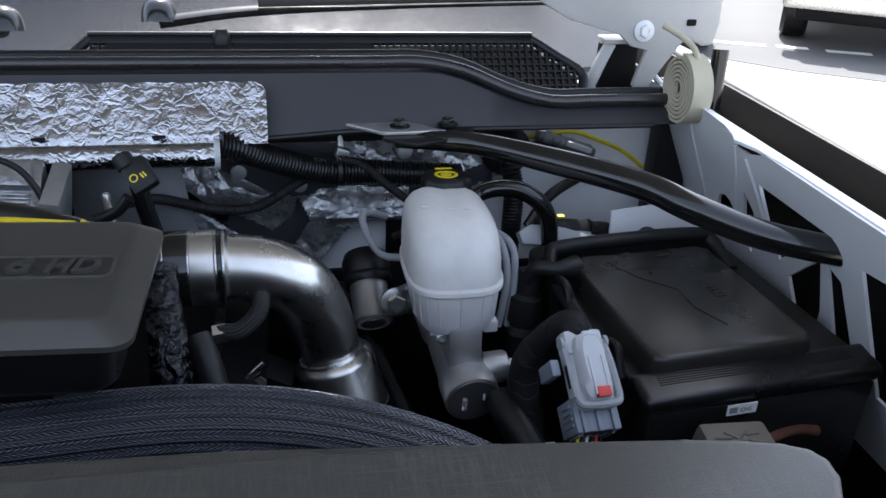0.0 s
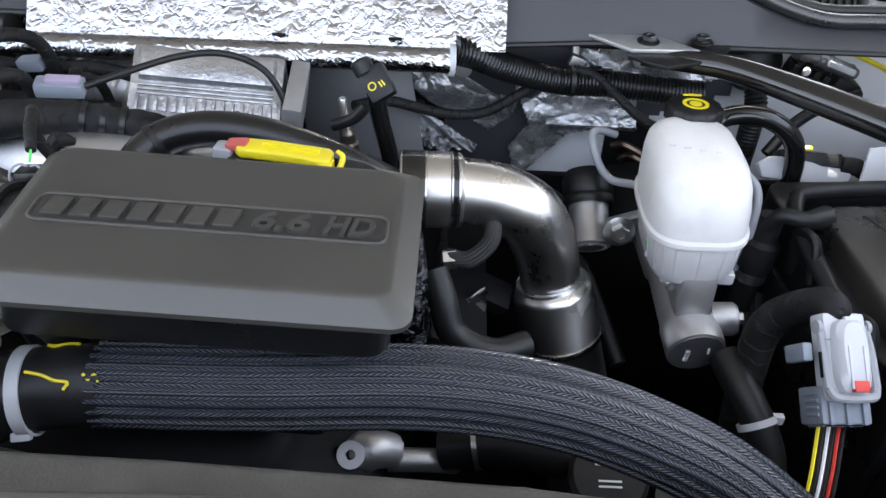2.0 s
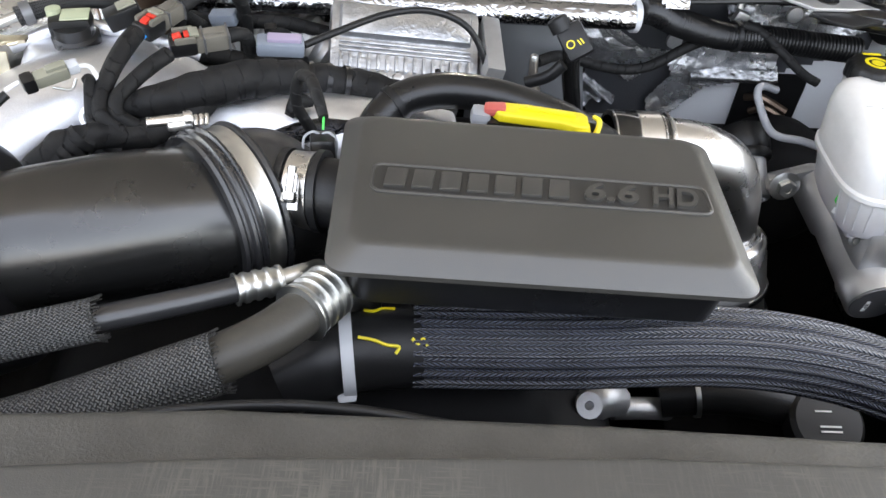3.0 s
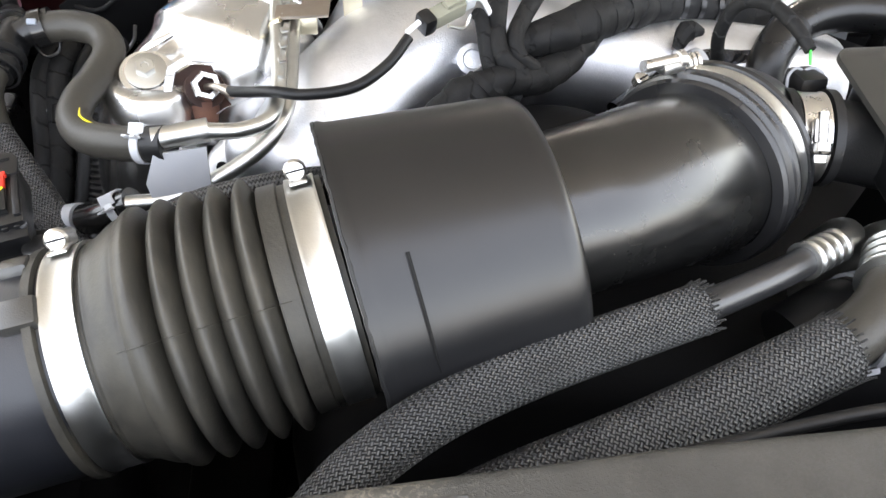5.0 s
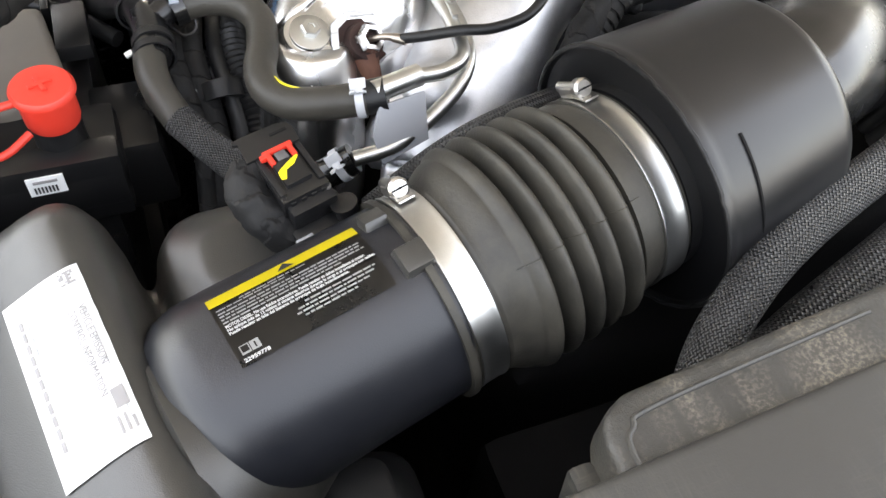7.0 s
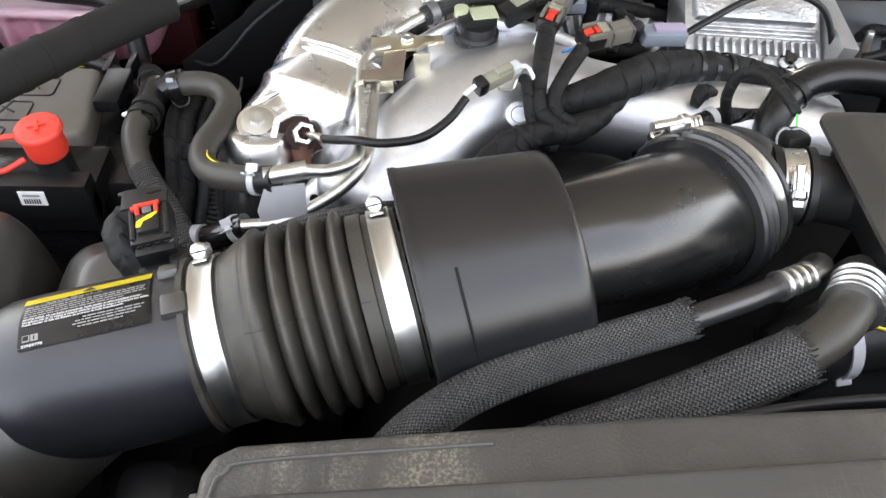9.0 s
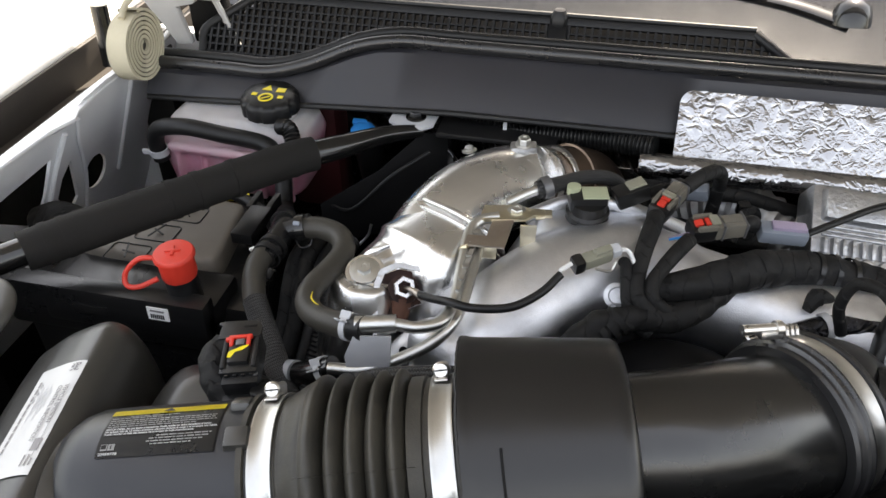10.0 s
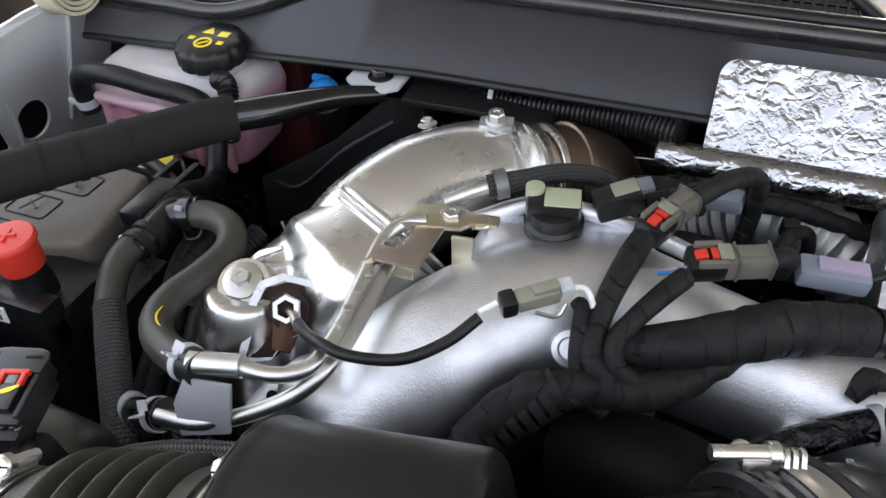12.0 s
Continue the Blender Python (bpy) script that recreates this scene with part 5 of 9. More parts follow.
for at, rz in (((-0.3135, 0.7370, 1.4320), 22),):
    cm = place(at, -12, 4, rz)
    hsg = part("housing", box((0.016, 0.009, 0.006), cm, 0.002), "steel", bcl)
    for k in range(3):
        part("strap_fold", tube([cm @ Vector((0.010 + 0.0035 * k, -0.005, 0.0)), cm @ Vector((0.011 + 0.0035 * k, 0.0, 0.0045)), cm @ Vector((0.010 + 0.0035 * k, 0.005, 0.0))], 0.0014, 8, 4), "steel", hsg)
    part("screw", lathe([(0, -0.012), (0.0034, -0.012), (0.0034, 0.011), (0.005, 0.0112), (0.005, 0.0155), (0.0036, 0.017), (0, 0.017)], cm @ Vector((-0.008, 0, 0.0036)), cm.to_3x3() @ Vector((1, 0, 0)), 14), "steel", hsg)

# ---- air conditioning hoses ----


def ac_hose(name, braid, bare, ferrule, pipe, r, label):
    t = thing(name, Vector(braid[-1]), label, "hose", "air conditioning hoses")
    part("braid", tube(braid, r, 24, 8), "braid", t, "woven grey-black braided sleeve")
    a = Vector(braid[0])
    dr = (a - Vector(braid[1])).normalized()
    fr = random.Random(7)
    _, u, v = axis_frame(dr)
    for k in range(34):
        w = 2 * math.pi * k / 34
        o = math.cos(w) * u + math.sin(w) * v
        part("frayed_strand", tube([a - dr * 0.003 + o * (r - 0.0006), a + dr * fr.uniform(0.002, 0.006) + o * (r + fr.uniform(-0.001, 0.0018))], 0.0006, 4, 1), "braid", t)
    rb = r * (0.62 if name == "suction_hose" else 0.80)
    part("bare_hose", tube(bare, rb, 24, 8), "sealrubber" if name == "suction_hose" else "hose", t)
    fa, fd = Vector(ferrule[0]), Vector(ferrule[1]) - Vector(ferrule[0])
    h = fd.length
    prof = [(rb * 0.9, 0), (rb * 1.32, 0), (rb * 1.32, h * 0.04)]
    for k in range(4):
        z = h * (0.04 + 0.24 * k)
        prof += [(rb * 1.10, z + h * 0.02), (rb * 1.10, z + h * 0.09), (rb * 1.24, z + h * 0.13), (rb * 1.24, z + h * 0.20)]
    prof += [(rb * 0.8, h)]
    part("ferrule", lathe(prof, fa, fd, 28), "zinc", t, "crimped aluminium ferrule")
    part("pipe", tube(pipe, rb * 0.8, 16, 6), "zinc", t)


ac_hose("suction_hose", [(-0.33, 0.594, 1.402), (-0.42, 0.564, 1.398), (-0.472, 0.54, 1.392), (-0.508, 0.512, 1.376), (-0.525, 0.475, 1.345), (-0.53, 0.44, 1.29)], [(-0.335, 0.592, 1.402), (-0.285, 0.615, 1.397), (-0.255, 0.632, 1.392)], [(-0.262, 0.628, 1.393), (-0.236, 0.642, 1.389)], [(-0.238, 0.641, 1.389), (-0.222, 0.652, 1.386), (-0.217, 0.672, 1.365), (-0.217, 0.69, 1.3)], 0.0124, "black hose with braided sleeve and crimped aluminium end")
ac_hose("pressure_hose", [(-0.262, 0.578, 1.388), (-0.35, 0.548, 1.372), (-0.43, 0.524, 1.358), (-0.48, 0.503, 1.342), (-0.51, 0.46, 1.31)], [(-0.268, 0.576, 1.388), (-0.238, 0.594, 1.392), (-0.215, 0.618, 1.393)], [(-0.221, 0.611, 1.393), (-0.206, 0.634, 1.39)], [(-0.207, 0.632, 1.39), (-0.196, 0.65, 1.383), (-0.19, 0.67, 1.35), (-0.19, 0.69, 1.28)], 0.0178, "thick grey hose with braided sleeve and crimped aluminium end")

# ---- charge air hose in front ----
cac = thing("charge_air_hose", (0.0, 0.645, 1.30), "thick ribbed black charge air hose with a braided cover", "hose")
HOSE = [(-0.155, 0.641, 1.330), (-0.06, 0.643, 1.331), (0.05, 0.652, 1.328), (0.13, 0.652, 1.317), (0.2, 0.643, 1.297), (0.26, 0.628, 1.270), (0.32, 0.60, 1.225), (0.36, 0.57, 1.16)]
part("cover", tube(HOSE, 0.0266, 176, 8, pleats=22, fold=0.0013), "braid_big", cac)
part("collar", tube([(-0.205, 0.634, 1.328), (-0.18, 0.638, 1.329), (-0.15, 0.641, 1.330)], [0.0262, 0.0265, 0.0265], 40, 6), "rubber", cac, "smooth black collar with yellow chalk marks")
part("coupling", tube([(-0.24, 0.622, 1.318), (-0.215, 0.631, 1.326), (-0.2, 0.635, 1.328)], [0.027, 0.028, 0.026], 32, 6), "plastic", cac)
part("clamp", ring_band((-0.198, 0.635, 1.328), (1, 0.14, 0.03), 0.0268, 0.008, 0.002, 40), "lightgrey", cac, "pale spring clamp")
part("clamp_ear", box((0.012, 0.014, 0.006), place((-0.197, 0.612, 1.318), 50, 0, 10), 0.0015), "lightgrey", cac)
for pts in ([(-0.188, -40), (-0.182, -30), (-0.176, -42), (-0.168, -34)], [(-0.190, 20), (-0.180, 26), (-0.172, 34), (-0.164, 38), (-0.166, 47)], [(-0.156, 28), (-0.152, 36), (-0.149, 30), (-0.146, 40)]):
    ww = []
    for x, a in pts:
        c = Vector((x, 0.641 + (x + 0.155) * 0.15, 1.330))
        ww.append(c + 0.0268 * Vector((0, -math.sin(radians(a)), math.cos(radians(a)))))
    part("chalk_mark", tube(ww, 0.0011, 6, 4), "yellow", cac, "yellow chalk mark")

# ---- steel intercooler elbow ----
elb = thing("intercooler_pipe", (0.18, 0.9, 1.1), "brushed stainless steel intercooler elbow with welded couplers", "pipe")
EL = [(0.045, 0.897, 1.312), (0.075, 0.899, 1.311), (0.105, 0.902, 1.303), (0.133, 0.906, 1.284), (0.150, 0.909, 1.253), (0.159, 0.910, 1.222), (0.168, 0.908, 1.185)]
part("elbow", tube(EL, [0.0295, 0.0295, 0.031, 0.032, 0.0315, 0.030, 0.0295], 48, 10), "steel", elb)
ca, cb = Vector((0.164, 0.908, 1.198)), Vector((0.205, 0.885, 1.05))
ch = (cb - ca).length
part("coupler", lathe([(0.029, -0.004), (0.033, -0.003), (0.039, 0.002), (0.041, 0.006), (0.041, 0.062), (0.0425, 0.064), (0.040, 0.067), (0.0388, 0.07), (0.0388, ch), (0.03, ch)], ca, cb - ca, 48), "steel", elb)
part("weld_bead", lathe([(0.0305, -0.006), (0.0335, -0.0055), (0.0345, -0.003), (0.033, -0.0005), (0.03, 0)], ca, cb - ca, 48), "steel_bright", elb)
part("coupler_bead", lathe([(0.040, -0.004), (0.0425, -0.003), (0.0435, 0), (0.0425, 0.003), (0.040, 0.004)], ca + (cb - ca).normalized() * 0.064, cb - ca, 48), "steel_bright", elb)
EA = Vector((1, 0.06, -0.02)).normalized()
EO = Vector((0.0385, 0.897, 1.3125))
part("sleeve", lathe([(0.030, -0.024), (0.0338, -0.024), (0.0348, -0.0225), (0.0348, -0.0015), (0.0340, 0.0), (0.030, 0.0)], EO, EA, 56), "tubeblack", elb, "glossy black coupler sleeve")
for s_, r_ in ((-0.0222, 0.0350), (-0.0006, 0.0350), (0.0225, 0.0342), (0.0290, 0.0336)):
    part("clamp_ring", ring_band(EO + EA * s_, EA, r_ - 0.0012, 0.0014, 0.0012, 56), "steel_bright", elb)
part("clamp_band", lathe([(0.030, 0.0), (0.0340, 0.0004), (0.0342, 0.002), (0.0342, 0.0205), (0.0332, 0.0214), (0.030, 0.0216)], EO, EA, 56), "steel", elb, "steel band between two rings")
part("black_ring", lathe([(0.030, 0.0216), (0.0330, 0.0216), (0.0334, 0.024), (0.0330, 0.0275), (0.030, 0.0280)], EO, EA, 56), "tubeblack", elb)
part("end_bead", lathe([(0.028, 0.0275), (0.0326, 0.0280), (0.0330, 0.0305), (0.0305, 0.0330), (0.0285, 0.0335)], EO, EA, 56), "steel", elb)

# ---- firewall lining ----


def crumpled(xs0, xs1, ny, at, amp, seed, mask=None, nx=60, scale=22.0):
    """A thin wrinkled sheet: at(u, v) gives its place for u, v in 0..1."""
    b = bmesh.new()
    g = []
    for i in range(nx + 1):
        row = []
        for k in range(ny + 1):
            p = Vector(at(i / nx, k / ny))
            w = noise.noise(p * scale + Vector((seed, 0, 0))) + 0.5 * noise.noise(p * scale * 2.7 + Vector((0, seed, 0)))
            row.append(b.verts.new(p + Vector((0, -amp * (1 + w), amp * 0.4 * w))))
        g.append(row)
    for i in range(nx):
        for k in range(ny):
            if mask is None or mask((i + 0.5) / nx, (k + 0.5) / ny):
                b.faces.new((g[i][k], g[i + 1][k], g[i + 1][k + 1], g[i][k + 1]))
    bmesh.ops.delete(b, geom=[v for v in b.verts if not v.link_faces], context="VERTS")
    bmesh.ops.solidify(b, geom=list(b.faces), thickness=0.0015)
    return b


mats = thing("sound_mat", (-0.4, 1.18, 1.0), "black mat on the firewall, its lower sheet standing in for deep shade", "insulation mat")
part("mat", crumpled(0, 1, 30, lambda u, v: (-1.0 + 1.06 * u, 1.184, 0.62 + 0.745 * v), 0.004, 3, nx=70), "foil_black", mats)
# black sheet added over the pale paint in place of shade low down
part("lower_shade", box((0.7, 0.012, 0.52), place((0.36, 1.182, 0.888)), 0.003), "void", mats)
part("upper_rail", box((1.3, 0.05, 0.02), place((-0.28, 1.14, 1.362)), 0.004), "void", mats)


def inside(x, z, poly):
    hit = False
    for (x0, z0), (x1, z1) in zip(poly, poly[1:] + poly[:1]):
        if (z0 > z) != (z1 > z) and x < x0 + (z - z0) * (x1 - x0) / (z1 - z0):
            hit = not hit
    return hit


def lining(name, poly, y, swell, amp, seed, scale, material, parent, label="", cell=0.0025):
    """A sheet of the firewall lining inside an outline in x and z; swell(x, z) bulges it forward."""
    x0, x1 = min(p[0] for p in poly), max(p[0] for p in poly)
    z0, z1 = min(p[1] for p in poly), max(p[1] for p in poly)
    nx, nz = max(6, int((x1 - x0) / cell)), max(6, int((z1 - z0) / cell))

    def at(u, v):
        x, z = x0 + (x1 - x0) * u, z0 + (z1 - z0) * v
        return (x, y - swell(x, z), z)

    return part(name, crumpled(0, 1, nz, at, amp, seed, lambda u, v: inside(x0 + (x1 - x0) * u, z0 + (z1 - z0) * v, poly), nx, scale), material, parent, label)


fm = thing("foil_mat", (0.15, 1.17, 1.2), "crumpled dull foil insulation mat on the firewall", "insulation mat")
lining("backing", [(-0.027, 1.335), (0.381, 1.343), (0.391, 1.273), (0.276, 1.227), (0.205, 1.217), (0.151, 1.154), (0.04, 1.161), (-0.034, 1.259)], 1.182, lambda x, z: 0.0, 0.002, 9, 12, "mat_grey", fm, "dark grey mat behind the foil", 0.006)
lining("sheet", [(-0.013, 1.309), (0.011, 1.318), (0.048, 1.309), (0.108, 1.271), (0.137, 1.265), (0.13, 1.236), (0.104, 1.215), (0.071, 1.235), (0.033, 1.254), (-0.004, 1.288)], 1.174, lambda x, z: 0.012 * math.sin(math.pi * min(1.0, max(0.0, (1.32 - z) / 0.09))), 0.002, 4, 26, "foil_sheet", fm, "smooth grey foil sheet")
lining("streak", [(-0.022, 1.269), (-0.005, 1.279), (0.02, 1.248), (0.051, 1.226), (0.092, 1.195), (0.043, 1.188), (0.004, 1.202), (-0.016, 1.236)], 1.162, lambda x, z: 0.005 * math.sin((x * 0.8 + z) * 420) + 0.004 * math.sin((x + z * 0.9) * 170), 0.0025, 17, 60, "foil_bright", fm, "crushed bright foil", 0.0018)
lining("tail", [(0.135, 1.269), (0.202, 1.275), (0.278, 1.271), (0.281, 1.233), (0.229, 1.229), (0.204, 1.221), (0.155, 1.16), (0.137, 1.163), (0.13, 1.194), (0.152, 1.231)], 1.170, lambda x, z: 0.006 * math.exp(-((z - 1.238) / 0.012) ** 2), 0.002, 23, 34, "foil_sheet", fm)
lining("fold", [(0.171, 1.245), (0.202, 1.251), (0.278, 1.248), (0.28, 1.23), (0.228, 1.23), (0.197, 1.222), (0.177, 1.225)], 1.158, lambda x, z: 0.010 * math.exp(-((z - 1.240) / 0.007) ** 2), 0.0012, 31, 70, "foil_bright", fm, "bright folded foil edge", 0.002)
lining("upper_foil", [(0.163, 1.328), (0.199, 1.341), (0.366, 1.342), (0.373, 1.299), (0.332, 1.286), (0.269, 1.298), (0.213, 1.308)], 1.172, lambda x, z: 0.004 * math.sin(x * 60) * math.sin(z * 75), 0.0025, 14, 40, "foil_sheet", fm)
lining("gather", [(0.187, 1.345), (0.198, 1.353), (0.217, 1.35), (0.223, 1.331), (0.217, 1.315), (0.199, 1.312), (0.191, 1.324)], 1.150, lambda x, z: 0.006 * math.sin(math.atan2(z - 1.335, x - 0.195) * 9), 0.003, 37, 70, "foil_bright", fm, "gathered bright foil round the cable anchor", 0.002)
part("plug_strip", slab([(0.035, 1.341), (0.13, 1.342), (0.199, 1.335), (0.2, 1.301), (0.15, 1.268), (0.108, 1.272), (0.073, 1.293), (0.041, 1.308)], 0, 0.003, place((0, 1.160, 0), 90), 0.001), "mat_grey", fm, "dark grey strip with a round plug")
ap = thing("firewall_opening", (0.255, 1.18, 1.15), "opening in the painted firewall, its dark inside laid on as a plate", "opening", kind="structure")
# no hole is cut: a near-black plate paints the shade inside the opening
part("opening_shade", slab(rounded(0.251, 0.335, 1.11, 1.228, 0.008), 0, 0.004, place((0, 1.187, 0), 90), 0.001), "void", ap)
for k in range(3):
    part("rusty_rod", tube([(0.262 + 0.012 * k, 1.18, 1.195 - 0.02 * k), (0.275 + 0.01 * k, 1.165, 1.205 - 0.015 * k), (0.305, 1.15, 1.195 - 0.01 * k)], 0.005, 8, 4), "brown" if k < 2 else "void", ap)
for x, z in ((0.069, 1.304), (0.14, 1.285), (0.27, 1.325)):
    part("plug", lathe([(0, 0), (0.010, 0), (0.009, 0.004), (0, 0.005)], (x, 1.153, z), (0, -1, 0.1), 18), "mc", fm)

# bright foil shield on the bulkhead panel with a wrapped pipe under it
fs = thing("foil_shield", (-0.13, 1.06, 1.36), "bright crinkled aluminium foil heat shield on the bulkhead panel", "heat shield")


def shield_at(u, v):
    r, t = 0.012, (1 - v) * 0.07
    inset = r - math.sqrt(max(0.0, r * r - (r - t) ** 2)) if t < r else 0.0
    x = -0.1295 + (0.2385 - inset) * (2 * u - 1)
    if v > 0.3:
        k = (v - 0.3) / 0.7
        drape = k * (noise.noise(Vector((x * 55, k * 0.8, 3))) * 0.0040 + noise.noise(Vector((x * 150, k * 1.5, 8))) * 0.0018)
        return (x, 1.052 + 0.036 * k + drape * 0.8, 1.386 + 0.046 * k - drape * 0.6)
    k = v / 0.3
    return (x, 1.0465 + 0.0055 * k, 1.3775 + 0.0085 * k)


part("sheet", crumpled(0, 1, 44, shield_at, 0.0011, 5, None, 200, 34), "foil", fs)
part("wrapped_pipe", crumpled(0, 1, 28, lambda u, v: (-0.40 + 0.455 * u, 1.045 - 0.0135 * math.cos(v * 2 * math.pi), 1.367 + 0.0125 * math.sin(v * 2 * math.pi)), 0.0014, 21, None, 120, 60), "foil", fs)
for x in (-0.115, 0.0):
    part("slot", slab(rounded(-0.007, 0.007, -0.0016, 0.0016, 0.0014, 3), 0, 0.001, place((x, 1.0465, 1.3862), 48), 0.0), "void", fs)
part("end_ring", ring_band((0.056, 1.046, 1.367), (1, 0.1, -0.05), 0.0142, 0.006, 0.002, 28), "lightgrey", fs)


def loom(pts, r, label, clips=()):
    t = thing("corrugated_loom", pts[0], label, "cable loom", "corrugated looms")
    part("conduit", tube(pts, r, 16, 6, wave=0.0012, pitch=0.0042), "plastic_satin", t)
    for c in clips:
        part("clip", ring_band(c, (1, 0.1, 0), r + 0.001, 0.005, 0.002, 24), "plastic", t)
    return t


loom([(0.058, 1.047, 1.377), (0.08, 1.055, 1.369), (0.112, 1.07, 1.350), (0.168, 1.09, 1.327), (0.228, 1.10, 1.320), (0.289, 1.10, 1.315), (0.33, 1.10, 1.312)], 0.0140, "black corrugated cable loom along the firewall", [(0.185, 1.094, 1.325)])
lm = loom([(-0.385, 1.056, 1.380), (-0.427, 1.068, 1.376), (-0.483, 1.076, 1.372), (-0.538, 1.082, 1.368), (-0.60, 1.09, 1.364)], 0.0115, "black corrugated cable loom below the bulkhead panel")
part("clip", ring_band((-0.545, 1.083, 1.3675), (1, 0.1, 0), 0.014, 0.004, 0.002, 24), "lightgrey", lm, "pale plastic clip")

cab = thing("ground_cable", (0.19, 1.1, 1.3), "black branching cable in front of the firewall", "cable")
part("cable", tube([(-0.04, 1.02, 1.325), (-0.009, 1.05, 1.316), (0.046, 1.07, 1.293), (0.092, 1.08, 1.290), (0.139, 1.09, 1.314), (0.19, 1.095, 1.338)], 0.0058, 12, 8), "tape", cab)
part("branch", tube([(0.19, 1.095, 1.338), (0.214, 1.09, 1.331), (0.255, 1.062, 1.304), (0.275, 1.055, 1.295)], 0.005, 12, 8), "tape", cab)
part("anchor", box((0.016, 0.010, 0.014), place((0.19, 1.108, 1.341), 0, 20, 0), 0.003), "mc", cab)
part("stud", tube([(0.19, 1.11, 1.33), (0.188, 1.12, 1.365)], 0.004, 8, 3), "zinc", cab)


# ---- diagonal braces ----
def mounting_plate(pts, at, mat_, label, bolts, z=1.3785):
    t = thing("mounting_plate", at, label, "bracket", "brace plates")
    part("plate", slab(pts, z, z + 0.004, None, 0.0012), mat_, t)
    for x, y in bolts:
        bolt("bolt", (x, y, z + 0.004), (0, 0, 1), 0.0075, "tubeblack", t)


mounting_plate([(0.192, 1.072), (0.262, 1.075), (0.299, 1.043), (0.231, 1.039)], (0.26, 1.06, 1.384), "silverpaint", "galvanised brace plate bolted to the bulkhead", [(0.25, 1.058), (0.304, 1.061)], 1.385)
mounting_plate([(-0.668, 1.085), (-0.618, 1.085), (-0.618, 1.05), (-0.628, 1.042), (-0.655, 1.042), (-0.668, 1.052)], (-0.64, 1.06, 1.378), "lightgrey", "pale grey painted brace plate with a black bolt", [(-0.64, 1.063)])
part("ledge", box((0.13, 0.05, 0.006), place((-0.55, 1.072, 1.372)), 0.002), "plastic", bpy.data.objects["mounting_plate.001"])
br = thing("brace_bar", (0.45, 0.95, 1.35), "glossy black tubular brace across the engine bay", "brace", "brace bars")
part("tube", tube([(0.245, 1.052, 1.376), (0.29, 1.04, 1.378), (0.334, 1.022, 1.379), (0.40, 0.962, 1.380), (0.465, 0.893, 1.380), (0.50, 0.853, 1.372), (0.56, 0.825, 1.355), (0.64, 0.797, 1.345), (0.70, 0.78, 1.34)], [0.009, 0.011, 0.0125, 0.014, 0.014, 0.014, 0.014, 0.014, 0.014], 24, 8), "tubeblack", br)
part("flattened_end", slab([(0.228, 1.036), (0.25, 1.066), (0.338, 1.068), (0.325, 1.048), (0.30, 1.028), (0.262, 1.013), (0.245, 1.022)][::-1], 1.3805, 1.3845, None, 0.0012), "plastic", br)
part("wing_end", slab([(0.66, 0.80), (0.72, 0.79), (0.72, 0.755), (0.66, 0.77)], 1.338, 1.352, None, 0.003), "tubeblack", br)
br = thing("brace_bar", (-0.8, 0.85, 1.36), "black tubular brace with a thick cloth sleeve", "brace", "brace bars")
BL = [(-0.632, 1.05, 1.374), (-0.665, 1.02, 1.381), (-0.70, 0.978, 1.386), (-0.737, 0.942, 1.388), (-0.80, 0.872, 1.388), (-0.865, 0.795, 1.389), (-0.92, 0.73, 1.389), (-0.99, 0.65, 1.385)]
part("tube", tube(BL, [0.007, 0.0095, 0.0125, 0.0125, 0.0125, 0.0125, 0.0125, 0.0125], 24, 8), "tubeblack", br)
SLV = [Vector(BL[3]).lerp(Vector(BL[2]), 0.5), *BL[3:6], Vector(BL[6]).lerp(Vector(BL[5]), 0.35)]
part("sleeve", tube(SLV, [0.0172, 0.0178, 0.0178, 0.0185, 0.0175], 28, 10), "cloth", br, "thick black woven sleeve")
for k, f in enumerate((0.42, 0.5, 0.57, 0.83, 0.9)):
    q = spline(SLV, 20)[int(80 * f)][0]
    part("fold", ring_band(q, Vector(SLV[3]) - Vector(SLV[1]), 0.0172, 0.006, 0.0016, 28), "cloth", br)

# ---- brake fluid reservoir and master cylinder ----
rs = thing("brake_fluid_reservoir", (0.288, 0.92, 1.24), "milky white plastic brake fluid reservoir", "reservoir")
secs = []
for z, hx, hy, cy in ((1.250, 0.030, 0.040, 0.900), (1.253, 0.038, 0.050, 0.902), (1.262, 0.043, 0.056, 0.905), (1.292, 0.0475, 0.062, 0.913), (1.2945, 0.0515, 0.066, 0.914), (1.2985, 0.0515, 0.066, 0.915), (1.3005, 0.0495, 0.0635, 0.916), (1.318, 0.0492, 0.0635, 0.920), (1.334, 0.0478, 0.062, 0.926), (1.344, 0.0448, 0.058, 0.932), (1.350, 0.0395, 0.052, 0.936), (1.3535, 0.0330, 0.044, 0.939), (1.3550, 0.0240, 0.034, 0.941)):
    secs.append(((0.288, cy, z), hx * 0.93, hy * 0.94, 3.4))
tank = part("tank", loft(secs, 72), "reservoir", rs)
for k in range(9):
    a = radians(200 + 17.5 * k)
    cx_, cy_ = math.copysign(abs(math.cos(a)) ** (2 / 3.4), math.cos(a)), math.copysign(abs(math.sin(a)) ** (2 / 3.4), math.sin(a))
    part("moulded_rib", tube([(0.288 + 0.0400 * cx_, 0.905 + 0.0526 * cy_, 1.262), (0.288 + 0.0441 * cx_, 0.913 + 0.0582 * cy_, 1.291)], 0.0009, 8, 3), "reservoir", tank)
part("neck", lathe([(0.026, 0), (0.026, 0.012), (0, 0.012)], (0.2965, 0.992, 1.332), (0, 0.1, 1), 28), "reservoir", rs)
b = bmesh.new()
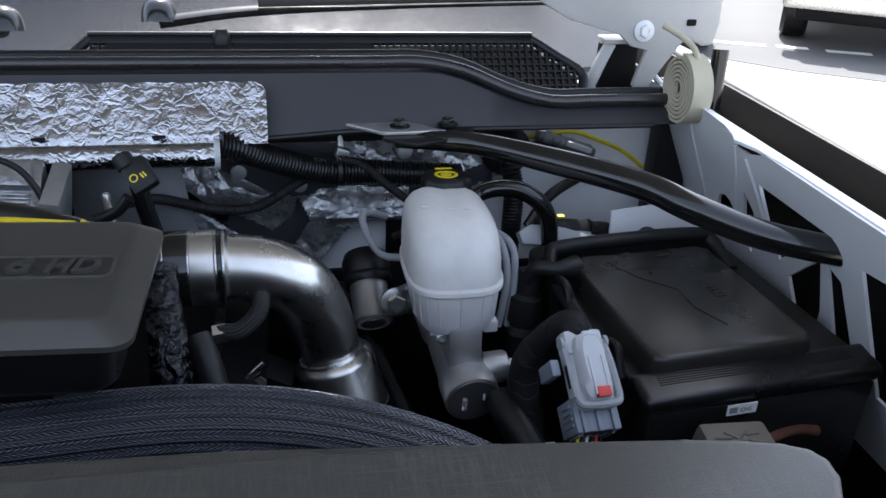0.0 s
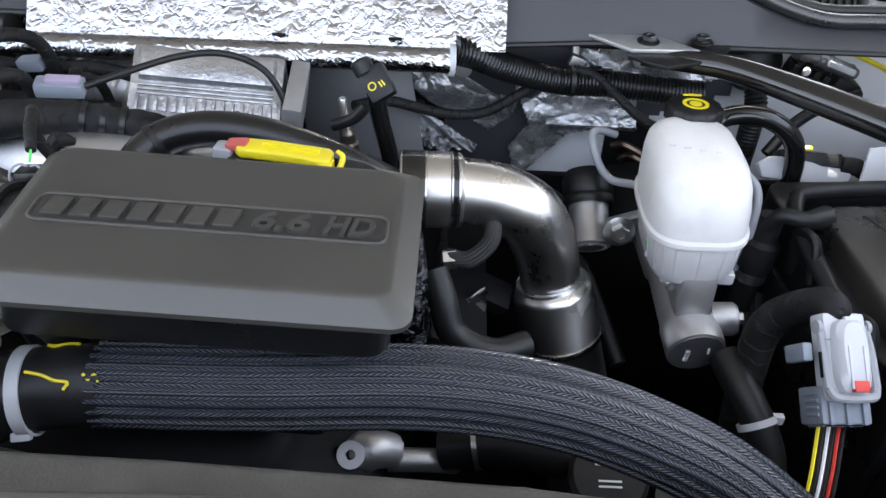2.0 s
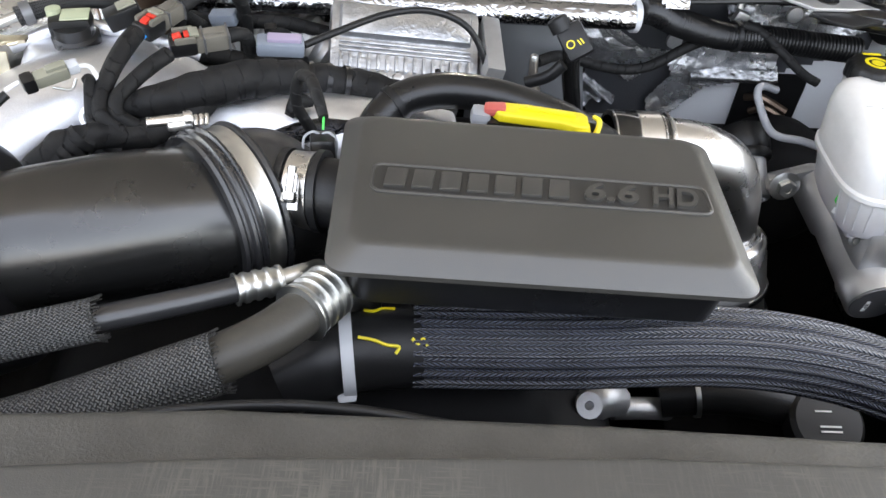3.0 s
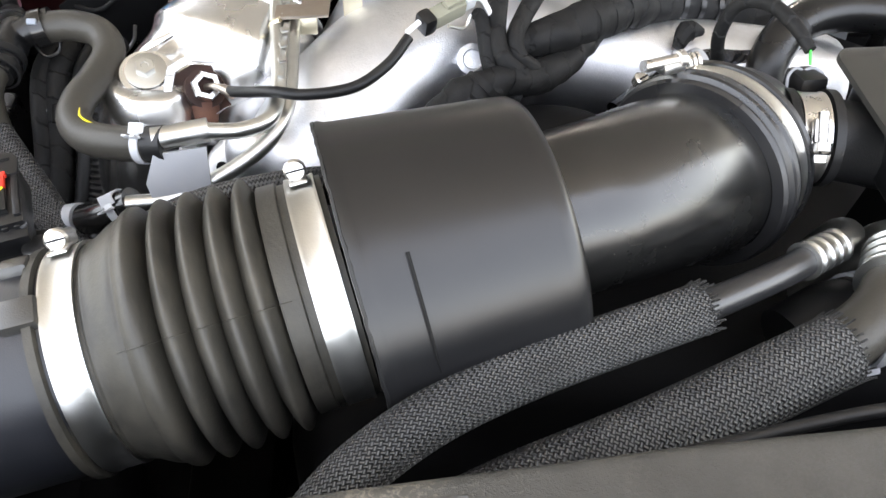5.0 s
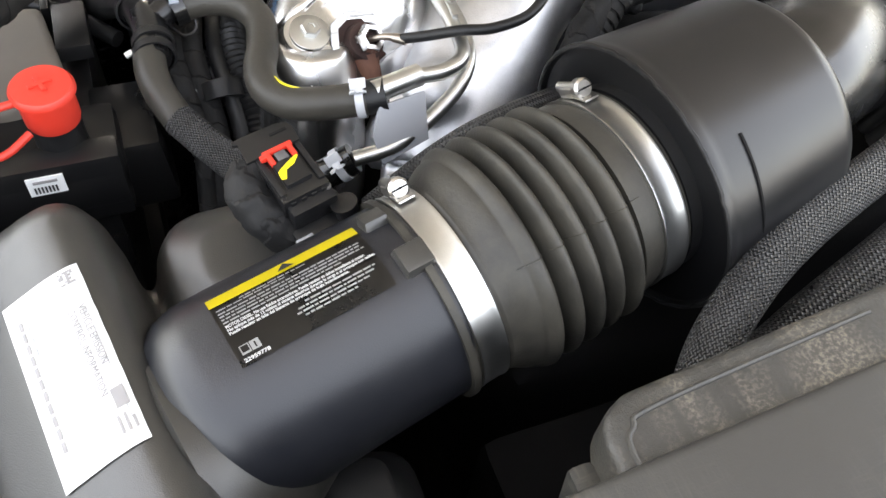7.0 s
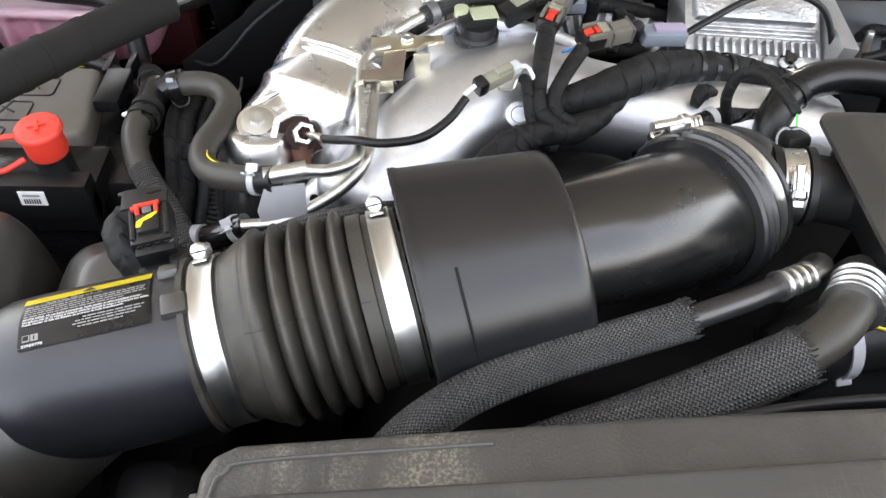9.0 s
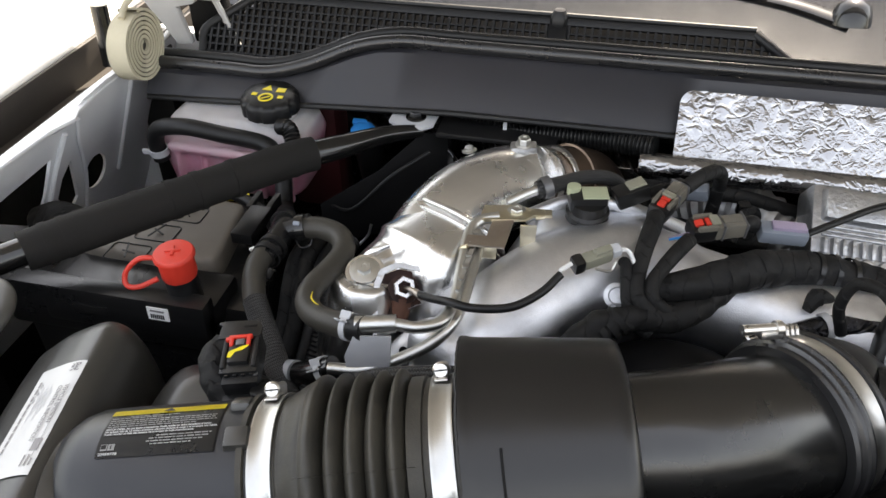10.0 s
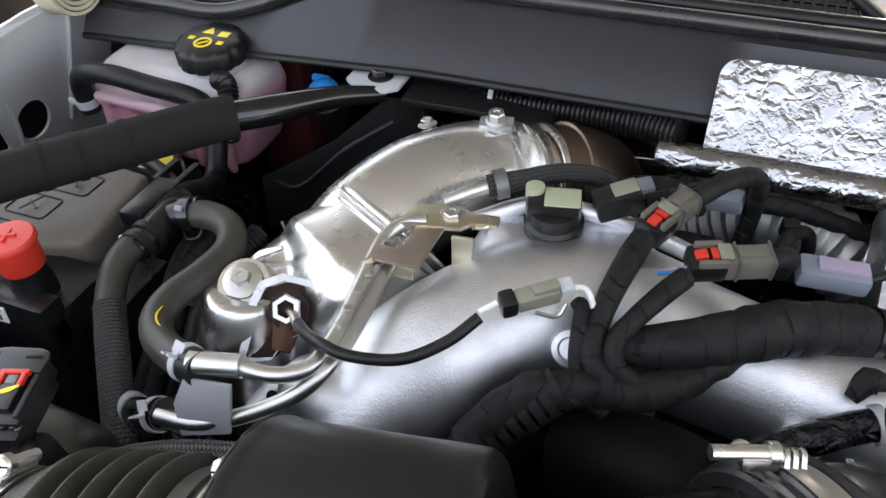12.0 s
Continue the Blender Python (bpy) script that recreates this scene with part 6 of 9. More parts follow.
cp, cz = Vector((0.2965, 0.994, 1.342)), Vector((0, 0.09, 1)).normalized()
rings = []
for h, r in ((0, 0.0255), (0.0015, 0.0275), (0.013, 0.0275), (0.016, 0.026), (0.0175, 0.0235)):
    _, u, v = axis_frame(cz)
    rings.append([b.verts.new(cp + cz * h + (r * (1 - 0.045 * (math.cos(8 * a) > 0.35))) * (math.cos(a) * u + math.sin(a) * v)) for a in (2 * math.pi * k / 96 for k in range(96))])
for p, q in zip(rings, rings[1:]):
    for k in range(96):
        b.faces.new((p[k], q[k], q[(k + 1) % 96], p[(k + 1) % 96]))
b.faces.new(rings[0][::-1])
b.faces.new(rings[-1])
cap = part("cap", b, "plastic", rs, "black ribbed screw cap with a yellow symbol")
part("cap_symbol", lathe([(0.009, 0.0176), (0.009, 0.0182), (0.0125, 0.0182), (0.0125, 0.0176)], cp, cz, 28), "yellow", cap)
part("cap_symbol", lathe([(0, 0.0176), (0.006, 0.0176), (0.006, 0.0182), (0, 0.0182)], cp, cz, 20), "yellow", cap)
for dy, w in ((-0.017, 0.010), (0.017, 0.018)):
    part("cap_print", box((w, 0.003, 0.0006), Matrix.Translation(cp + cz * 0.0179) @ place((0, dy, 0)), 0.0), "yellow", cap)
part("sticker", slab([(0, 0.004), (0.004, 0.0), (0.008, 0.002), (0.008, 0.010), (0.004, 0.013), (0.0005, 0.011)], 0, 0.0006, place((0.2462, 0.884, 1.272), 90, 0, -52), 0.0), "green", rs, "small green sticker")
part("sticker", slab([(0, 0), (0.006, 0), (0.007, 0.006), (0.001, 0.007)], 0, 0.0006, place((0.2472, 0.882, 1.263), 90, 0, -52), 0.0), "white", rs)
for k in range(4):
    part("moulded_bar", box((0.006, 0.002, 0.0012), place((0.262 + 0.013 * k, 0.925 - 0.003 * k, 1.3555), 0, 0, 8), 0.0004), "reservoir", rs)
rs.location += Vector((-0.0055, -0.001, -0.003))
for x in (0.262, 0.315):
    part("foot", box((0.014, 0.012, 0.012), place((x, 0.868, 1.250)), 0.002), "reservoir", rs)

mcy = thing("master_cylinder", (0.29, 0.9, 1.17), "cast aluminium brake master cylinder with a printed end face", "master cylinder")
ma, mb = Vector((0.293, 0.826, 1.192)), Vector((0.283, 0.99, 1.215))
part("barrel", lathe([(0, 0), (0.0255, 0), (0.027, 0.001), (0.0275, 0.004), (0.0275, 0.03), (0.026, 0.034), (0.025, 0.1), (0.028, 0.105), (0.03, 0.16), (0, 0.16)], ma, mb - ma, 40), "mc", mcy)
part("top_block", box((0.034, 0.075, 0.046), place((0.288, 0.885, 1.232), -8), 0.007), "mc", mcy)
part("port", lathe([(0, 0), (0.016, 0), (0.016, 0.02), (0.013, 0.024), (0, 0.024)], (0.31, 0.858, 1.205), (1, -0.1, 0.15), 24), "mc", mcy)
bolt("port_plug", (0.333, 0.857, 1.2085), (1, -0.1, 0.15), 0.0065, "zinc", mcy)
bolt("clip_bolt", (0.268, 0.866, 1.238), (0, -1, 0.4), 0.004, "zinc", mcy)
dm, um, vm = axis_frame(mb - ma)
FM = Matrix.Translation(ma - dm * 0.0011) @ Matrix((um, -vm, -dm)).transposed().to_4x4() if (um.cross(-vm)).dot(-dm) > 0 else Matrix.Translation(ma - dm * 0.0011) @ Matrix((um, vm, -dm)).transposed().to_4x4()
part("stamped_text", letters("S0237", 0.0072, 0.0001, FM @ place((-0.012, 0.006, 0))), "white", mcy)
part("end_face", lathe([(0, -0.0008), (0.0245, -0.0008), (0.0248, 0.0), (0, 0.0002)], ma, mb - ma, 40), "facegrey", mcy, "dark printed end face")
for x, y, w, h in ((-0.009, 0.008, 0.004, 0.012), (-0.010, -0.008, 0.003, 0.003), (0.010, 0.006, 0.003, 0.011)):
    part("stamp", box((w * 0.7, h, 0.0006), Matrix.Translation(ma - dm * 0.0012 + Vector((x, 0, y)) * 1.0) @ place((0, 0, 0), 82, 0, 0), 0.0), "white", mcy)
part("stamp", lathe([(0, 0), (0.004, 0), (0.004, 0.0006), (0, 0.0006)], ma - dm * 0.0014 + Vector((0.002, 0, 0.012)), dm, 14), "ink", mcy)
part("flange", slab([(-0.055, -0.012), (0.055, -0.012), (0.06, 0.012), (0.02, 0.03), (-0.02, 0.03), (-0.06, 0.012)], 0, 0.012, place((0.283, 0.99, 1.21), 98), 0.003), "mc", mcy)
bolt("flange_nut", (0.236, 0.966, 1.222), (0, -1, 0.2), 0.011, "zinc", mcy)
part("brake_line", tube([(0.27, 0.99, 1.257), (0.252, 1.0, 1.257), (0.228, 1.01, 1.256), (0.215, 1.02, 1.268), (0.207, 1.04, 1.287), (0.215, 1.052, 1.290), (0.236, 1.06, 1.281)], 0.0042, 12, 8), "greyplastic", mcy, "bent grey brake line")
for k in range(2):
    part("brake_line", tube([(0.345 + 0.01 * k, 0.94, 1.20), (0.352 + 0.008 * k, 0.945, 1.255), (0.348 + 0.01 * k, 0.96, 1.288), (0.335, 0.985, 1.30)], 0.0042, 12, 8), "greyplastic", mcy, "bent grey brake line")
bst = thing("brake_booster", (0.28, 1.1, 1.15), "black brake booster behind the master cylinder", "brake booster")
part("drum", lathe([(0, -0.06), (0.05, -0.06), (0.078, -0.04), (0.085, -0.02), (0.085, 0.02), (0.075, 0.045), (0, 0.06)], (0.285, 1.10, 1.12), (0, 1, 0.12), 48), "void", bst)

# power steering canister and lower dark fittings
pm = thing("fluid_filter", (0.215, 1.0, 1.15), "dark grey cylindrical filter with a stamped end cap", "filter")
pa, pb = Vector((0.2135, 0.982, 1.186)), Vector((0.2105, 1.045, 1.232))
part("body", lathe([(0, 0), (0.0205, 0), (0.0225, 0.002), (0.0225, 0.004), (0.0215, 0.006), (0.0215, 0.06), (0, 0.06)], pa, pb - pa, 36), "mc", pm, "dull grey metal can")
part("end_disc", lathe([(0, -0.0012), (0.0125, -0.0012), (0.0128, 0), (0, 0.0002)], pa, pb - pa, 30), "facegrey", pm)
dpm, upm, vpm = axis_frame(pb - pa)
for k in range(26):
    w = 2 * math.pi * k / 26
    part("stamp", lathe([(0, 0), (0.0011, 0), (0.0011, 0.0006), (0, 0.0006)], pa - dpm * 0.0006 + 0.0165 * (math.cos(w) * upm + math.sin(w) * vpm), dpm, 6), "white", pm)
part("cap", lathe([(0.0215, 0.046), (0.0265, 0.046), (0.028, 0.049), (0.028, 0.054), (0.0265, 0.056), (0.0275, 0.058), (0.0275, 0.076), (0.024, 0.085), (0.012, 0.089), (0, 0.089)], pa, pb - pa, 36), "rubber", pm, "black rubber cap")
hy = thing("steering_hose", (0.22, 1.0, 1.1), "black hoses below the reservoir", "hose")
part("hose", tube([(0.10, 1.14, 1.14), (0.15, 1.135, 1.15), (0.195, 1.12, 1.145), (0.22, 1.05, 1.11), (0.26, 0.94, 1.05)], 0.010, 14, 8), "rubber", hy)
vl = thing("line_valve", (0.375, 0.92, 1.15), "dark valve block with a bright ring beside the reservoir", "valve")
part("block", lathe([(0, -0.06), (0.014, -0.06), (0.014, -0.01), (0.018, -0.008), (0.018, 0.02), (0.012, 0.024), (0.012, 0.05), (0, 0.05)], (0.372, 0.94, 1.215), (0.1, 0.1, 1), 24), "plastic", vl)
part("ring", ring_band((0.371, 0.938, 1.196), (0.1, 0.1, 1), 0.0142, 0.010, 0.0015, 28), "zinc", vl)
part("elbow", tube([(0.372, 0.94, 1.255), (0.38, 0.935, 1.272), (0.40, 0.93, 1.272), (0.425, 0.94, 1.268)], [0.008, 0.008, 0.008, 0.013], 14, 8), "plastic", vl)
for i in range(3):
    part("cable", tube([(0.37 + 0.012 * i, 0.95, 1.16), (0.385, 0.9 + 0.01 * i, 1.12), (0.38 + 0.01 * i, 0.84, 1.06)], 0.007, 10, 6), "tape", vl)

# pale firewall: grommet, wiper linkage, chalk line
gr = thing("firewall_grommet", (0.4, 1.17, 1.3), "round black firewall grommet with a corrugated drop hose", "grommet")
part("disc", lathe([(0, 0), (0.033, 0), (0.033, 0.010), (0.028, 0.016), (0.017, 0.024), (0, 0.026)], (0.407, 1.188, 1.312), (0, -1, 0.1), 36), "rubber", gr)
part("hose", tube([(0.407, 1.168, 1.308), (0.409, 1.155, 1.292), (0.413, 1.148, 1.262), (0.41, 1.14, 1.18)], 0.0125, 16, 8, wave=0.0011, pitch=0.0045), "plastic", gr)
hs = thing("vacuum_hose", (0.38, 1.1, 1.25), "glossy black vacuum hose arching to the booster", "hose")
part("hose", tube([(0.325, 1.04, 1.288), (0.345, 1.06, 1.306), (0.385, 1.06, 1.310), (0.42, 1.055, 1.29), (0.432, 1.05, 1.255), (0.43, 1.05, 1.2)], 0.0105, 16, 8), "tubeblack", hs)
part("side_hose", tube([(0.42, 1.10, 1.24), (0.45, 1.12, 1.27), (0.49, 1.14, 1.285), (0.53, 1.16, 1.29)], 0.007, 12, 8), "rubber", hs)
wl = thing("wiper_linkage", (0.48, 1.17, 1.3), "grey metal linkage with black cover on the firewall", "linkage")
WA, WB = Vector((0.443, 1.165, 1.339)), Vector((0.524, 1.165, 1.311))
WD = (WB - WA).normalized()
part("body", lathe([(0, -0.002), (0.006, -0.001), (0.0088, 0.003), (0.0088, 0.018), (0.0070, 0.020), (0.0070, 0.026), (0.0085, 0.029), (0.0085, 0.075), (0.006, 0.083), (0, 0.085)], WA, WD, 24), "facegrey", wl)
for k, r in ((0.008, 0.0086), (0.030, 0.0084), (0.048, 0.0084), (0.074, 0.0080)):
    part("rib", ring_band(WA + WD * k, WD, r, 0.003, 0.001, 24), "facegrey", wl)
part("tab", box((0.036, 0.006, 0.007), place((0.496, 1.152, 1.325), 0, 19, 0), 0.002), "lightgrey", wl)
part("ball", lathe([(0, -0.005), (0.0035, -0.0035), (0.005, 0), (0.0035, 0.0035), (0, 0.005)], (0.455, 1.145, 1.322), (0, -1, 0.3), 14), "lightgrey", wl)
part("bracket", box((0.05, 0.022, 0.03), place((0.466, 1.172, 1.306), 0, 19, 0), 0.006), "plastic", wl)
part("bracket", box((0.034, 0.022, 0.022), place((0.515, 1.172, 1.293), 0, 25, 0), 0.005), "plastic", wl)
for k in range(4):
    part("bracket_tooth", box((0.008, 0.02, 0.010), place((0.446 + 0.013 * k, 1.162, 1.322 - 0.0045 * k), 0, 19, 0), 0.002), "rubber", wl)
cl = thing("chalk_line", (0.52, 1.188, 1.32), "yellow crayon line on the painted firewall", "marking")
part("line", tube([(0.43, 1.1885, 1.323), (0.455, 1.1885, 1.330), (0.50, 1.1885, 1.333), (0.53, 1.1885, 1.323), (0.57, 1.1885, 1.306), (0.606, 1.1885, 1.280)], 0.0028, 8, 6, squash=1.0), "yellow", cl)

wc = thing("white_connector", (0.43, 1.05, 1.2), "white and black wiring connector with taped cables", "connector")
part("frame", slab([(-0.05, -0.012), (0.05, -0.012), (0.055, 0.004), (0.02, 0.014), (-0.04, 0.013), (-0.056, 0.002)], 0, 0.012, place((0.438, 1.045, 1.244), 55, 8, 4), 0.003), "lightgrey", wc)
part("body", box((0.075, 0.018, 0.02), place((0.445, 1.052, 1.255), 45, 5, 4), 0.005), "plastic", wc)
part("tab", box((0.009, 0.008, 0.005), place((0.445, 1.06, 1.2655)), 0.002), "yellow", wc)
part("cable", tube([(0.48, 1.05, 1.252), (0.505, 1.05, 1.248), (0.525, 1.04, 1.232), (0.535, 1.02, 1.2)], 0.010, 12, 6), "tape", wc)
wc.location += Vector((0.010, 0.02, -0.004))
pg = thing("body_plug", (0.56, 1.06, 1.24), "black push plug with a white pin on a painted bracket", "plug")
part("bracket", slab([(-0.06, -0.035), (0.07, -0.035), (0.08, 0.03), (0.04, 0.045), (-0.05, 0.04)], 0, 0.004, place((0.565, 1.06, 1.235), 70, 0, 6), 0.001), "paint", pg)
part("plug", lathe([(0, 0), (0.015, 0), (0.013, 0.008), (0.006, 0.012), (0, 0.012)], (0.56, 1.052, 1.24), (0, -1, 0.4), 20), "rubber", pg)
part("pin", lathe([(0, 0.012), (0.003, 0.012), (0.003, 0.022), (0, 0.022)], (0.56, 1.052, 1.24), (0.3, -1, 0.1), 10), "white", pg)

# ---- fuse box ----
fb = thing("fuse_box", (0.52, 0.88, 1.0), "black plastic fuse box with a dusty lid", "fuse box")
part("case", box((0.235, 0.27, 0.25), place((0.53, 0.893, 1.115)), 0.012), "plastic_satin", fb)
fr = slab(rounded(0.41, 0.65, 0.753, 1.03, 0.02), 1.232, 1.252, None, 0.005, segs=3)
part("rim", fr, "plastic", fb)
part("front_wall", box((0.236, 0.03, 0.13), place((0.53, 0.742, 1.175)), 0.006), "plastic_satin", fb)
lid = bmesh.new()
rings = []
for z, i in ((1.246, -0.003), (1.268, 0.0), (1.2725, 0.0008), (1.2747, 0.0026), (1.2755, 0.0055)):
    rings.append([lid.verts.new((x, y, z)) for x, y in rounded(0.428 + i, 0.597 - i, 0.757 + i, 0.955 - i, 0.014, 5)])
for p, q in zip(rings, rings[1:]):
    n = len(p)
    for k in range(n):
        lid.faces.new((p[k], p[(k + 1) % n], q[(k + 1) % n], q[k]))
lid.faces.new(rings[0][::-1])
lid.faces.new(rings[-1])
ld = part("lid", lid, "fuselid", fb, "dusty smooth lid with a moulded line")
part("mould_line", tube([(0.467, 0.935, 1.2757), (0.485, 0.895, 1.2757), (0.513, 0.865, 1.2757), (0.511, 0.83, 1.2757), (0.525, 0.795, 1.2757)], 0.0007, 6, 1), "plastic", ld)
for x, y, w in ((0.475, 0.935, 0.012), (0.535, 0.937, 0.018)):
    part("slot", box((w, 0.003, 0.0008), place((x, y, 1.2757)), 0.0), "ink", ld)
for k in range(4):
    part("emboss", box((0.012, 0.0014, 0.0008), place((0.55, 0.845 + 0.006 * k, 1.2757)), 0.0), "fuselid", ld)
part("emboss", box((0.0014, 0.02, 0.0008), place((0.544, 0.854, 1.2757)), 0.0), "fuselid", ld)
part("ledge", box((0.246, 0.036, 0.018), place((0.530, 0.7450, 1.2500), 12), 0.007, segs=4), "plastic_satin", fb, "rounded front ledge with fine grooves")
for k in range(5):
    part("ledge_rib", box((0.20, 0.0010, 0.0008), place((0.528, 0.7535 - 0.0026 * k, 1.2612 - 0.00055 * k), 12), 0.0), "plastic", fb)
part("back_frame", tube([(0.412, 0.79, 1.236), (0.409, 0.86, 1.250), (0.409, 0.94, 1.262), (0.414, 0.966, 1.272), (0.43, 0.974, 1.277), (0.52, 0.976, 1.279), (0.60, 0.976, 1.277), (0.618, 0.968, 1.270), (0.622, 0.93, 1.252)], 0.0085, 12, 8), "plastic", fb, "raised rim behind the lid")
part("latch", tube([(0.415, 0.80, 1.235), (0.406, 0.805, 1.262), (0.408, 0.79, 1.27), (0.405, 0.77, 1.25)], 0.007, 10, 6, squash=0.6), "plastic", fb)
part("latch", tube([(0.415, 0.93, 1.21), (0.406, 0.925, 1.262), (0.408, 0.90, 1.268), (0.406, 0.885, 1.235)], 0.008, 10, 6, squash=0.6), "plastic", fb)
part("hinge_rail", box((0.2, 0.02, 0.02), place((0.52, 0.985, 1.262)), 0.005), "plastic", fb)
for k in range(5):
    part("clip_rib", box((0.006, 0.03, 0.06), place((0.405, 0.86 + 0.02 * k, 1.17)), 0.002), "plastic", fb)
tag = thing("printed_tag", (0.5, 0.752, 1.225), "small pale printed tag on the fuse box front", "label")
part("sheet", box((0.030, 0.0012, 0.011), place((0.504, 0.7262, 1.2335)), 0.0), "white", tag)
part("code_bar", box((0.008, 0.0014, 0.006), place((0.495, 0.7260, 1.2335)), 0.0), "greyink", tag)
part("lettering", letters("CNS", 0.0062, 0.0002, place((0.5015, 0.7252, 1.2313), 90)), "greyink", tag)
TURN = Matrix.Translation((0.51, 0.86, 0)) @ pose(0, 0.010, -0.004, 0, 0, 5.0) @ Matrix.Translation((-0.51, -0.86, 0))
for ob in (fb, tag):
    ob.matrix_basis = TURN @ ob.matrix_basis
rl = thing("junction_cover", (0.47, 0.69, 1.1), "grey plastic junction cover with an embossed symbol", "junction box")
JT = place((0.490, 0.672, 1.205), 6, 0, -3)
part("cover", box((0.066, 0.10, 0.05), JT, 0.005, top=(0.9, 0.94)), "cover_dust", rl)
JZ = 0.0256
for x0, y0, x1, y1 in ((-0.012, 0.034, 0.008, 0.018), (-0.010, 0.018, 0.008, 0.034), (-0.022, 0.028, -0.008, 0.027), (0.006, 0.03, 0.018, 0.031), (0.006, 0.024, 0.022, 0.019), (-0.026, 0.010, 0.026, 0.010), (-0.014, 0.004, 0.014, 0.004), (-0.014, -0.016, 0.014, -0.016), (-0.014, 0.004, -0.014, -0.016), (0.014, 0.004, 0.014, -0.016), (-0.004, -0.006, 0.004, -0.006), (0.0, -0.002, 0.0, -0.010)):
    part("emboss", tube([JT @ Vector((x0, y0, JZ)), JT @ Vector((x1, y1, JZ))], 0.0011, 6, 1), "cover_dust", rl)
for k in range(4):
    part("vent", box((0.002, 0.005, 0.018), JT @ place((-0.0325, 0.03 - 0.011 * k, 0.004)), 0.0), "void", rl)
part("base", box((0.1, 0.11, 0.15), place((0.485, 0.675, 1.105)), 0.01), "plastic", rl)
part("red_cable", tube([(0.55, 0.735, 1.192), (0.58, 0.742, 1.194), (0.605, 0.742, 1.19)], 0.005, 10, 6), "rust", rl)

# ---- large grey wiring connector ----
gc = thing("wiring_connector", (0.36, 0.72, 1.2), "large light grey wiring connector with a red lock tab", "connector")
G = Matrix.Translation((0.365, 0.742, 1.2815)) @ pose(0, 0, 0, 38, 4, 6) @ Matrix.Diagonal((0.84, 0.64, 0.9, 1))
part("shell", box((0.042, 0.105, 0.022), G @ place((0, -0.002, 0.0)), 0.006), "lightgrey", gc)
cvr = part("cover", loft([((0, -0.004, 0.008), 0.0165, 0.046, 4), ((0, -0.002, 0.018), 0.0155, 0.043, 4), ((0, 0, 0.023), 0.011, 0.036, 3)], 28), "lightgrey", gc)
for v in cvr.data.vertices:
    v.co = G @ v.co
for s in (-1, 1):
    part("lever", tube([G @ Vector((s * 0.0215, 0.035, 0.006)), G @ Vector((s * 0.0225, 0.0, 0.010)), G @ Vector((s * 0.0225, -0.04, 0.012))], 0.0035, 8, 6), "greyplastic", gc)
part("lever_bridge", tube([G @ Vector((-0.0225, -0.04, 0.012)), G @ Vector((-0.016, -0.05, 0.014)), G @ Vector((0.016, -0.05, 0.014)), G @ Vector((0.0225, -0.04, 0.012))], 0.0035, 8, 6), "greyplastic", gc)
for s in (-1, 1):
    part("ridge", box((0.0022, 0.05, 0.003), G @ place((s * 0.007, -0.016, 0.0225)), 0.0006), "lightgrey", gc)
part("lock_tab", box((0.014, 0.013, 0.006), G @ place((0.001, -0.038, 0.0215)), 0.001), "red", gc, "red lock tab")
part("header", box((0.048, 0.045, 0.034), G @ place((0, -0.058, -0.016)), 0.003), "bluegrey", gc, "blue-grey socket half")
for k in range(3):
    part("socket_rib", box((0.004, 0.03, 0.004), G @ place((-0.016 + 0.016 * k, -0.066, 0.002)), 0.0008), "bluegrey", gc)
for s in (-1, 1):
    for k in range(4):
        part("side_rib", box((0.0025, 0.004, 0.018), G @ place((s * 0.0245, -0.045 - 0.008 * k, -0.012)), 0.0008), "bluegrey", gc)
    part("lever_slot", box((0.0015, 0.030, 0.004), G @ place((s * 0.0262, -0.012, 0.010)), 0.0005), "void", gc)
    part("lever_end", lathe([(0, 0), (0.0055, 0), (0.0055, 0.003), (0, 0.0035)], G @ Vector((s * 0.022, 0.033, 0.006)), G.to_3x3() @ Vector((s, 0, 0)), 16), "greyplastic", gc)
for k in range(5):
    part("front_rib", box((0.003, 0.003, 0.022), G @ place((-0.018 + 0.009 * k, -0.0815, -0.018)), 0.0008), "bluegrey", gc)
part("front_slot", box((0.030, 0.002, 0.006), G @ place((0, -0.0812, -0.004)), 0.0005), "void", gc)
part("seam", box((0.044, 0.0015, 0.003), G @ place((0, 0.018, 0.0115)), 0.0005), "greyplastic", gc)
part("top_tab", box((0.012, 0.008, 0.004), G @ place((0.001, 0.040, 0.017)), 0.001), "lightgrey", gc)
part("side_clip", box((0.010, 0.022, 0.03), G @ place((-0.034, 0.004, -0.01)), 0.003), "bluegrey", gc)
part("cable_boot", tube([G @ Vector((0, 0.045, -0.004)), G @ Vector((-0.005, 0.062, -0.004)), Vector((0.352, 0.806, 1.268)), Vector((0.339, 0.813, 1.240)), Vector((0.334, 0.802, 1.19)), Vector((0.336, 0.785, 1.1))], [0.013, 0.0145, 0.0152, 0.0152, 0.015, 0.015], 22, 8), "tape", gc, "thick taped cable bundle")
for k in range(6):
    part("wire", tube([G @ Vector((-0.012 + 0.005 * k, -0.07, -0.02)), Vector((0.335 + 0.004 * k, 0.66, 1.2)), Vector((0.33 + 0.005 * k, 0.655, 1.1))], 0.0015, 6, 5), ("yellow", "plastic", "white", "plastic", "red", "plastic")[k], gc)
ch = thing("coolant_hose", (0.33, 0.75, 1.1), "black coolant hose with a pale spring clamp", "hose")
part("hose", tube([(0.315, 0.815, 1.20), (0.322, 0.785, 1.195), (0.335, 0.755, 1.178), (0.348, 0.735, 1.14), (0.352, 0.73, 1.06)], 0.0150, 20, 8), "rubber", ch)
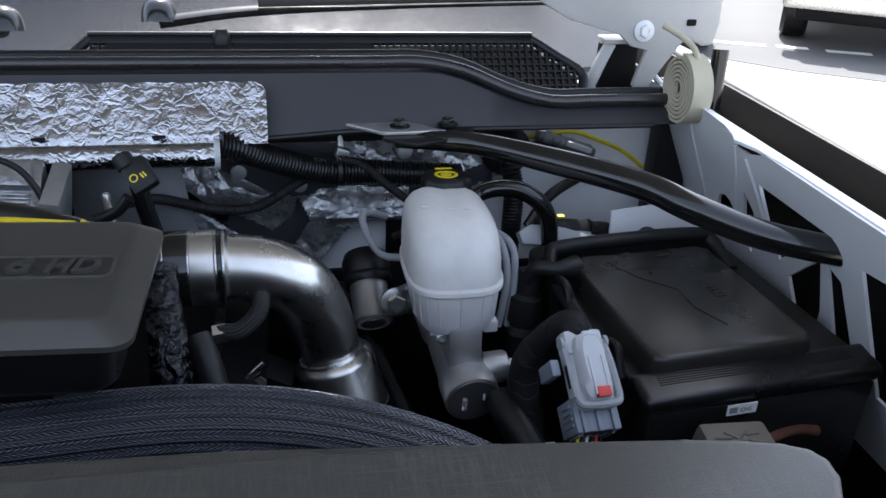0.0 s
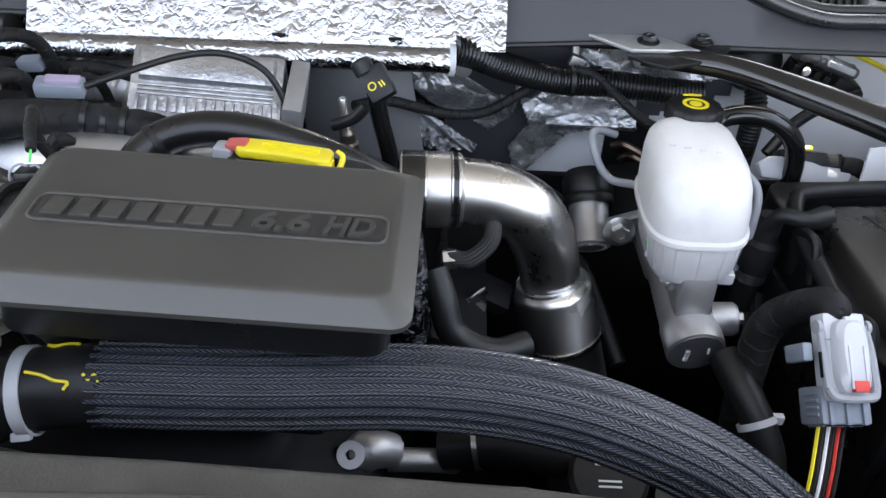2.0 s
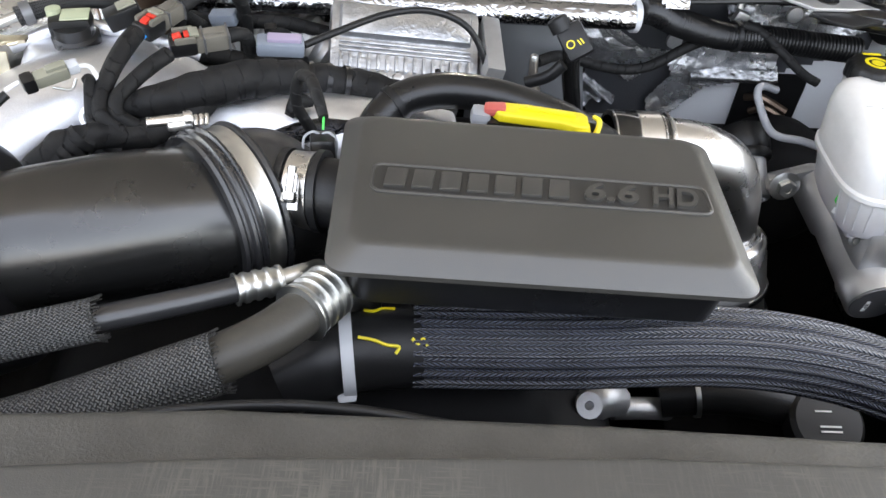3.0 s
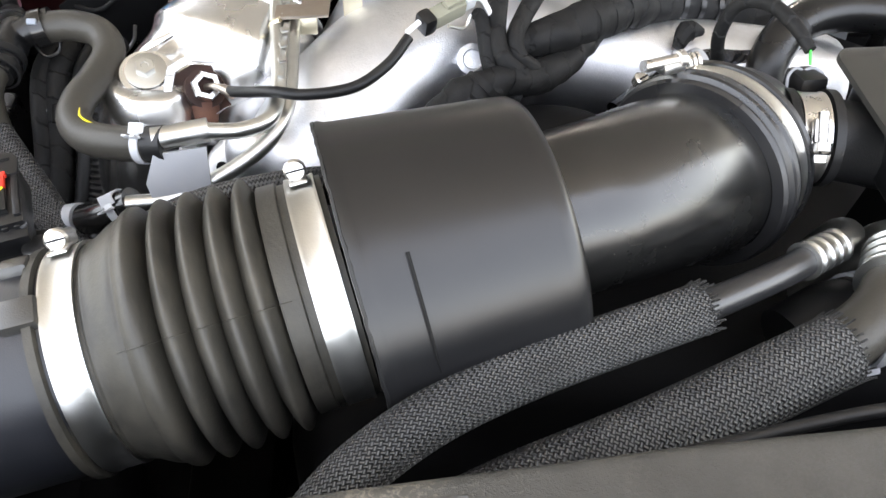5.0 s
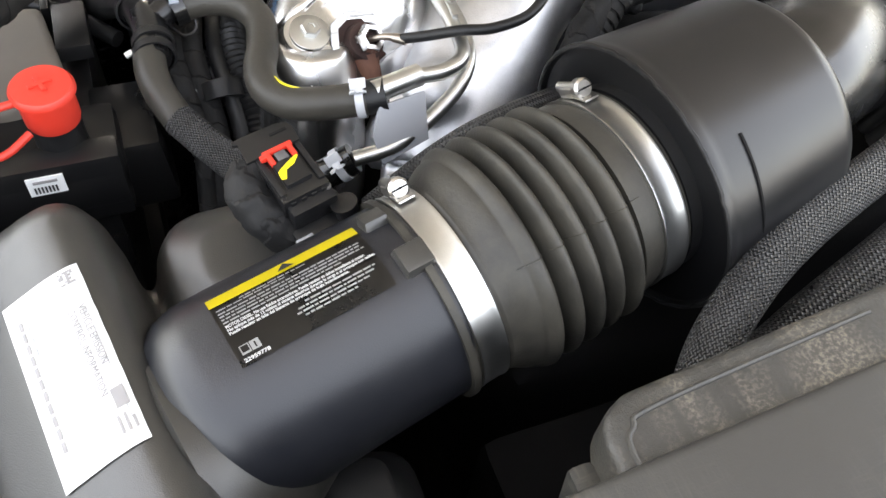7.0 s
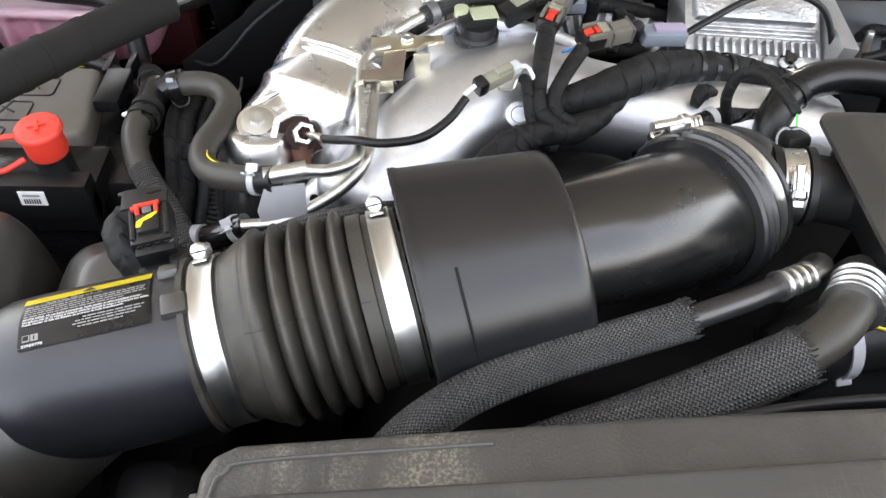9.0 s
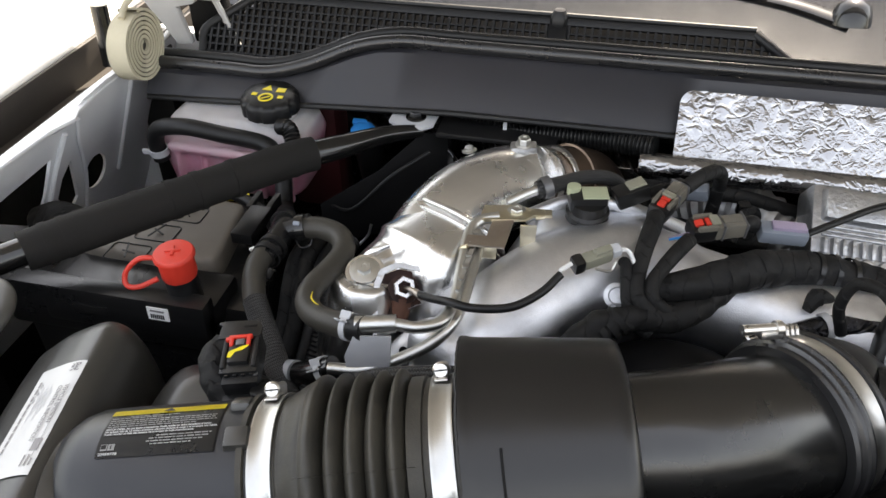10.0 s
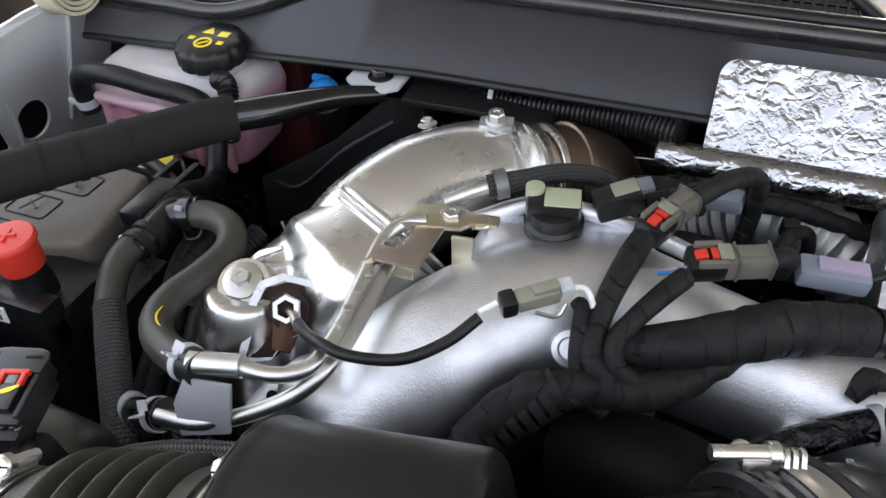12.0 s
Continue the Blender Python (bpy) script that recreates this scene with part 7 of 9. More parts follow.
part("clamp", ring_band((0.3335, 0.757, 1.179), Vector((0.013, -0.03, -0.025)), 0.0158, 0.006, 0.0014, 28), "lightgrey", ch, "pale spring clamp")
part("clamp_ear", box((0.010, 0.006, 0.010), place((0.349, 0.757, 1.186)), 0.0015), "lightgrey", ch)

# ---- steel-shielded turbo outlet ----
ts = thing("turbo_heat_shield", (-0.58, 0.87, 1.25), "shiny stamped aluminised heat shield over the turbo outlet", "heat shield")
b = bmesh.new()
tube([(-0.592, 0.872, 1.330), (-0.576, 0.905, 1.352), (-0.556, 0.944, 1.360), (-0.533, 0.974, 1.360), (-0.512, 1.000, 1.355), (-0.497, 1.016, 1.350)], [0.043, 0.0435, 0.0435, 0.0425, 0.040, 0.036], 36, 8, b)
PX = Vector((0.024, 0.019, -0.001)).normalized()
PN = Vector((0.44, -0.52, 0.63)).normalized()
PN = (PN - PX * PN.dot(PX)).normalized()
PM = Matrix.Translation(Vector((-0.505, 0.9745, 1.384)) + PN * 0.002) @ Matrix((PX, PN.cross(PX), PN)).transposed().to_4x4()
box((0.034, 0.036, 0.030), PM @ place((0, 0, -0.012)), 0.004, b)
part("upper_shell", melt(b, 0.003, 6), "shield", ts)
part("panel", box((0.026, 0.027, 0.003), PM @ place((0, 0, 0.0018)), 0.0012, segs=3), "steel_bright", ts)
# lower hood of the shield, wider than the upper one, with a rolled joint between them
AH, UH = Vector((0.80, -0.57, 0.19)).normalized(), Vector((-0.43, -0.33, 0.83)).normalized()
NH = Vector((0.27, 0.84, 0.47)).normalized()
S0 = Vector((-0.571, 0.8825, 1.390)) - UH * 0.031
b = bmesh.new()
loft([(S0 + NH * 0.005, 0.0460, 0.0345, 2.6, AH, UH), (S0 - NH * 0.006, 0.0490, 0.0365, 2.6, AH, UH), (S0 + Vector((-0.018, -0.032, -0.008)), 0.0550, 0.0385, 2.9, AH, UH), (S0 + Vector((-0.022, -0.045, -0.020)), 0.0545, 0.0370, 2.9, AH, UH), (S0 + Vector((-0.030, -0.062, -0.042)), 0.048, 0.034, 2.6, AH, UH), (S0 + Vector((-0.036, -0.074, -0.068)), 0.040, 0.030, 2.4, AH, UH)], 44, b)
tube([(-0.628, 0.79, 1.25), (-0.624, 0.796, 1.30), (-0.620, 0.803, 1.345), (-0.618, 0.807, 1.368)], [0.040, 0.039, 0.033, 0.024], 28, 6, b)
tube([(-0.622, 0.806, 1.335), (-0.612, 0.838, 1.338), (-0.600, 0.868, 1.338)], [0.031, 0.034, 0.036], 28, 6, b)
part("lower_shell", melt(b, 0.003, 5), "shield", ts)
for k, (r1_, r2_) in enumerate(((0.0470, 0.0356), (0.0490, 0.0368))):
    ring = []
    for i in range(48):
        t = 2 * math.pi * i / 48
        x, y = math.cos(t), math.sin(t)
        ring.append(S0 + NH * (0.0045 - 0.0075 * k) + AH * r1_ * math.copysign(abs(x) ** (2 / 2.6), x) + UH * r2_ * math.copysign(abs(y) ** (2 / 2.6), y))
    part("seam_lip", tube(ring + ring[:1], 0.0034 if k == 0 else 0.0018, 12, 2), "shield", ts)
part("end_flange", lathe([(0.030, -0.010), (0.0385, -0.010), (0.0385, -0.006), (0.0365, -0.003), (0.0365, 0.004), (0.039, 0.007), (0.039, 0.012), (0.030, 0.012)], (-0.490, 1.010, 1.351), (0.66, 0.66, -0.25), 40), "shield", ts)
part("bolt_pad", box((0.026, 0.015, 0.008), place((-0.513, 0.997, 1.398), 0, 0, 14), 0.003), "cast_rough", ts)
bolt("shield_bolt", (-0.513, 0.996, 1.402), (0.05, -0.1, 1), 0.0065, "zinc", ts, 1.3, 1.1)
bolt("shield_bolt", (-0.566, 0.99, 1.392), (-0.2, 0.1, 1), 0.005, "zinc", ts)
part("boss", lathe([(0, -0.024), (0.024, -0.024), (0.0185, -0.005), (0.0165, 0.0), (0, 0.0)], (-0.618, 0.808, 1.374), (0.08, -0.35, 1), 36), "shield", ts)
bolt("flange_bolt", (-0.618, 0.808, 1.375), (0.08, -0.35, 1), 0.0068, "zinc", ts, flange=1.9)
part("flute", tube([(-0.640, 0.838, 1.352), (-0.632, 0.830, 1.364), (-0.618, 0.832, 1.376), (-0.604, 0.836, 1.383)], [0.002, 0.004, 0.004, 0.002], 10, 6), "shield", ts)
NA = Vector((0.29, -0.61, 0.74)).normalized()
NP = Vector((-0.582, 0.800, 1.368))
NX = (Vector((1, 0.1, 0)) - NA * NA.x).normalized()
NX = (NX - NA * NX.dot(NA)).normalized()
NM = Matrix((NX, NA.cross(NX), NA)).transposed().to_4x4()
hole = [(-0.020, 0.0), (-0.017, 0.011), (-0.006, 0.0175), (0.010, 0.0165), (0.026, 0.008), (0.035, 0.0), (0.026, -0.007), (0.012, -0.012), (0.002, -0.018), (-0.003, -0.030), (-0.020, -0.034), (-0.019, -0.016)]
sheet_ = bmesh.new()
mid_ = (sum(p[0] for p in hole) / len(hole), sum(p[1] for p in hole) / len(hole))
outer = [(mid_[0] + (x - mid_[0]) * 1.18 - 0.001, mid_[1] + (y - mid_[1]) * 1.14 + 0.001) for x, y in hole]
for loop_ in (outer, hole):
    vs = [sheet_.verts.new((x, y, -0.0045)) for x, y in loop_]
    for i in range(len(vs)):
        sheet_.edges.new((vs[i], vs[(i + 1) % len(vs)]))
bmesh.ops.triangle_fill(sheet_, use_beauty=True, use_dissolve=False, edges=list(sheet_.edges))
bmesh.ops.solidify(sheet_, geom=list(sheet_.faces), thickness=0.0016)
sheet_.transform(Matrix.Translation(NP) @ NM)
part("opening_rim", sheet_, "cast_rough", ts, "turned sheet rim round the opening")
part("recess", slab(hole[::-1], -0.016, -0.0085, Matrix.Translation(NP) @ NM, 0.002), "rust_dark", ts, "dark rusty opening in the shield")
part("rust_stub", tube([NP - NA * 0.012, NP - NA * 0.001], [0.0135, 0.0125], 20, 3), "rust_dark", ts, "rusty sensor boss")
part("rust_arm", tube([NP - NA * 0.009 - NA.cross(NX) * 0.010, NP - NA * 0.007 - NA.cross(NX) * 0.026], [0.009, 0.006], 14, 4), "rust", ts)
dp = thing("exhaust_downpipe", (-0.46, 1.05, 1.2), "heat-tinted brown steel exhaust pipe", "pipe")
part("pipe", tube([(-0.486, 1.010, 1.351), (-0.465, 1.035, 1.343), (-0.445, 1.06, 1.32), (-0.435, 1.085, 1.26), (-0.43, 1.1, 1.15)], 0.036, 32, 8), "brown", dp)
part("ring", lathe([(0.036, -0.003), (0.039, -0.002), (0.039, 0.003), (0.036, 0.004)], (-0.468, 1.032, 1.344), (0.6, 0.7, -0.25), 36), "brown", dp)

# ---- cast intake manifold bridge ----
mf = thing("intake_manifold", (-0.4, 0.84, 1.2), "rough cast aluminium intake manifold bridge", "manifold")
b = bmesh.new()
tube([(-0.545, 0.745, 1.285), (-0.525, 0.775, 1.312), (-0.49, 0.815, 1.338), (-0.45, 0.855, 1.349), (-0.405, 0.880, 1.348), (-0.355, 0.885, 1.338)], [0.042, 0.047, 0.050, 0.050, 0.050, 0.046], 36, 8, b)
tube([(-0.37, 0.885, 1.338), (-0.31, 0.878, 1.332), (-0.25, 0.868, 1.330), (-0.19, 0.86, 1.328), (-0.13, 0.86, 1.32)], [0.045, 0.042, 0.041, 0.041, 0.041], 32, 8, b)
tube([(-0.55, 0.74, 1.30), (-0.545, 0.73, 1.24), (-0.54, 0.73, 1.15)], [0.04, 0.045, 0.05], 28, 6, b)
loft([((-0.45, 0.90, 1.20), 0.1, 0.06, 3), ((-0.44, 0.90, 1.33), 0.075, 0.045, 3), ((-0.435, 0.905, 1.392), 0.05, 0.02, 3)], 28, b)
tube([(-0.555, 0.772, 1.338), (-0.548, 0.765, 1.345), (-0.535, 0.76, 1.338)], [0.02, 0.022, 0.02], 20, 6, b)
part("casting", melt(b, 0.004, 7), "cast", mf)
part("top_flange", tube([(-0.497, 0.895, 1.388), (-0.46, 0.915, 1.397), (-0.42, 0.918, 1.397), (-0.38, 0.922, 1.385), (-0.35, 0.925, 1.372)], 0.006, 12, 8), "cast", mf)
for x, y, z in ((-0.41, 0.822, 1.374), (-0.28, 0.823, 1.345), (-0.245, 0.83, 1.338)):
    part("cast_boss", lathe([(0, -0.012), (0.011, -0.012), (0.0105, 0.001), (0.007, 0.002), (0.006, 0.0008), (0, 0.0008)], (x, y, z), (0, -0.75, 0.66), 22), "cast", mf)
tp = thing("throttle_body", (-0.17, 0.86, 1.25), "black ribbed throttle hose below the harness", "throttle body")
part("ribbed_hose", tube([(-0.430, 0.815, 1.335), (-0.418, 0.822, 1.312), (-0.408, 0.83, 1.285)], 0.0135, 24, 8, wave=0.0018, pitch=0.007), "tubeblack", tp)
part("duct", tube([(-0.405, 0.805, 1.300), (-0.36, 0.80, 1.315), (-0.32, 0.79, 1.30), (-0.30, 0.78, 1.22)], [0.026, 0.03, 0.034, 0.036], 28, 8), "void", tp)
for k, a in enumerate((0.2, 0.45, 0.7)):
    p = Vector((-0.27 - 0.02 * k, 0.775, 1.33 - 0.03 * k))
    part("fin", box((0.05, 0.006, 0.01), place(p, 30, 20, 10), 0.002), "plastic", tp)

# sensor, brackets and lines on the manifold
sn = thing("pressure_sensor", (-0.443, 0.9, 1.38), "black sensor with an olive connector on the manifold", "sensor")
part("base", lathe([(0, -0.012), (0.019, -0.012), (0.019, 0.008), (0.0165, 0.010), (0.0165, 0.02), (0, 0.021)], (-0.443, 0.902, 1.392), (0.02, -0.12, 1), 28), "plastic_satin", sn)
part("cap", box((0.022, 0.018, 0.0016), place((-0.438, 0.900, 1.4185), 0, 0, 12), 0.0006), "pale_green", sn, "pale green cap")
part("housing", box((0.034, 0.024, 0.016), place((-0.444, 0.902, 1.4095), 0, 0, 12), 0.006), "plastic_satin", sn)
part("knob", lathe([(0, 0), (0.006, 0), (0.006, 0.007), (0, 0.008)], (-0.4565, 0.9035, 1.414), (0, 0, 1), 16), "pale_green", sn)
part("plug", box((0.03, 0.018, 0.016), place((-0.408, 0.922, 1.408), 0, -14, 28), 0.003), "plastic_satin", sn)
part("latch", box((0.016, 0.012, 0.004), place((-0.405, 0.924, 1.417), 0, -14, 28), 0.001), "olive", sn)
part("lead", tube([(-0.394, 0.93, 1.404), (-0.375, 0.95, 1.40), (-0.36, 0.98, 1.37)], 0.005, 10, 6), "tape", sn)
bk = thing("line_bracket", (-0.5, 0.88, 1.38), "yellow-zinc plated line bracket bolted to the manifold", "bracket")
part("plate", slab([(-0.028, -0.012), (0.012, -0.012), (0.018, -0.006), (0.034, -0.006), (0.034, 0.004), (0.016, 0.006), (0.006, 0.012), (-0.024, 0.012)], 0, 0.003, place((-0.505, 0.874, 1.4035), -4, -3, 8), 0.0008), "goldzinc", bk)
TB, TU, TN = Vector((-0.5036, 0.8262, 1.4035)), Vector((-0.0334, 0.0008, -0.0027)).normalized(), Vector((0.002, 0.036, 0.002)).normalized()
part("tab", slab([(0.0, 0.0), (0.034, 0.0), (0.034, 0.013), (0.018, 0.013), (0.018, 0.038), (0.0, 0.040)], -0.0012, 0.0012, Matrix.Translation(TB) @ Matrix((TU, TN, TU.cross(TN))).transposed().to_4x4(), 0.0008), "tan_steel", bk, "brown-tinted folded plate")
part("strap", tube([TB + TU * 0.030, TB + TU * 0.036 + Vector((0, 0.002, -0.004)), TB + TU * 0.037 + Vector((0, 0.006, -0.010))], 0.0035, 8, 4, squash=0.5), "goldzinc", bk)
part("leg", slab([(-0.006, 0.0), (0.008, 0.0), (0.007, -0.026), (-0.005, -0.026)], 0, 0.0025, place((-0.490, 0.862, 1.404), 78, 0, 6), 0.0008), "goldzinc", bk)
part("loop", tube([(-0.484, 0.871, 1.4055), (-0.478, 0.872, 1.4065), (-0.477, 0.879, 1.4065), (-0.484, 0.882, 1.4055)], 0.0018, 8, 4), "goldzinc", bk)
part("rear_tab", box((0.014, 0.003, 0.012), place((-0.5185, 0.838, 1.389), -20, 0, 0), 0.001), "goldzinc", bk)
bolt("bolt", (-0.501, 0.876, 1.405), (0, -0.14, 1), 0.006, "zinc", bk)
tl = thing("coolant_lines", (-0.55, 0.76, 1.36), "pair of bent bright steel lines from the bracket to the hoses", "metal lines")
part("line", tube([(-0.594, 0.731, 1.387), (-0.575, 0.736, 1.388), (-0.553, 0.739, 1.386), (-0.537, 0.750, 1.386), (-0.533, 0.775, 1.388), (-0.535, 0.81, 1.392), (-0.537, 0.845, 1.398), (-0.530, 0.862, 1.402), (-0.515, 0.868, 1.404)], 0.0048, 14, 8), "zinc", tl)
part("line", tube([(-0.618, 0.712, 1.355), (-0.590, 0.715, 1.357), (-0.560, 0.727, 1.366), (-0.538, 0.742, 1.376), (-0.528, 0.765, 1.383), (-0.527, 0.81, 1.388), (-0.527, 0.85, 1.394)], 0.0048, 14, 8), "zinc", tl)
part("upper_stub", tube([(-0.512, 0.89, 1.404), (-0.498, 0.899, 1.409), (-0.485, 0.907, 1.412)], 0.0045, 12, 5), "zinc", tl)
part("sleeve", tube([(-0.600, 0.7305, 1.387), (-0.570, 0.737, 1.3885)], 0.0068, 16, 4), "zinc", tl)
part("clip_strip", box((0.004, 0.075, 0.006), place((-0.5305, 0.815, 1.395), 4, 0, -2), 0.001), "zinc", tl)
for k in range(5):
    part("clip_tooth", box((0.0045, 0.004, 0.002), place((-0.531, 0.788 + 0.014 * k, 1.3985 + 0.001 * k), 4, 0, 20), 0.0006), "zinc", tl)
part("gusset", slab([(-0.018, -0.016), (0.014, -0.012), (0.019, 0.018), (-0.010, 0.020), (-0.019, 0.004)], 0, 0.0025, place((-0.586, 0.718, 1.366), 68, -8, 8), 0.0006), "greyplastic", tl, "grey sheet metal gusset")
part("end_hose", tube([(-0.488, 0.905, 1.411), (-0.470, 0.915, 1.414), (-0.445, 0.935, 1.412), (-0.42, 0.95, 1.40), (-0.40, 0.96, 1.36)], [0.0082, 0.0068, 0.0064, 0.0064, 0.0064], 14, 8), "braid_fine", tl)
part("end_clip", ring_band((-0.481, 0.909, 1.4125), (0.8, 0.5, 0.1), 0.0084, 0.008, 0.0014, 20), "facegrey", tl)
egt = thing("exhaust_sensor", (-0.578, 0.79, 1.37), "hexagonal exhaust sensor with a curved black lead and grey-green connector", "sensor")
part("hex_nut", lathe([(0.0052, 0), (0.0098, 0), (0.0098, 0.006), (0.0088, 0.008), (0.0058, 0.008), (0.0050, 0.006), (0.0052, 0)], NP, NA, 6), "steel_bright", egt, sharp=25)
part("bore", lathe([(0, 0.001), (0.0062, 0.001), (0.0062, 0.0022), (0, 0.0025)], NP, NA, 18), "rust_dark", egt)
part("sleeve", tube([NP + NA * 0.003, NP + NA * 0.012 + Vector((0.004, 0, -0.002)), (-0.566, 0.786, 1.378)], [0.0020, 0.0022, 0.0026], 12, 6), "tan_steel", egt)
part("ferrule", tube([(-0.569, 0.788, 1.377), (-0.562, 0.782, 1.378)], [0.0030, 0.0036], 14, 3), "tan_steel", egt)
part("lead", tube([(-0.564, 0.784, 1.378), (-0.551, 0.772, 1.387), (-0.535, 0.761, 1.396), (-0.515, 0.757, 1.397), (-0.488, 0.764, 1.397), (-0.468, 0.779, 1.402), (-0.455, 0.796, 1.409)], 0.0034, 12, 8), "rubber", egt)
part("wire", tube([(-0.456, 0.798, 1.411), (-0.448, 0.805, 1.414)], 0.0018, 8, 3), "white", egt)
C = Matrix.Translation((-0.430, 0.8185, 1.4125)) @ pose(0, 0, 0, 12, -6, 34) @ Matrix.Scale(0.82, 4)
part("connector_boot", box((0.012, 0.015, 0.016), C @ place((-0.02, 0, 0)), 0.004), "plastic_satin", egt)
part("connector", box((0.03, 0.013, 0.013), C @ place((0.0, 0, 0)), 0.003), "olive", egt)
part("connector_latch", box((0.018, 0.008, 0.005), C @ place((0.006, 0, 0.0075)), 0.0015), "olive", egt)
part("connector_end", box((0.010, 0.011, 0.010), C @ place((0.020, 0, 0.001)), 0.002), "lightgrey", egt)
part("bail", tube([C @ Vector((-0.004, -0.008, -0.006)), C @ Vector((0.01, -0.012, -0.012)), C @ Vector((0.018, -0.008, -0.006))], 0.0012, 8, 5), "zinc", egt)
part("tail_lead", tube([C @ Vector((0.024, 0, 0)), C @ Vector((0.034, -0.004, -0.004)), Vector((-0.395, 0.822, 1.395))], 0.0018, 8, 5), "white", egt)

# ---- wiring harness across the engine ----
hn = thing("engine_harness", (-0.3, 0.87, 1.36), "thick black taped engine wiring harness with looping branches", "wiring harness")


def lumpy(b, amp, scale):
    """Uneven winding: shifts the skin of a taped cable a little."""
    for v in b.verts:
        v.co += Vector((noise.noise(v.co * scale), noise.noise(v.co * scale + Vector((5, 0, 0))), noise.noise(v.co * scale + Vector((0, 8, 0))))) * amp
    return b


TR = [(-0.392, 0.822, 1.382), (-0.368, 0.827, 1.386), (-0.338, 0.840, 1.388), (-0.30, 0.868, 1.385), (-0.252, 0.892, 1.372), (-0.215, 0.899, 1.364), (-0.17, 0.902, 1.35), (-0.13, 0.91, 1.33)]
part("trunk", lumpy(tube(TR, [0.010, 0.012, 0.0135, 0.0155, 0.0155, 0.0150, 0.0145, 0.014], 32, 16), 0.0022, 75), "tape", hn)
part("lower_branch", lumpy(tube([(-0.318, 0.856, 1.382), (-0.336, 0.833, 1.375), (-0.356, 0.815, 1.371), (-0.378, 0.803, 1.372), (-0.392, 0.798, 1.378)], [0.010, 0.0095, 0.0108, 0.012, 0.0115], 16, 8), 0.002, 90), "tape", hn)
part("thick_branch", lumpy(tube([(-0.382, 0.802, 1.378), (-0.402, 0.792, 1.377), (-0.424, 0.782, 1.372), (-0.445, 0.765, 1.352), (-0.455, 0.75, 1.325)], [0.0095, 0.0105, 0.0115, 0.0125, 0.013], 18, 8), 0.002, 90), "tape", hn)
for k in range(9):
    f = k / 8
    p = Vector((-0.408, 0.790, 1.376)).lerp(Vector((-0.449, 0.760, 1.346)), f)
    part("tape_edge", ring_band(p, (-0.05, -0.04, -0.035), 0.0112, 0.005, 0.0012, 20), "tape", hn)
part("loop", tube([(-0.412, 0.826, 1.404), (-0.408, 0.829, 1.404), (-0.405, 0.820, 1.399), (-0.402, 0.806, 1.386), (-0.395, 0.796, 1.372), (-0.382, 0.794, 1.364)], [0.002, 0.0042, 0.0052, 0.0058, 0.006, 0.006], 14, 8), "tape", hn)
part("loop", tube([(-0.386, 0.884, 1.413), (-0.389, 0.868, 1.412), (-0.394, 0.842, 1.406), (-0.397, 0.816, 1.396), (-0.393, 0.803, 1.388), (-0.380, 0.800, 1.378)], [0.0075, 0.0078, 0.007, 0.0062, 0.0065, 0.007], 14, 8), "tape", hn)
part("loop", tube([(-0.358, 0.868, 1.405), (-0.367, 0.852, 1.404), (-0.378, 0.832, 1.400), (-0.385, 0.816, 1.396), (-0.383, 0.806, 1.388), (-0.372, 0.806, 1.378)], [0.0065, 0.0065, 0.006, 0.0058, 0.006, 0.0065], 14, 8), "tape", hn)
for x, y, z in ((-0.252, 0.892, 1.372), (-0.237, 0.896, 1.3685), (-0.222, 0.898, 1.3655)):
    part("cable_tie", ring_band((x, y, z), (1, 0.2, -0.25), 0.0152, 0.0045, 0.0012, 24), "plastic_satin", hn, "glossy black cable tie")
for i in range(3):
    f = Vector(TR[2]).lerp(Vector(TR[3]), 0.25 + 0.35 * i)
    part("tape_end", ring_band(f, Vector(TR[3]) - Vector(TR[2]), 0.0142 + 0.0005 * i, 0.008, 0.0008, 24), "tape", hn)
tc = thing("taped_cable", (-0.25, 0.82, 1.35), "crumpled taped cable with a white clip beside the boot", "cable")
part("cable", tube([(-0.31, 0.80, 1.345), (-0.275, 0.822, 1.355), (-0.243, 0.84, 1.358), (-0.21, 0.845, 1.356), (-0.18, 0.84, 1.36)], [0.0095, 0.0095, 0.009, 0.010, 0.009], 14, 8), "foil_black", tc)
part("clip", ring_band((-0.246, 0.839, 1.358), (1, 0.5, 0.1), 0.0096, 0.006, 0.0014, 20), "lightgrey", tc, "white plastic clip")
part("ragged_tape", tube([(-0.262, 0.842, 1.369), (-0.255, 0.85, 1.378), (-0.243, 0.852, 1.376)], [0.004, 0.008, 0.003], 9, 4), "tape", tc)
sc = thing("inlet_sensor", (-0.224, 0.75, 1.41), "black sensor with a white bail clip and green wire", "sensor")
part("body", box((0.018, 0.020, 0.022), place((-0.222, 0.748, 1.408), -12, 0, 6), 0.004), "plastic_satin", sc)
for dx in (-0.011, 0.011):
    part("bail", tube([(-0.224 + dx, 0.742, 1.408), (-0.224 + dx, 0.748, 1.417), (-0.224 + dx * 0.5, 0.752, 1.420), (-0.224, 0.753, 1.417)], 0.0009, 8, 5), "greyplastic", sc, "pale bail clip")
part("wire", tube([(-0.222, 0.752, 1.422), (-0.222, 0.760, 1.430)], 0.0008, 8, 3), "green", sc)
part("lead", tube([(-0.222, 0.758, 1.428), (-0.228, 0.775, 1.434), (-0.236, 0.797, 1.434), (-0.246, 0.812, 1.424), (-0.250, 0.815, 1.40), (-0.24, 0.82, 1.37)], [0.0036, 0.0045, 0.0045, 0.0045, 0.0045, 0.0045], 12, 8), "tape", sc)

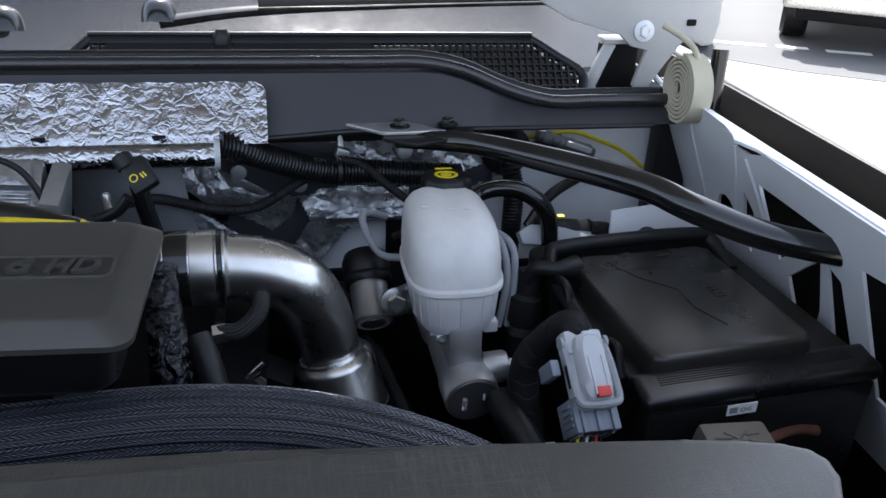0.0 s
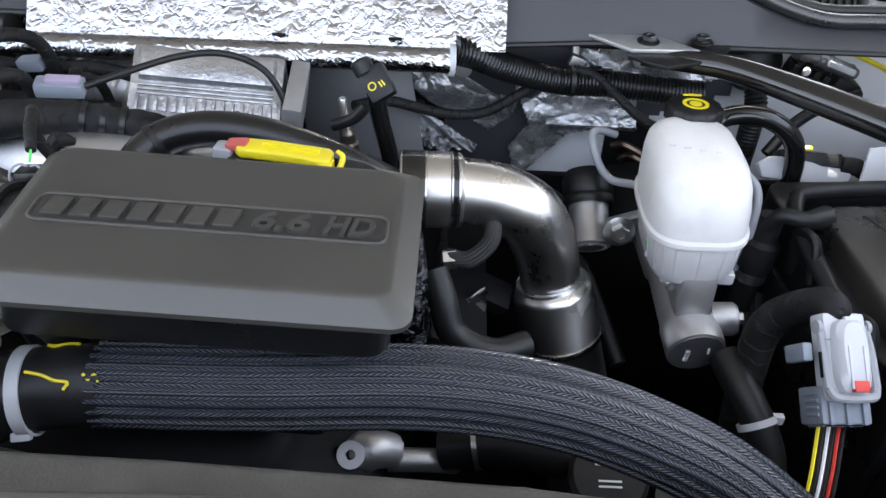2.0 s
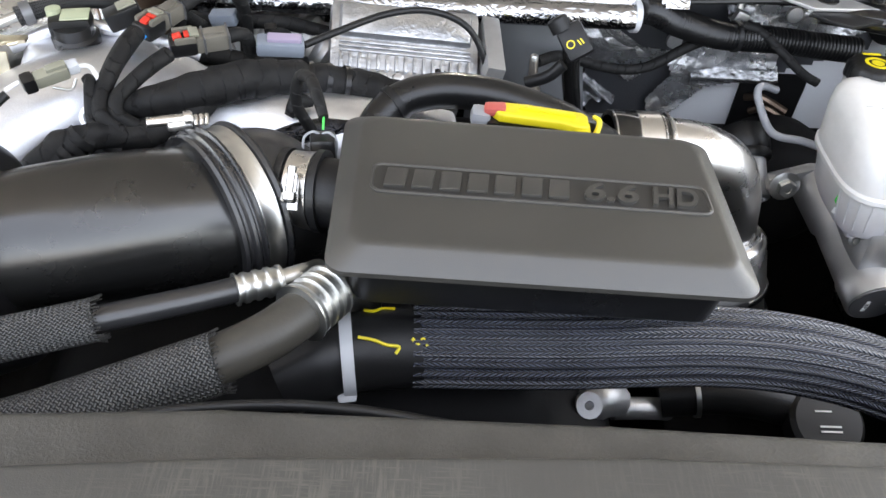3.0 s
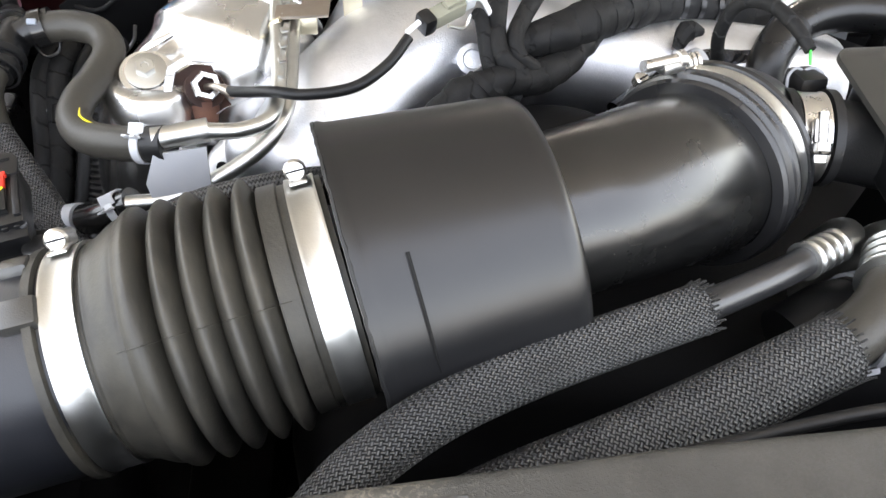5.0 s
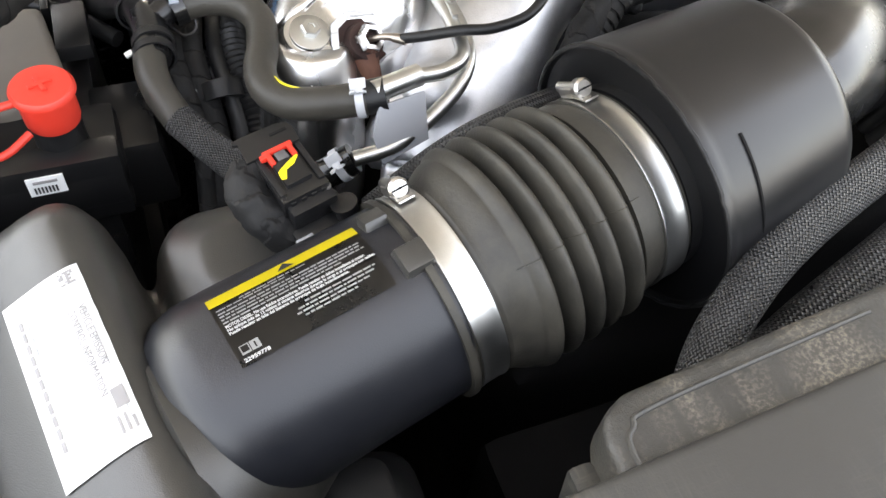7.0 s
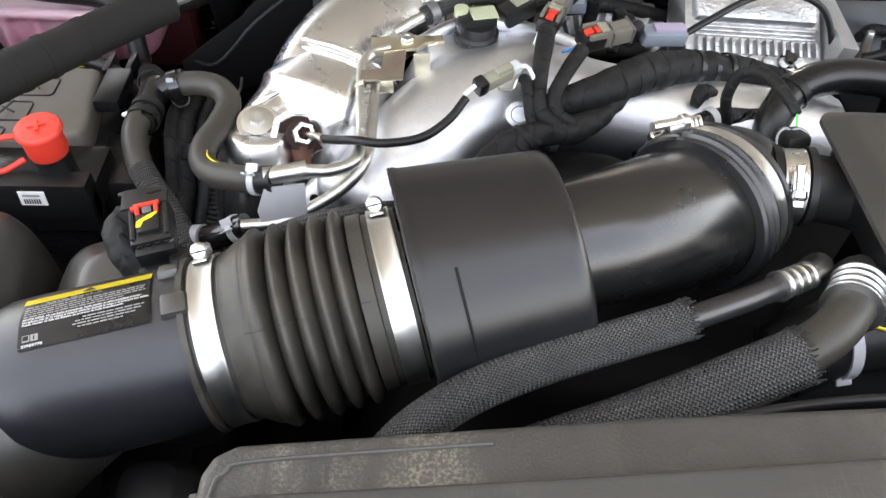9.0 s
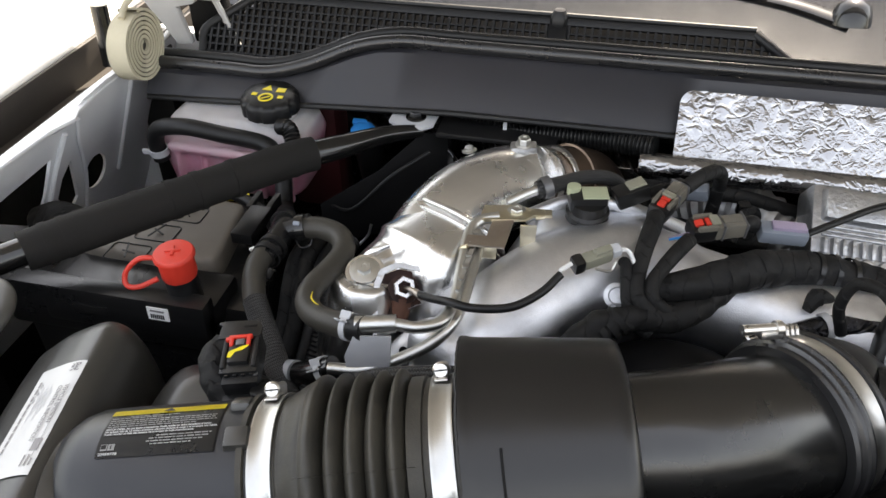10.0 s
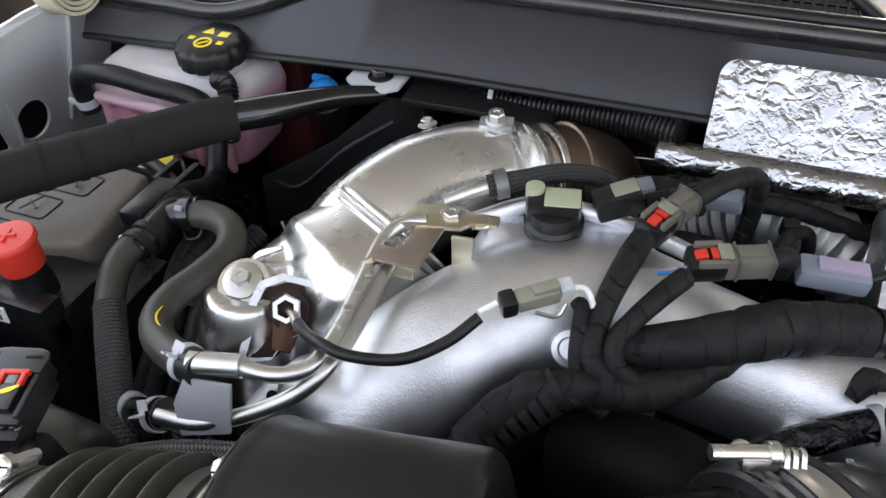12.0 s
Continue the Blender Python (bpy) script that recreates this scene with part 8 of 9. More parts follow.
def red_connector(at, rz, rx, wires):
    t = thing("sealed_connector", at, "taupe-grey sealed connector with a black shroud and red lock", "connector", "sealed connectors")
    m = Matrix.Translation(at) @ pose(0, 0, 0, rx, 0, rz) @ Matrix.Scale(0.82, 4)
    part("body", box((0.036, 0.021, 0.018), m @ place((0.012, 0, 0)), 0.004, top=(0.98, 0.86)), "taupe", t)
    part("shroud", box((0.026, 0.0225, 0.017), m @ place((-0.016, 0, -0.001)), 0.004), "plastic_satin", t, "black connector shroud")
    for w in (-0.0085, 0.0085):
        part("cheek", box((0.020, 0.004, 0.009), m @ place((-0.014, w, 0.0075)), 0.0015), "taupe", t)
    part("lock", box((0.009, 0.0085, 0.005), m @ place((-0.0205, 0, 0.0085), 0, -12, 0), 0.002), "red", t, "red lock")
    part("lock_bar", box((0.005, 0.010, 0.003), m @ place((-0.0115, 0, 0.0095)), 0.001), "red", t, "red lock")
    part("bridge", box((0.009, 0.013, 0.003), m @ place((-0.0045, 0, 0.0115), 0, 6, 0), 0.001), "olive", t)
    part("ridge", box((0.020, 0.009, 0.003), m @ place((0.014, 0, 0.0095)), 0.001), "taupe", t)
    for x in (0.004, 0.028):
        part("seal_band", box((0.0022, 0.0222, 0.0186), m @ place((x, 0, 0)), 0.003), "facegrey", t)
    part("tail", tube([m @ Vector((0.028, 0, 0)), m @ Vector((0.038, 0.003, -0.001)), m @ Vector((0.048, 0.010, -0.012)), m @ Vector((0.052, 0.02, -0.04))], 0.006, 12, 6), "tape", t)
    for k in range(wires):
        part("wire", tube([m @ Vector((-0.027, -0.006 + 0.004 * k, -0.002)), m @ Vector((-0.036, -0.004 + 0.003 * k, -0.005)), m @ Vector((-0.047, 0.0015 * k, -0.011))], 0.0012, 6, 4), ("blue", "purple", "green", "white")[k % 4], t)


red_connector((-0.376, 0.915, 1.409), 66, 6, 4)
red_connector((-0.337, 0.886, 1.408), 22, 10, 2)
pc = thing("mauve_connector", (-0.27, 0.93, 1.38), "mauve and grey connector with a thin black cable over the module", "connector")
m = Matrix.Translation((-0.278, 0.917, 1.389)) @ pose(0, 0, 0, 8, 4, 8) @ Matrix.Scale(0.85, 4)
part("body", box((0.048, 0.020, 0.016), m, 0.004), "bluegrey", pc)
part("latch", box((0.034, 0.012, 0.005), m @ place((0.004, 0, 0.0095)), 0.002), "purple", pc, "mauve latch")
part("cable", tube([m @ Vector((0.024, 0, 0.002)), (-0.235, 0.935, 1.393), (-0.19, 0.965, 1.398), (-0.15, 0.975, 1.398), (-0.115, 0.975, 1.383), (-0.096, 0.968, 1.35), (-0.092, 0.96, 1.32)], 0.0032, 10, 8), "rubber", pc)

# ---- finned aluminium control module ----
ecu = thing("control_module", (-0.17, 0.98, 1.3), "finned cast aluminium glow plug control module", "module")
U = Matrix.Translation((-0.175, 0.988, 1.345)) @ pose(0, 0, 0, 38, 6, 5)
part("case", box((0.142, 0.082, 0.04), U, 0.007), "cast_rough", ecu)
part("upper_case", box((0.128, 0.034, 0.012), U @ place((0, 0.02, 0.022)), 0.004, top=(0.95, 0.85)), "cast_rough", ecu)
for k in range(3):
    part("ledge", box((0.124, 0.0028, 0.003), U @ place((0, -0.0005 - 0.0042 * k, 0.0215)), 0.0008), "cast_rough", ecu)
for k in range(15):
    part("fin", box((0.0034, 0.016, 0.009), U @ place((-0.06 + 0.0086 * k, -0.020, 0.0225)), 0.0012), "cast_rough", ecu)
part("face", box((0.13, 0.016, 0.006), U @ place((0, -0.034, 0.0205)), 0.002), "cast_rough", ecu)
for k in range(7):
    part("lug", lathe([(0, 0), (0.0065, 0), (0.005, 0.003), (0, 0.0035)], U @ Vector((-0.054 + 0.016 * k, -0.034, 0.0232)), U.to_3x3() @ Vector((0, 0, 1)), 14), "cast_rough", ecu)
bolt("bolt", U @ Vector((0.032, -0.030, 0.024)), U.to_3x3() @ Vector((0, 0, 1)), 0.0062, "tubeblack", ecu)
part("side_plate", box((0.018, 0.08, 0.06), place((-0.094, 0.99, 1.335), 8, 10, 4), 0.003), "silverpaint", ecu)

# breather tube, yellow safety connector
bt = thing("breather_tube", (-0.12, 0.87, 1.35), "smooth black breather tube arching over the engine", "hose")
part("clip", ring_band((-0.177, 0.8545, 1.377), (0.8, 0.55, 0.4), 0.0149, 0.006, 0.0014, 28), "plastic", bt)
part("tube", tube([(-0.20, 0.815, 1.335), (-0.195, 0.835, 1.362), (-0.175, 0.856, 1.378), (-0.14, 0.868, 1.383), (-0.095, 0.868, 1.380), (-0.045, 0.862, 1.368), (-0.012, 0.866, 1.350), (0.012, 0.88, 1.328)], [0.0145, 0.0145, 0.0148, 0.015, 0.0148, 0.0142, 0.0138, 0.0135], 24, 8), "plastic_satin", bt)
yc = thing("high_voltage_plug", (-0.06, 0.81, 1.38), "yellow and black injector plug with a pink seal", "connector")
Y = Matrix.Translation((-0.066, 0.812, 1.396)) @ pose(0, 0, 0, -4, 4, -5)
part("base", box((0.076, 0.022, 0.016), Y @ place((-0.002, 0, -0.009)), 0.005), "plastic_satin", yc)
part("cover", slab([(-0.036, -0.003), (-0.030, 0.010), (-0.010, 0.0125), (0.034, 0.0125), (0.038, 0.008), (0.038, -0.008), (0.030, -0.0105), (0.016, -0.007), (-0.030, -0.009)], -0.002, 0.0065, Y, 0.0028, segs=3), "yellow", yc)
part("rib", box((0.044, 0.004, 0.003), Y @ place((0.006, 0.003, 0.0072)), 0.0012), "yellow", yc)
part("clip", box((0.013, 0.014, 0.020), Y @ place((0.0335, -0.004, -0.006)), 0.003), "yellow", yc)
part("clip_window", box((0.006, 0.0012, 0.007), Y @ place((0.0335, -0.0112, -0.008)), 0.0004), "void", yc)
part("hook", tube([Y @ Vector((0.038, -0.008, -0.012)), Y @ Vector((0.044, -0.006, -0.002)), Y @ Vector((0.046, 0.000, 0.007)), Y @ Vector((0.041, 0.004, 0.009))], [0.0026, 0.0024, 0.0022, 0.0016], 10, 5), "yellow", yc)
part("seal", box((0.017, 0.013, 0.007), Y @ place((-0.034, 0.001, 0.004), 0, -10, 0), 0.003), surface("pink_seal", (0.50, 0.10, 0.085), 0.5), yc)
part("tip", box((0.016, 0.018, 0.012), Y @ place((-0.044, 0.0, -0.003)), 0.005), "greyplastic", yc)
part("lead", tube([Y @ Vector((0.04, 0, -0.006)), (-0.012, 0.816, 1.380), (-0.002, 0.832, 1.362), (0.0, 0.85, 1.32)], 0.010, 14, 6), "tape", yc)
gp = thing("glow_plug_lead", (-0.04, 0.99, 1.28), "bronze threaded sensor stub", "sensor")
part("stub", lathe([(0.0, 0), (0.010, 0), (0.010, 0.012), (0.0075, 0.014), (0.0085, 0.017), (0.0075, 0.02), (0.0085, 0.023), (0.0075, 0.026), (0.005, 0.03), (0.0042, 0.06), (0.003, 0.062), (0, 0.062)], (-0.043, 0.995, 1.285), (-0.07, -0.03, 1), 20), "tan_steel", gp)
part("pin", lathe([(0, 0.03), (0.0048, 0.03), (0.0042, 0.062), (0.003, 0.0635), (0, 0.0635)], (-0.043, 0.995, 1.285), (-0.07, -0.03, 1), 16), "zinc", gp)
vs = thing("dipstick_handle", (-0.01, 0.99, 1.3), "black oil dipstick handle with a yellow symbol on its tube", "dipstick")
V = Matrix.Translation((-0.012, 0.988, 1.368)) @ pose(0, 0, 0, 48, -30, 10)
part("handle", box((0.026, 0.034, 0.014), V, 0.005), "plastic", vs)
part("knob", lathe([(0, 0), (0.010, 0), (0.010, 0.012), (0.008, 0.014), (0, 0.014)], V @ Vector((-0.006, 0.014, 0.0)), V.to_3x3() @ Vector((0, 1, 0.2)), 20), "plastic", vs)
part("symbol", lathe([(0.003, 0.0), (0.003, 0.0006), (0.0042, 0.0006), (0.0042, 0)], V @ Vector((-0.005, -0.002, 0.007)), V.to_3x3() @ Vector((0, 0, 1)), 16), "yellow", vs)
for k in range(2):
    part("symbol", box((0.0014, 0.006, 0.0006), V @ place((0.003 + 0.003 * k, -0.004, 0.0072), 0, 0, 12), 0.0), "yellow", vs)
part("tube", tube([(-0.014, 0.985, 1.36), (-0.010, 0.985, 1.33), (0.0, 0.985, 1.28), (0.012, 0.985, 1.18)], 0.0088, 16, 6), "tubeblack", vs)

# wrapped looms and fittings between the resonator box and the steel elbow
wr = thing("wrapped_lines", (0.04, 0.78, 1.2), "black foil-wrapped lines below the steel elbow", "wrapped lines")
wrap = tube([(0.022, 0.83, 1.35), (0.028, 0.80, 1.325), (0.032, 0.775, 1.29), (0.034, 0.755, 1.24)], [0.013, 0.014, 0.016, 0.017], 40, 16)
for v in wrap.verts:
    v.co += Vector((noise.noise(v.co * 130), noise.noise(v.co * 130 + Vector((7, 0, 0))), noise.noise(v.co * 130 + Vector((0, 9, 0))))) * 0.002
part("wrap", wrap, "foil_black", wr, sharp=20)
part("side_hose", tube([(0.05, 0.80, 1.30), (0.058, 0.785, 1.285), (0.068, 0.77, 1.26), (0.10, 0.765, 1.245), (0.13, 0.78, 1.24)], 0.012, 14, 8), "rubber", wr)
part("braided_line", tube([(0.06, 0.855, 1.27), (0.08, 0.85, 1.272), (0.098, 0.86, 1.285), (0.10, 0.88, 1.295)], 0.008, 14, 8), "braid_fine", wr)
part("fitting", lathe([(0, 0), (0.0095, 0), (0.0095, 0.012), (0, 0.012)], (0.057, 0.852, 1.268), (1, 0.1, 0.1), 6), "zinc", wr)
part("rail", tube([(0.02, 0.83, 1.33), (0.03, 0.815, 1.26), (0.035, 0.80, 1.18)], 0.011, 12, 6), "plastic", wr)
ob = thing("actuator_rod", (0.09, 0.87, 1.2), "bright actuator rod below the steel elbow", "rod")
part("rod", tube([(0.066, 0.858, 1.199), (0.099, 0.866, 1.224)], [0.0036, 0.0042], 14, 4), "steel_bright", ob)
part("nut", lathe([(0, 0), (0.006, 0), (0.006, 0.005), (0, 0.005)], (0.094, 0.862, 1.205), (-0.2, -1, 0.5), 6), "zinc", ob)
part("bracket", box((0.05, 0.03, 0.02), place((0.1, 0.9, 1.19), 20, 30, 0), 0.004), "void", ob)
hb = thing("valve_cover", (0.06, 0.93, 1.1), "near-black valve cover under the pipes", "valve cover")
part("cover", box((0.14, 0.26, 0.12), place((0.02, 0.93, 1.17), 0, 18, 0), 0.02), "void", hb)
for k in range(5):
    part("rib", box((0.008, 0.03, 0.012), place((0.055, 0.84 + 0.03 * k, 1.235), 0, 18, 0), 0.003), "plastic", hb)
grey = thing("engine_cradle_sheet", (-0.04, 1.05, 1.2), "smooth grey aluminium housing behind the dipstick", "heat shield")
part("sheet", crumpled(0, 1, 20, lambda u, v: (-0.105 + 0.145 * u - 0.03 * v * u, 1.085 - 0.035 * math.sin(u * 2.6) * (1.1 - v), 1.17 + 0.185 * v), 0.0008, 31, None, 34, 9), "cast_grey", grey)
part("black_clip", tube([(-0.055, 0.975, 1.328), (-0.035, 0.972, 1.338), (-0.022, 0.972, 1.352)], 0.006, 10, 5), "plastic", grey)

# accessories in front of the engine, under the charge air hose
al = thing("alternator_bracket", (0.0, 0.66, 1.15), "cast aluminium accessory bracket with a bolt eye", "bracket")
part("lug", melt(tube([(-0.03, 0.60, 1.19), (-0.012, 0.602, 1.225), (0.012, 0.61, 1.215)], [0.016, 0.017, 0.014], 20, 6), 0.003, 3), "mc", al)
part("eye", lathe([(0.004, -0.004), (0.011, -0.004), (0.011, 0.008), (0.004, 0.008), (0.004, -0.004)], (-0.022, 0.592, 1.232), (0, -0.6, 0.8), 20), "mc", al)
part("arm", tube([(0.005, 0.605, 1.21), (0.04, 0.61, 1.205), (0.06, 0.62, 1.19)], 0.010, 16, 6), "mc", al)
part("pipe", tube([(0.05, 0.62, 1.21), (0.1, 0.615, 1.225), (0.15, 0.61, 1.22), (0.2, 0.61, 1.2)], 0.019, 22, 8), "rubber", al)
part("flange", ring_band((0.077, 0.617, 1.22), (1, 0, 0.2), 0.0195, 0.004, 0.002, 28), "zinc", al)
al.location += Vector((0.014, 0.10, -0.034))
oc = thing("filler_cap", (0.19, 0.61, 1.2), "dark filler cap with pale symbols", "cap")
part("cap", lathe([(0, -0.02), (0.03, -0.02), (0.032, 0.0), (0.028, 0.004), (0, 0.004)], (0.182, 0.600, 1.225), (0, -0.35, 0.93), 32), "plastic", oc)
for dx, dy, w in ((-0.004, 0.008, 0.014), (0.0, -0.004, 0.018), (0.0, -0.008, 0.018)):
    part("symbol", box((w, 0.0015, 0.0006), Matrix.Translation((0.182 + dx, 0.5975 + dy, 1.2292 + dy * 0.37)) @ place((0, 0, 0), 20), 0.0), "white", oc)
oc.location += Vector((0.012, 0.085, -0.03))
cn = thing("small_connector", (0.24, 0.57, 1.25), "olive plastic connector behind the radiator cover", "connector")
part("body", box((0.045, 0.02, 0.016), place((0.222, 0.585, 1.28)), 0.005), "olive", cn)
part("lead", tube([(0.243, 0.585, 1.279), (0.28, 0.58, 1.27), (0.31, 0.57, 1.22)], 0.006, 10, 6), "tape", cn)
cn.location += Vector((0.01, 0.04, -0.025))
bl = thing("drive_belt", (-0.1, 0.6, 1.15), "ribbed black drive belt in front of the engine", "belt")
for k in range(3):
    part("strand", box((0.05, 0.028, 0.005), place((-0.125 + 0.03 * k, 0.605, 1.262 - 0.012 * k), 0, 38, 0), 0.001), "rubber", bl)
bl.location += Vector((0.03, 0.10, -0.04))

# wiring and ducts at the back of the engine, below the foil shield
rw = thing("rear_wiring", (-0.3, 1.0, 1.3), "dark tangle of taped cables behind the manifold", "wiring harness")
for pts, r in (([(-0.362, 0.935, 1.412), (-0.345, 0.955, 1.416), (-0.328, 0.985, 1.40), (-0.325, 1.0, 1.365), (-0.33, 1.0, 1.31)], 0.0065),
               ([(-0.44, 0.985, 1.36), (-0.40, 1.005, 1.365), (-0.35, 1.02, 1.352), (-0.30, 1.03, 1.35), (-0.24, 1.035, 1.335)], 0.007),
               ([(-0.42, 0.96, 1.335), (-0.37, 0.975, 1.342), (-0.32, 0.985, 1.33), (-0.27, 1.0, 1.32)], 0.009),
               ([(-0.31, 0.955, 1.345), (-0.30, 0.98, 1.362), (-0.285, 1.0, 1.35), (-0.28, 1.01, 1.30)], 0.005),
               ([(-0.39, 1.02, 1.30), (-0.38, 1.03, 1.345), (-0.36, 1.05, 1.362), (-0.33, 1.06, 1.355)], 0.006)):
    part("cable", tube(pts, r, 12, 8), "tape", rw)
for at, rz in (((-0.405, 0.985, 1.372), 25), ((-0.345, 1.0, 1.368), -10)):
    part("connector", box((0.026, 0.014, 0.013), place(at, 8, -10, rz), 0.003), "bluegrey", rw, "blue-grey connector")
part("clip", box((0.012, 0.010, 0.014), place((-0.30, 0.99, 1.362), 10, 0, 20), 0.003), "plastic_satin", rw)
dk = thing("rear_duct", (-0.27, 1.05, 1.25), "dull ribbed metal duct behind the harness", "duct")
part("duct", tube([(-0.36, 1.075, 1.285), (-0.315, 1.06, 1.315), (-0.27, 1.045, 1.315), (-0.225, 1.03, 1.29)], [0.028, 0.03, 0.03, 0.028], 28, 8, wave=0.0016, pitch=0.011), "mc", dk)
part("shroud", crumpled(0, 1, 12, lambda u, v: (-0.46 + 0.2 * u, 1.10 - 0.02 * v, 1.20 + 0.14 * v), 0.005, 51, None, 30, 20), "foil_dark", dk)
for k in range(3):
    part("strap", ring_band((-0.315 + 0.04 * k, 1.058 - 0.012 * k, 1.314), (1, -0.25, 0.1), 0.0315, 0.004, 0.0016, 28), "zinc", dk)
lg = thing("casting_lug", (-0.56, 0.765, 1.34), "cast aluminium lug with a drilled hole below the shield", "bracket")
part("lug", melt(merge(tube([(-0.585, 0.752, 1.318), (-0.57, 0.766, 1.334), (-0.555, 0.780, 1.345)], [0.012, 0.0135, 0.012], 18, 6), box((0.03, 0.03, 0.05), place((-0.572, 0.775, 1.305), 0, 20, 0), 0.008)), 0.0025, 3), "cast", lg)
part("hole", lathe([(0, 0), (0.0035, 0), (0.0035, 0.001), (0, 0.001)], (-0.571, 0.7545, 1.3425), (0.1, -0.7, 0.7), 14), "void", lg)

# ---- coolant tank ----
ct = thing("coolant_tank", (-0.84, 1.06, 1.2), "milky plastic coolant tank with pink coolant", "tank")
b = bmesh.new()
loft([((-0.850, 1.060, 1.285), 0.080, 0.045, 5), ((-0.848, 1.060, 1.32), 0.087, 0.05, 5), ((-0.846, 1.062, 1.345), 0.090, 0.05, 5), ((-0.845, 1.066, 1.362), 0.084, 0.044, 4), ((-0.845, 1.070, 1.370), 0.070, 0.034, 3.5)], 48, b)
for k in range(5):
    x = -0.905 + 0.033 * k
    tube([(x, 1.010, 1.35), (x, 1.006, 1.32), (x, 1.006, 1.29)], 0.005, 10, 4, b)
tube([(-0.915, 1.008, 1.345), (-0.8, 1.003, 1.345), (-0.765, 1.01, 1.342)], 0.006, 10, 6, b)
part("tank", melt(b, 0.0035, 3), "coolant", ct)
part("neck", lathe([(0.027, 0), (0.027, 0.02), (0, 0.02)], (-0.806, 1.06, 1.365), (0, 0, 1), 28), "coolant", ct)
cp, cz = Vector((-0.806, 1.056, 1.377)), Vector((0, -0.08, 1)).normalized()
b = bmesh.new()
rings = []
_, u, v = axis_frame(cz)
for h, r in ((0, 0.030), (0.002, 0.0325), (0.016, 0.0325), (0.0195, 0.030), (0.021, 0.026)):
    rings.append([b.verts.new(cp + cz * h + (r * (1 - 0.05 * (math.cos(10 * a) > 0.4))) * (math.cos(a) * u + math.sin(a) * v)) for a in (2 * math.pi * k / 100 for k in range(100))])
for p, q in zip(rings, rings[1:]):
    for k in range(100):
        b.faces.new((p[k], q[k], q[(k + 1) % 100], p[(k + 1) % 100]))
b.faces.new(rings[0][::-1])
b.faces.new(rings[-1])
cap = part("cap", b, "plastic", ct, "black ribbed pressure cap with yellow warning symbols")
top = Matrix.Translation(cp + cz * 0.0212) @ pose(0, 0, 0, 4.5, 0, 0)
part("symbol", lathe([(0.006, 0), (0.006, 0.0006), (0.0085, 0.0006), (0.0085, 0)], top @ Vector((0, -0.009, 0)), cz, 24), "yellow", cap)
part("symbol", box((0.010, 0.0016, 0.0006), top @ place((0, -0.009, 0.0003), 0, 0, 40), 0.0), "yellow", cap)
part("symbol", slab([(-0.006, 0), (0.006, 0), (0, 0.010)], 0, 0.0006, top @ place((-0.004, 0.006, 0)), 0.0), "yellow", cap)
part("symbol", box((0.010, 0.008, 0.0006), top @ place((0.012, 0.008, 0.0003)), 0.0), "yellow", cap)
part("symbol", box((0.006, 0.005, 0.0006), top @ place((-0.015, -0.004, 0.0003)), 0.0), "yellow", cap)
part("symbol", box((0.006, 0.005, 0.0006), top @ place((0.016, -0.006, 0.0003)), 0.0), "yellow", cap)
part("symbol", lathe([(0.0215, 0), (0.0215, 0.0006), (0.0235, 0.0006), (0.0235, 0)], cp + cz * 0.0195, cz, 20, None, -60, 40), "yellow", cap)
part("vent_hose", tube([(-0.929, 1.010, 1.325), (-0.930, 1.008, 1.350), (-0.918, 1.005, 1.368), (-0.885, 1.004, 1.374), (-0.845, 1.008, 1.367), (-0.805, 1.012, 1.360), (-0.788, 1.008, 1.352), (-0.782, 1.0, 1.33)], 0.0095, 18, 8), "rubber", ct, "black vent hose")
part("hose_clip", ring_band((-0.9295, 1.009, 1.336), (0, -0.1, 1), 0.0097, 0.008, 0.0014, 22), "lightgrey", ct, "pale hose clip")
part("clip_ear", box((0.010, 0.004, 0.006), place((-0.942, 1.004, 1.336), 0, 0, 0), 0.001), "lightgrey", ct)
part("ribbed_hose", tube([(-0.785, 1.03, 1.372), (-0.772, 1.022, 1.374), (-0.764, 1.01, 1.36), (-0.765, 1.0, 1.33)], 0.0085, 16, 6, wave=0.001, pitch=0.0035), "plastic_satin", ct)
part("down_hose", tube([(-0.775, 1.0, 1.34), (-0.765, 0.97, 1.31), (-0.745, 0.93, 1.33), (-0.727, 0.895, 1.355), (-0.718, 0.872, 1.365)], 0.0095, 16, 8), "rubber", ct)
rt = thing("red_reservoir", (-0.72, 1.12, 1.25), "dull red plastic panel behind the coolant tank", "reservoir")
part("body", box((0.07, 0.05, 0.16), place((-0.79, 1.142, 1.285)), 0.015), surface("dull_red_plastic", (0.085, 0.014, 0.016), 0.5), rt)
bc = thing("washer_fluid_cap", (-0.7, 1.07, 1.33), "bright blue washer fluid cap", "cap")
part("cap", lathe([(0, 0), (0.014, 0), (0.015, 0.004), (0.012, 0.008), (0.006, 0.010), (0, 0.010)], (-0.706, 1.074, 1.348), (0.1, -0.5, 0.85), 24), "blue", bc)
part("tab", box((0.018, 0.007, 0.010), place((-0.712, 1.083, 1.357), 30), 0.003), "blue", bc)
part("neck", lathe([(0.017, -0.09), (0.017, 0.002), (0, 0.002)], (-0.702, 1.072, 1.345), (0.1, -0.5, 0.85), 20), "plastic", bc)
bkt = thing("fluid_bracket", (-0.68, 1.0, 1.28), "black sheet bracket below the brace", "bracket")
part("sheet", slab([(-0.08, -0.06), (0.06, -0.05), (0.07, 0.05), (0.04, 0.055), (-0.01, 0.02), (-0.08, -0.01)], 0, 0.003, place((-0.665, 1.035, 1.31), 78, 0, 28), 0.001), "void", bkt)
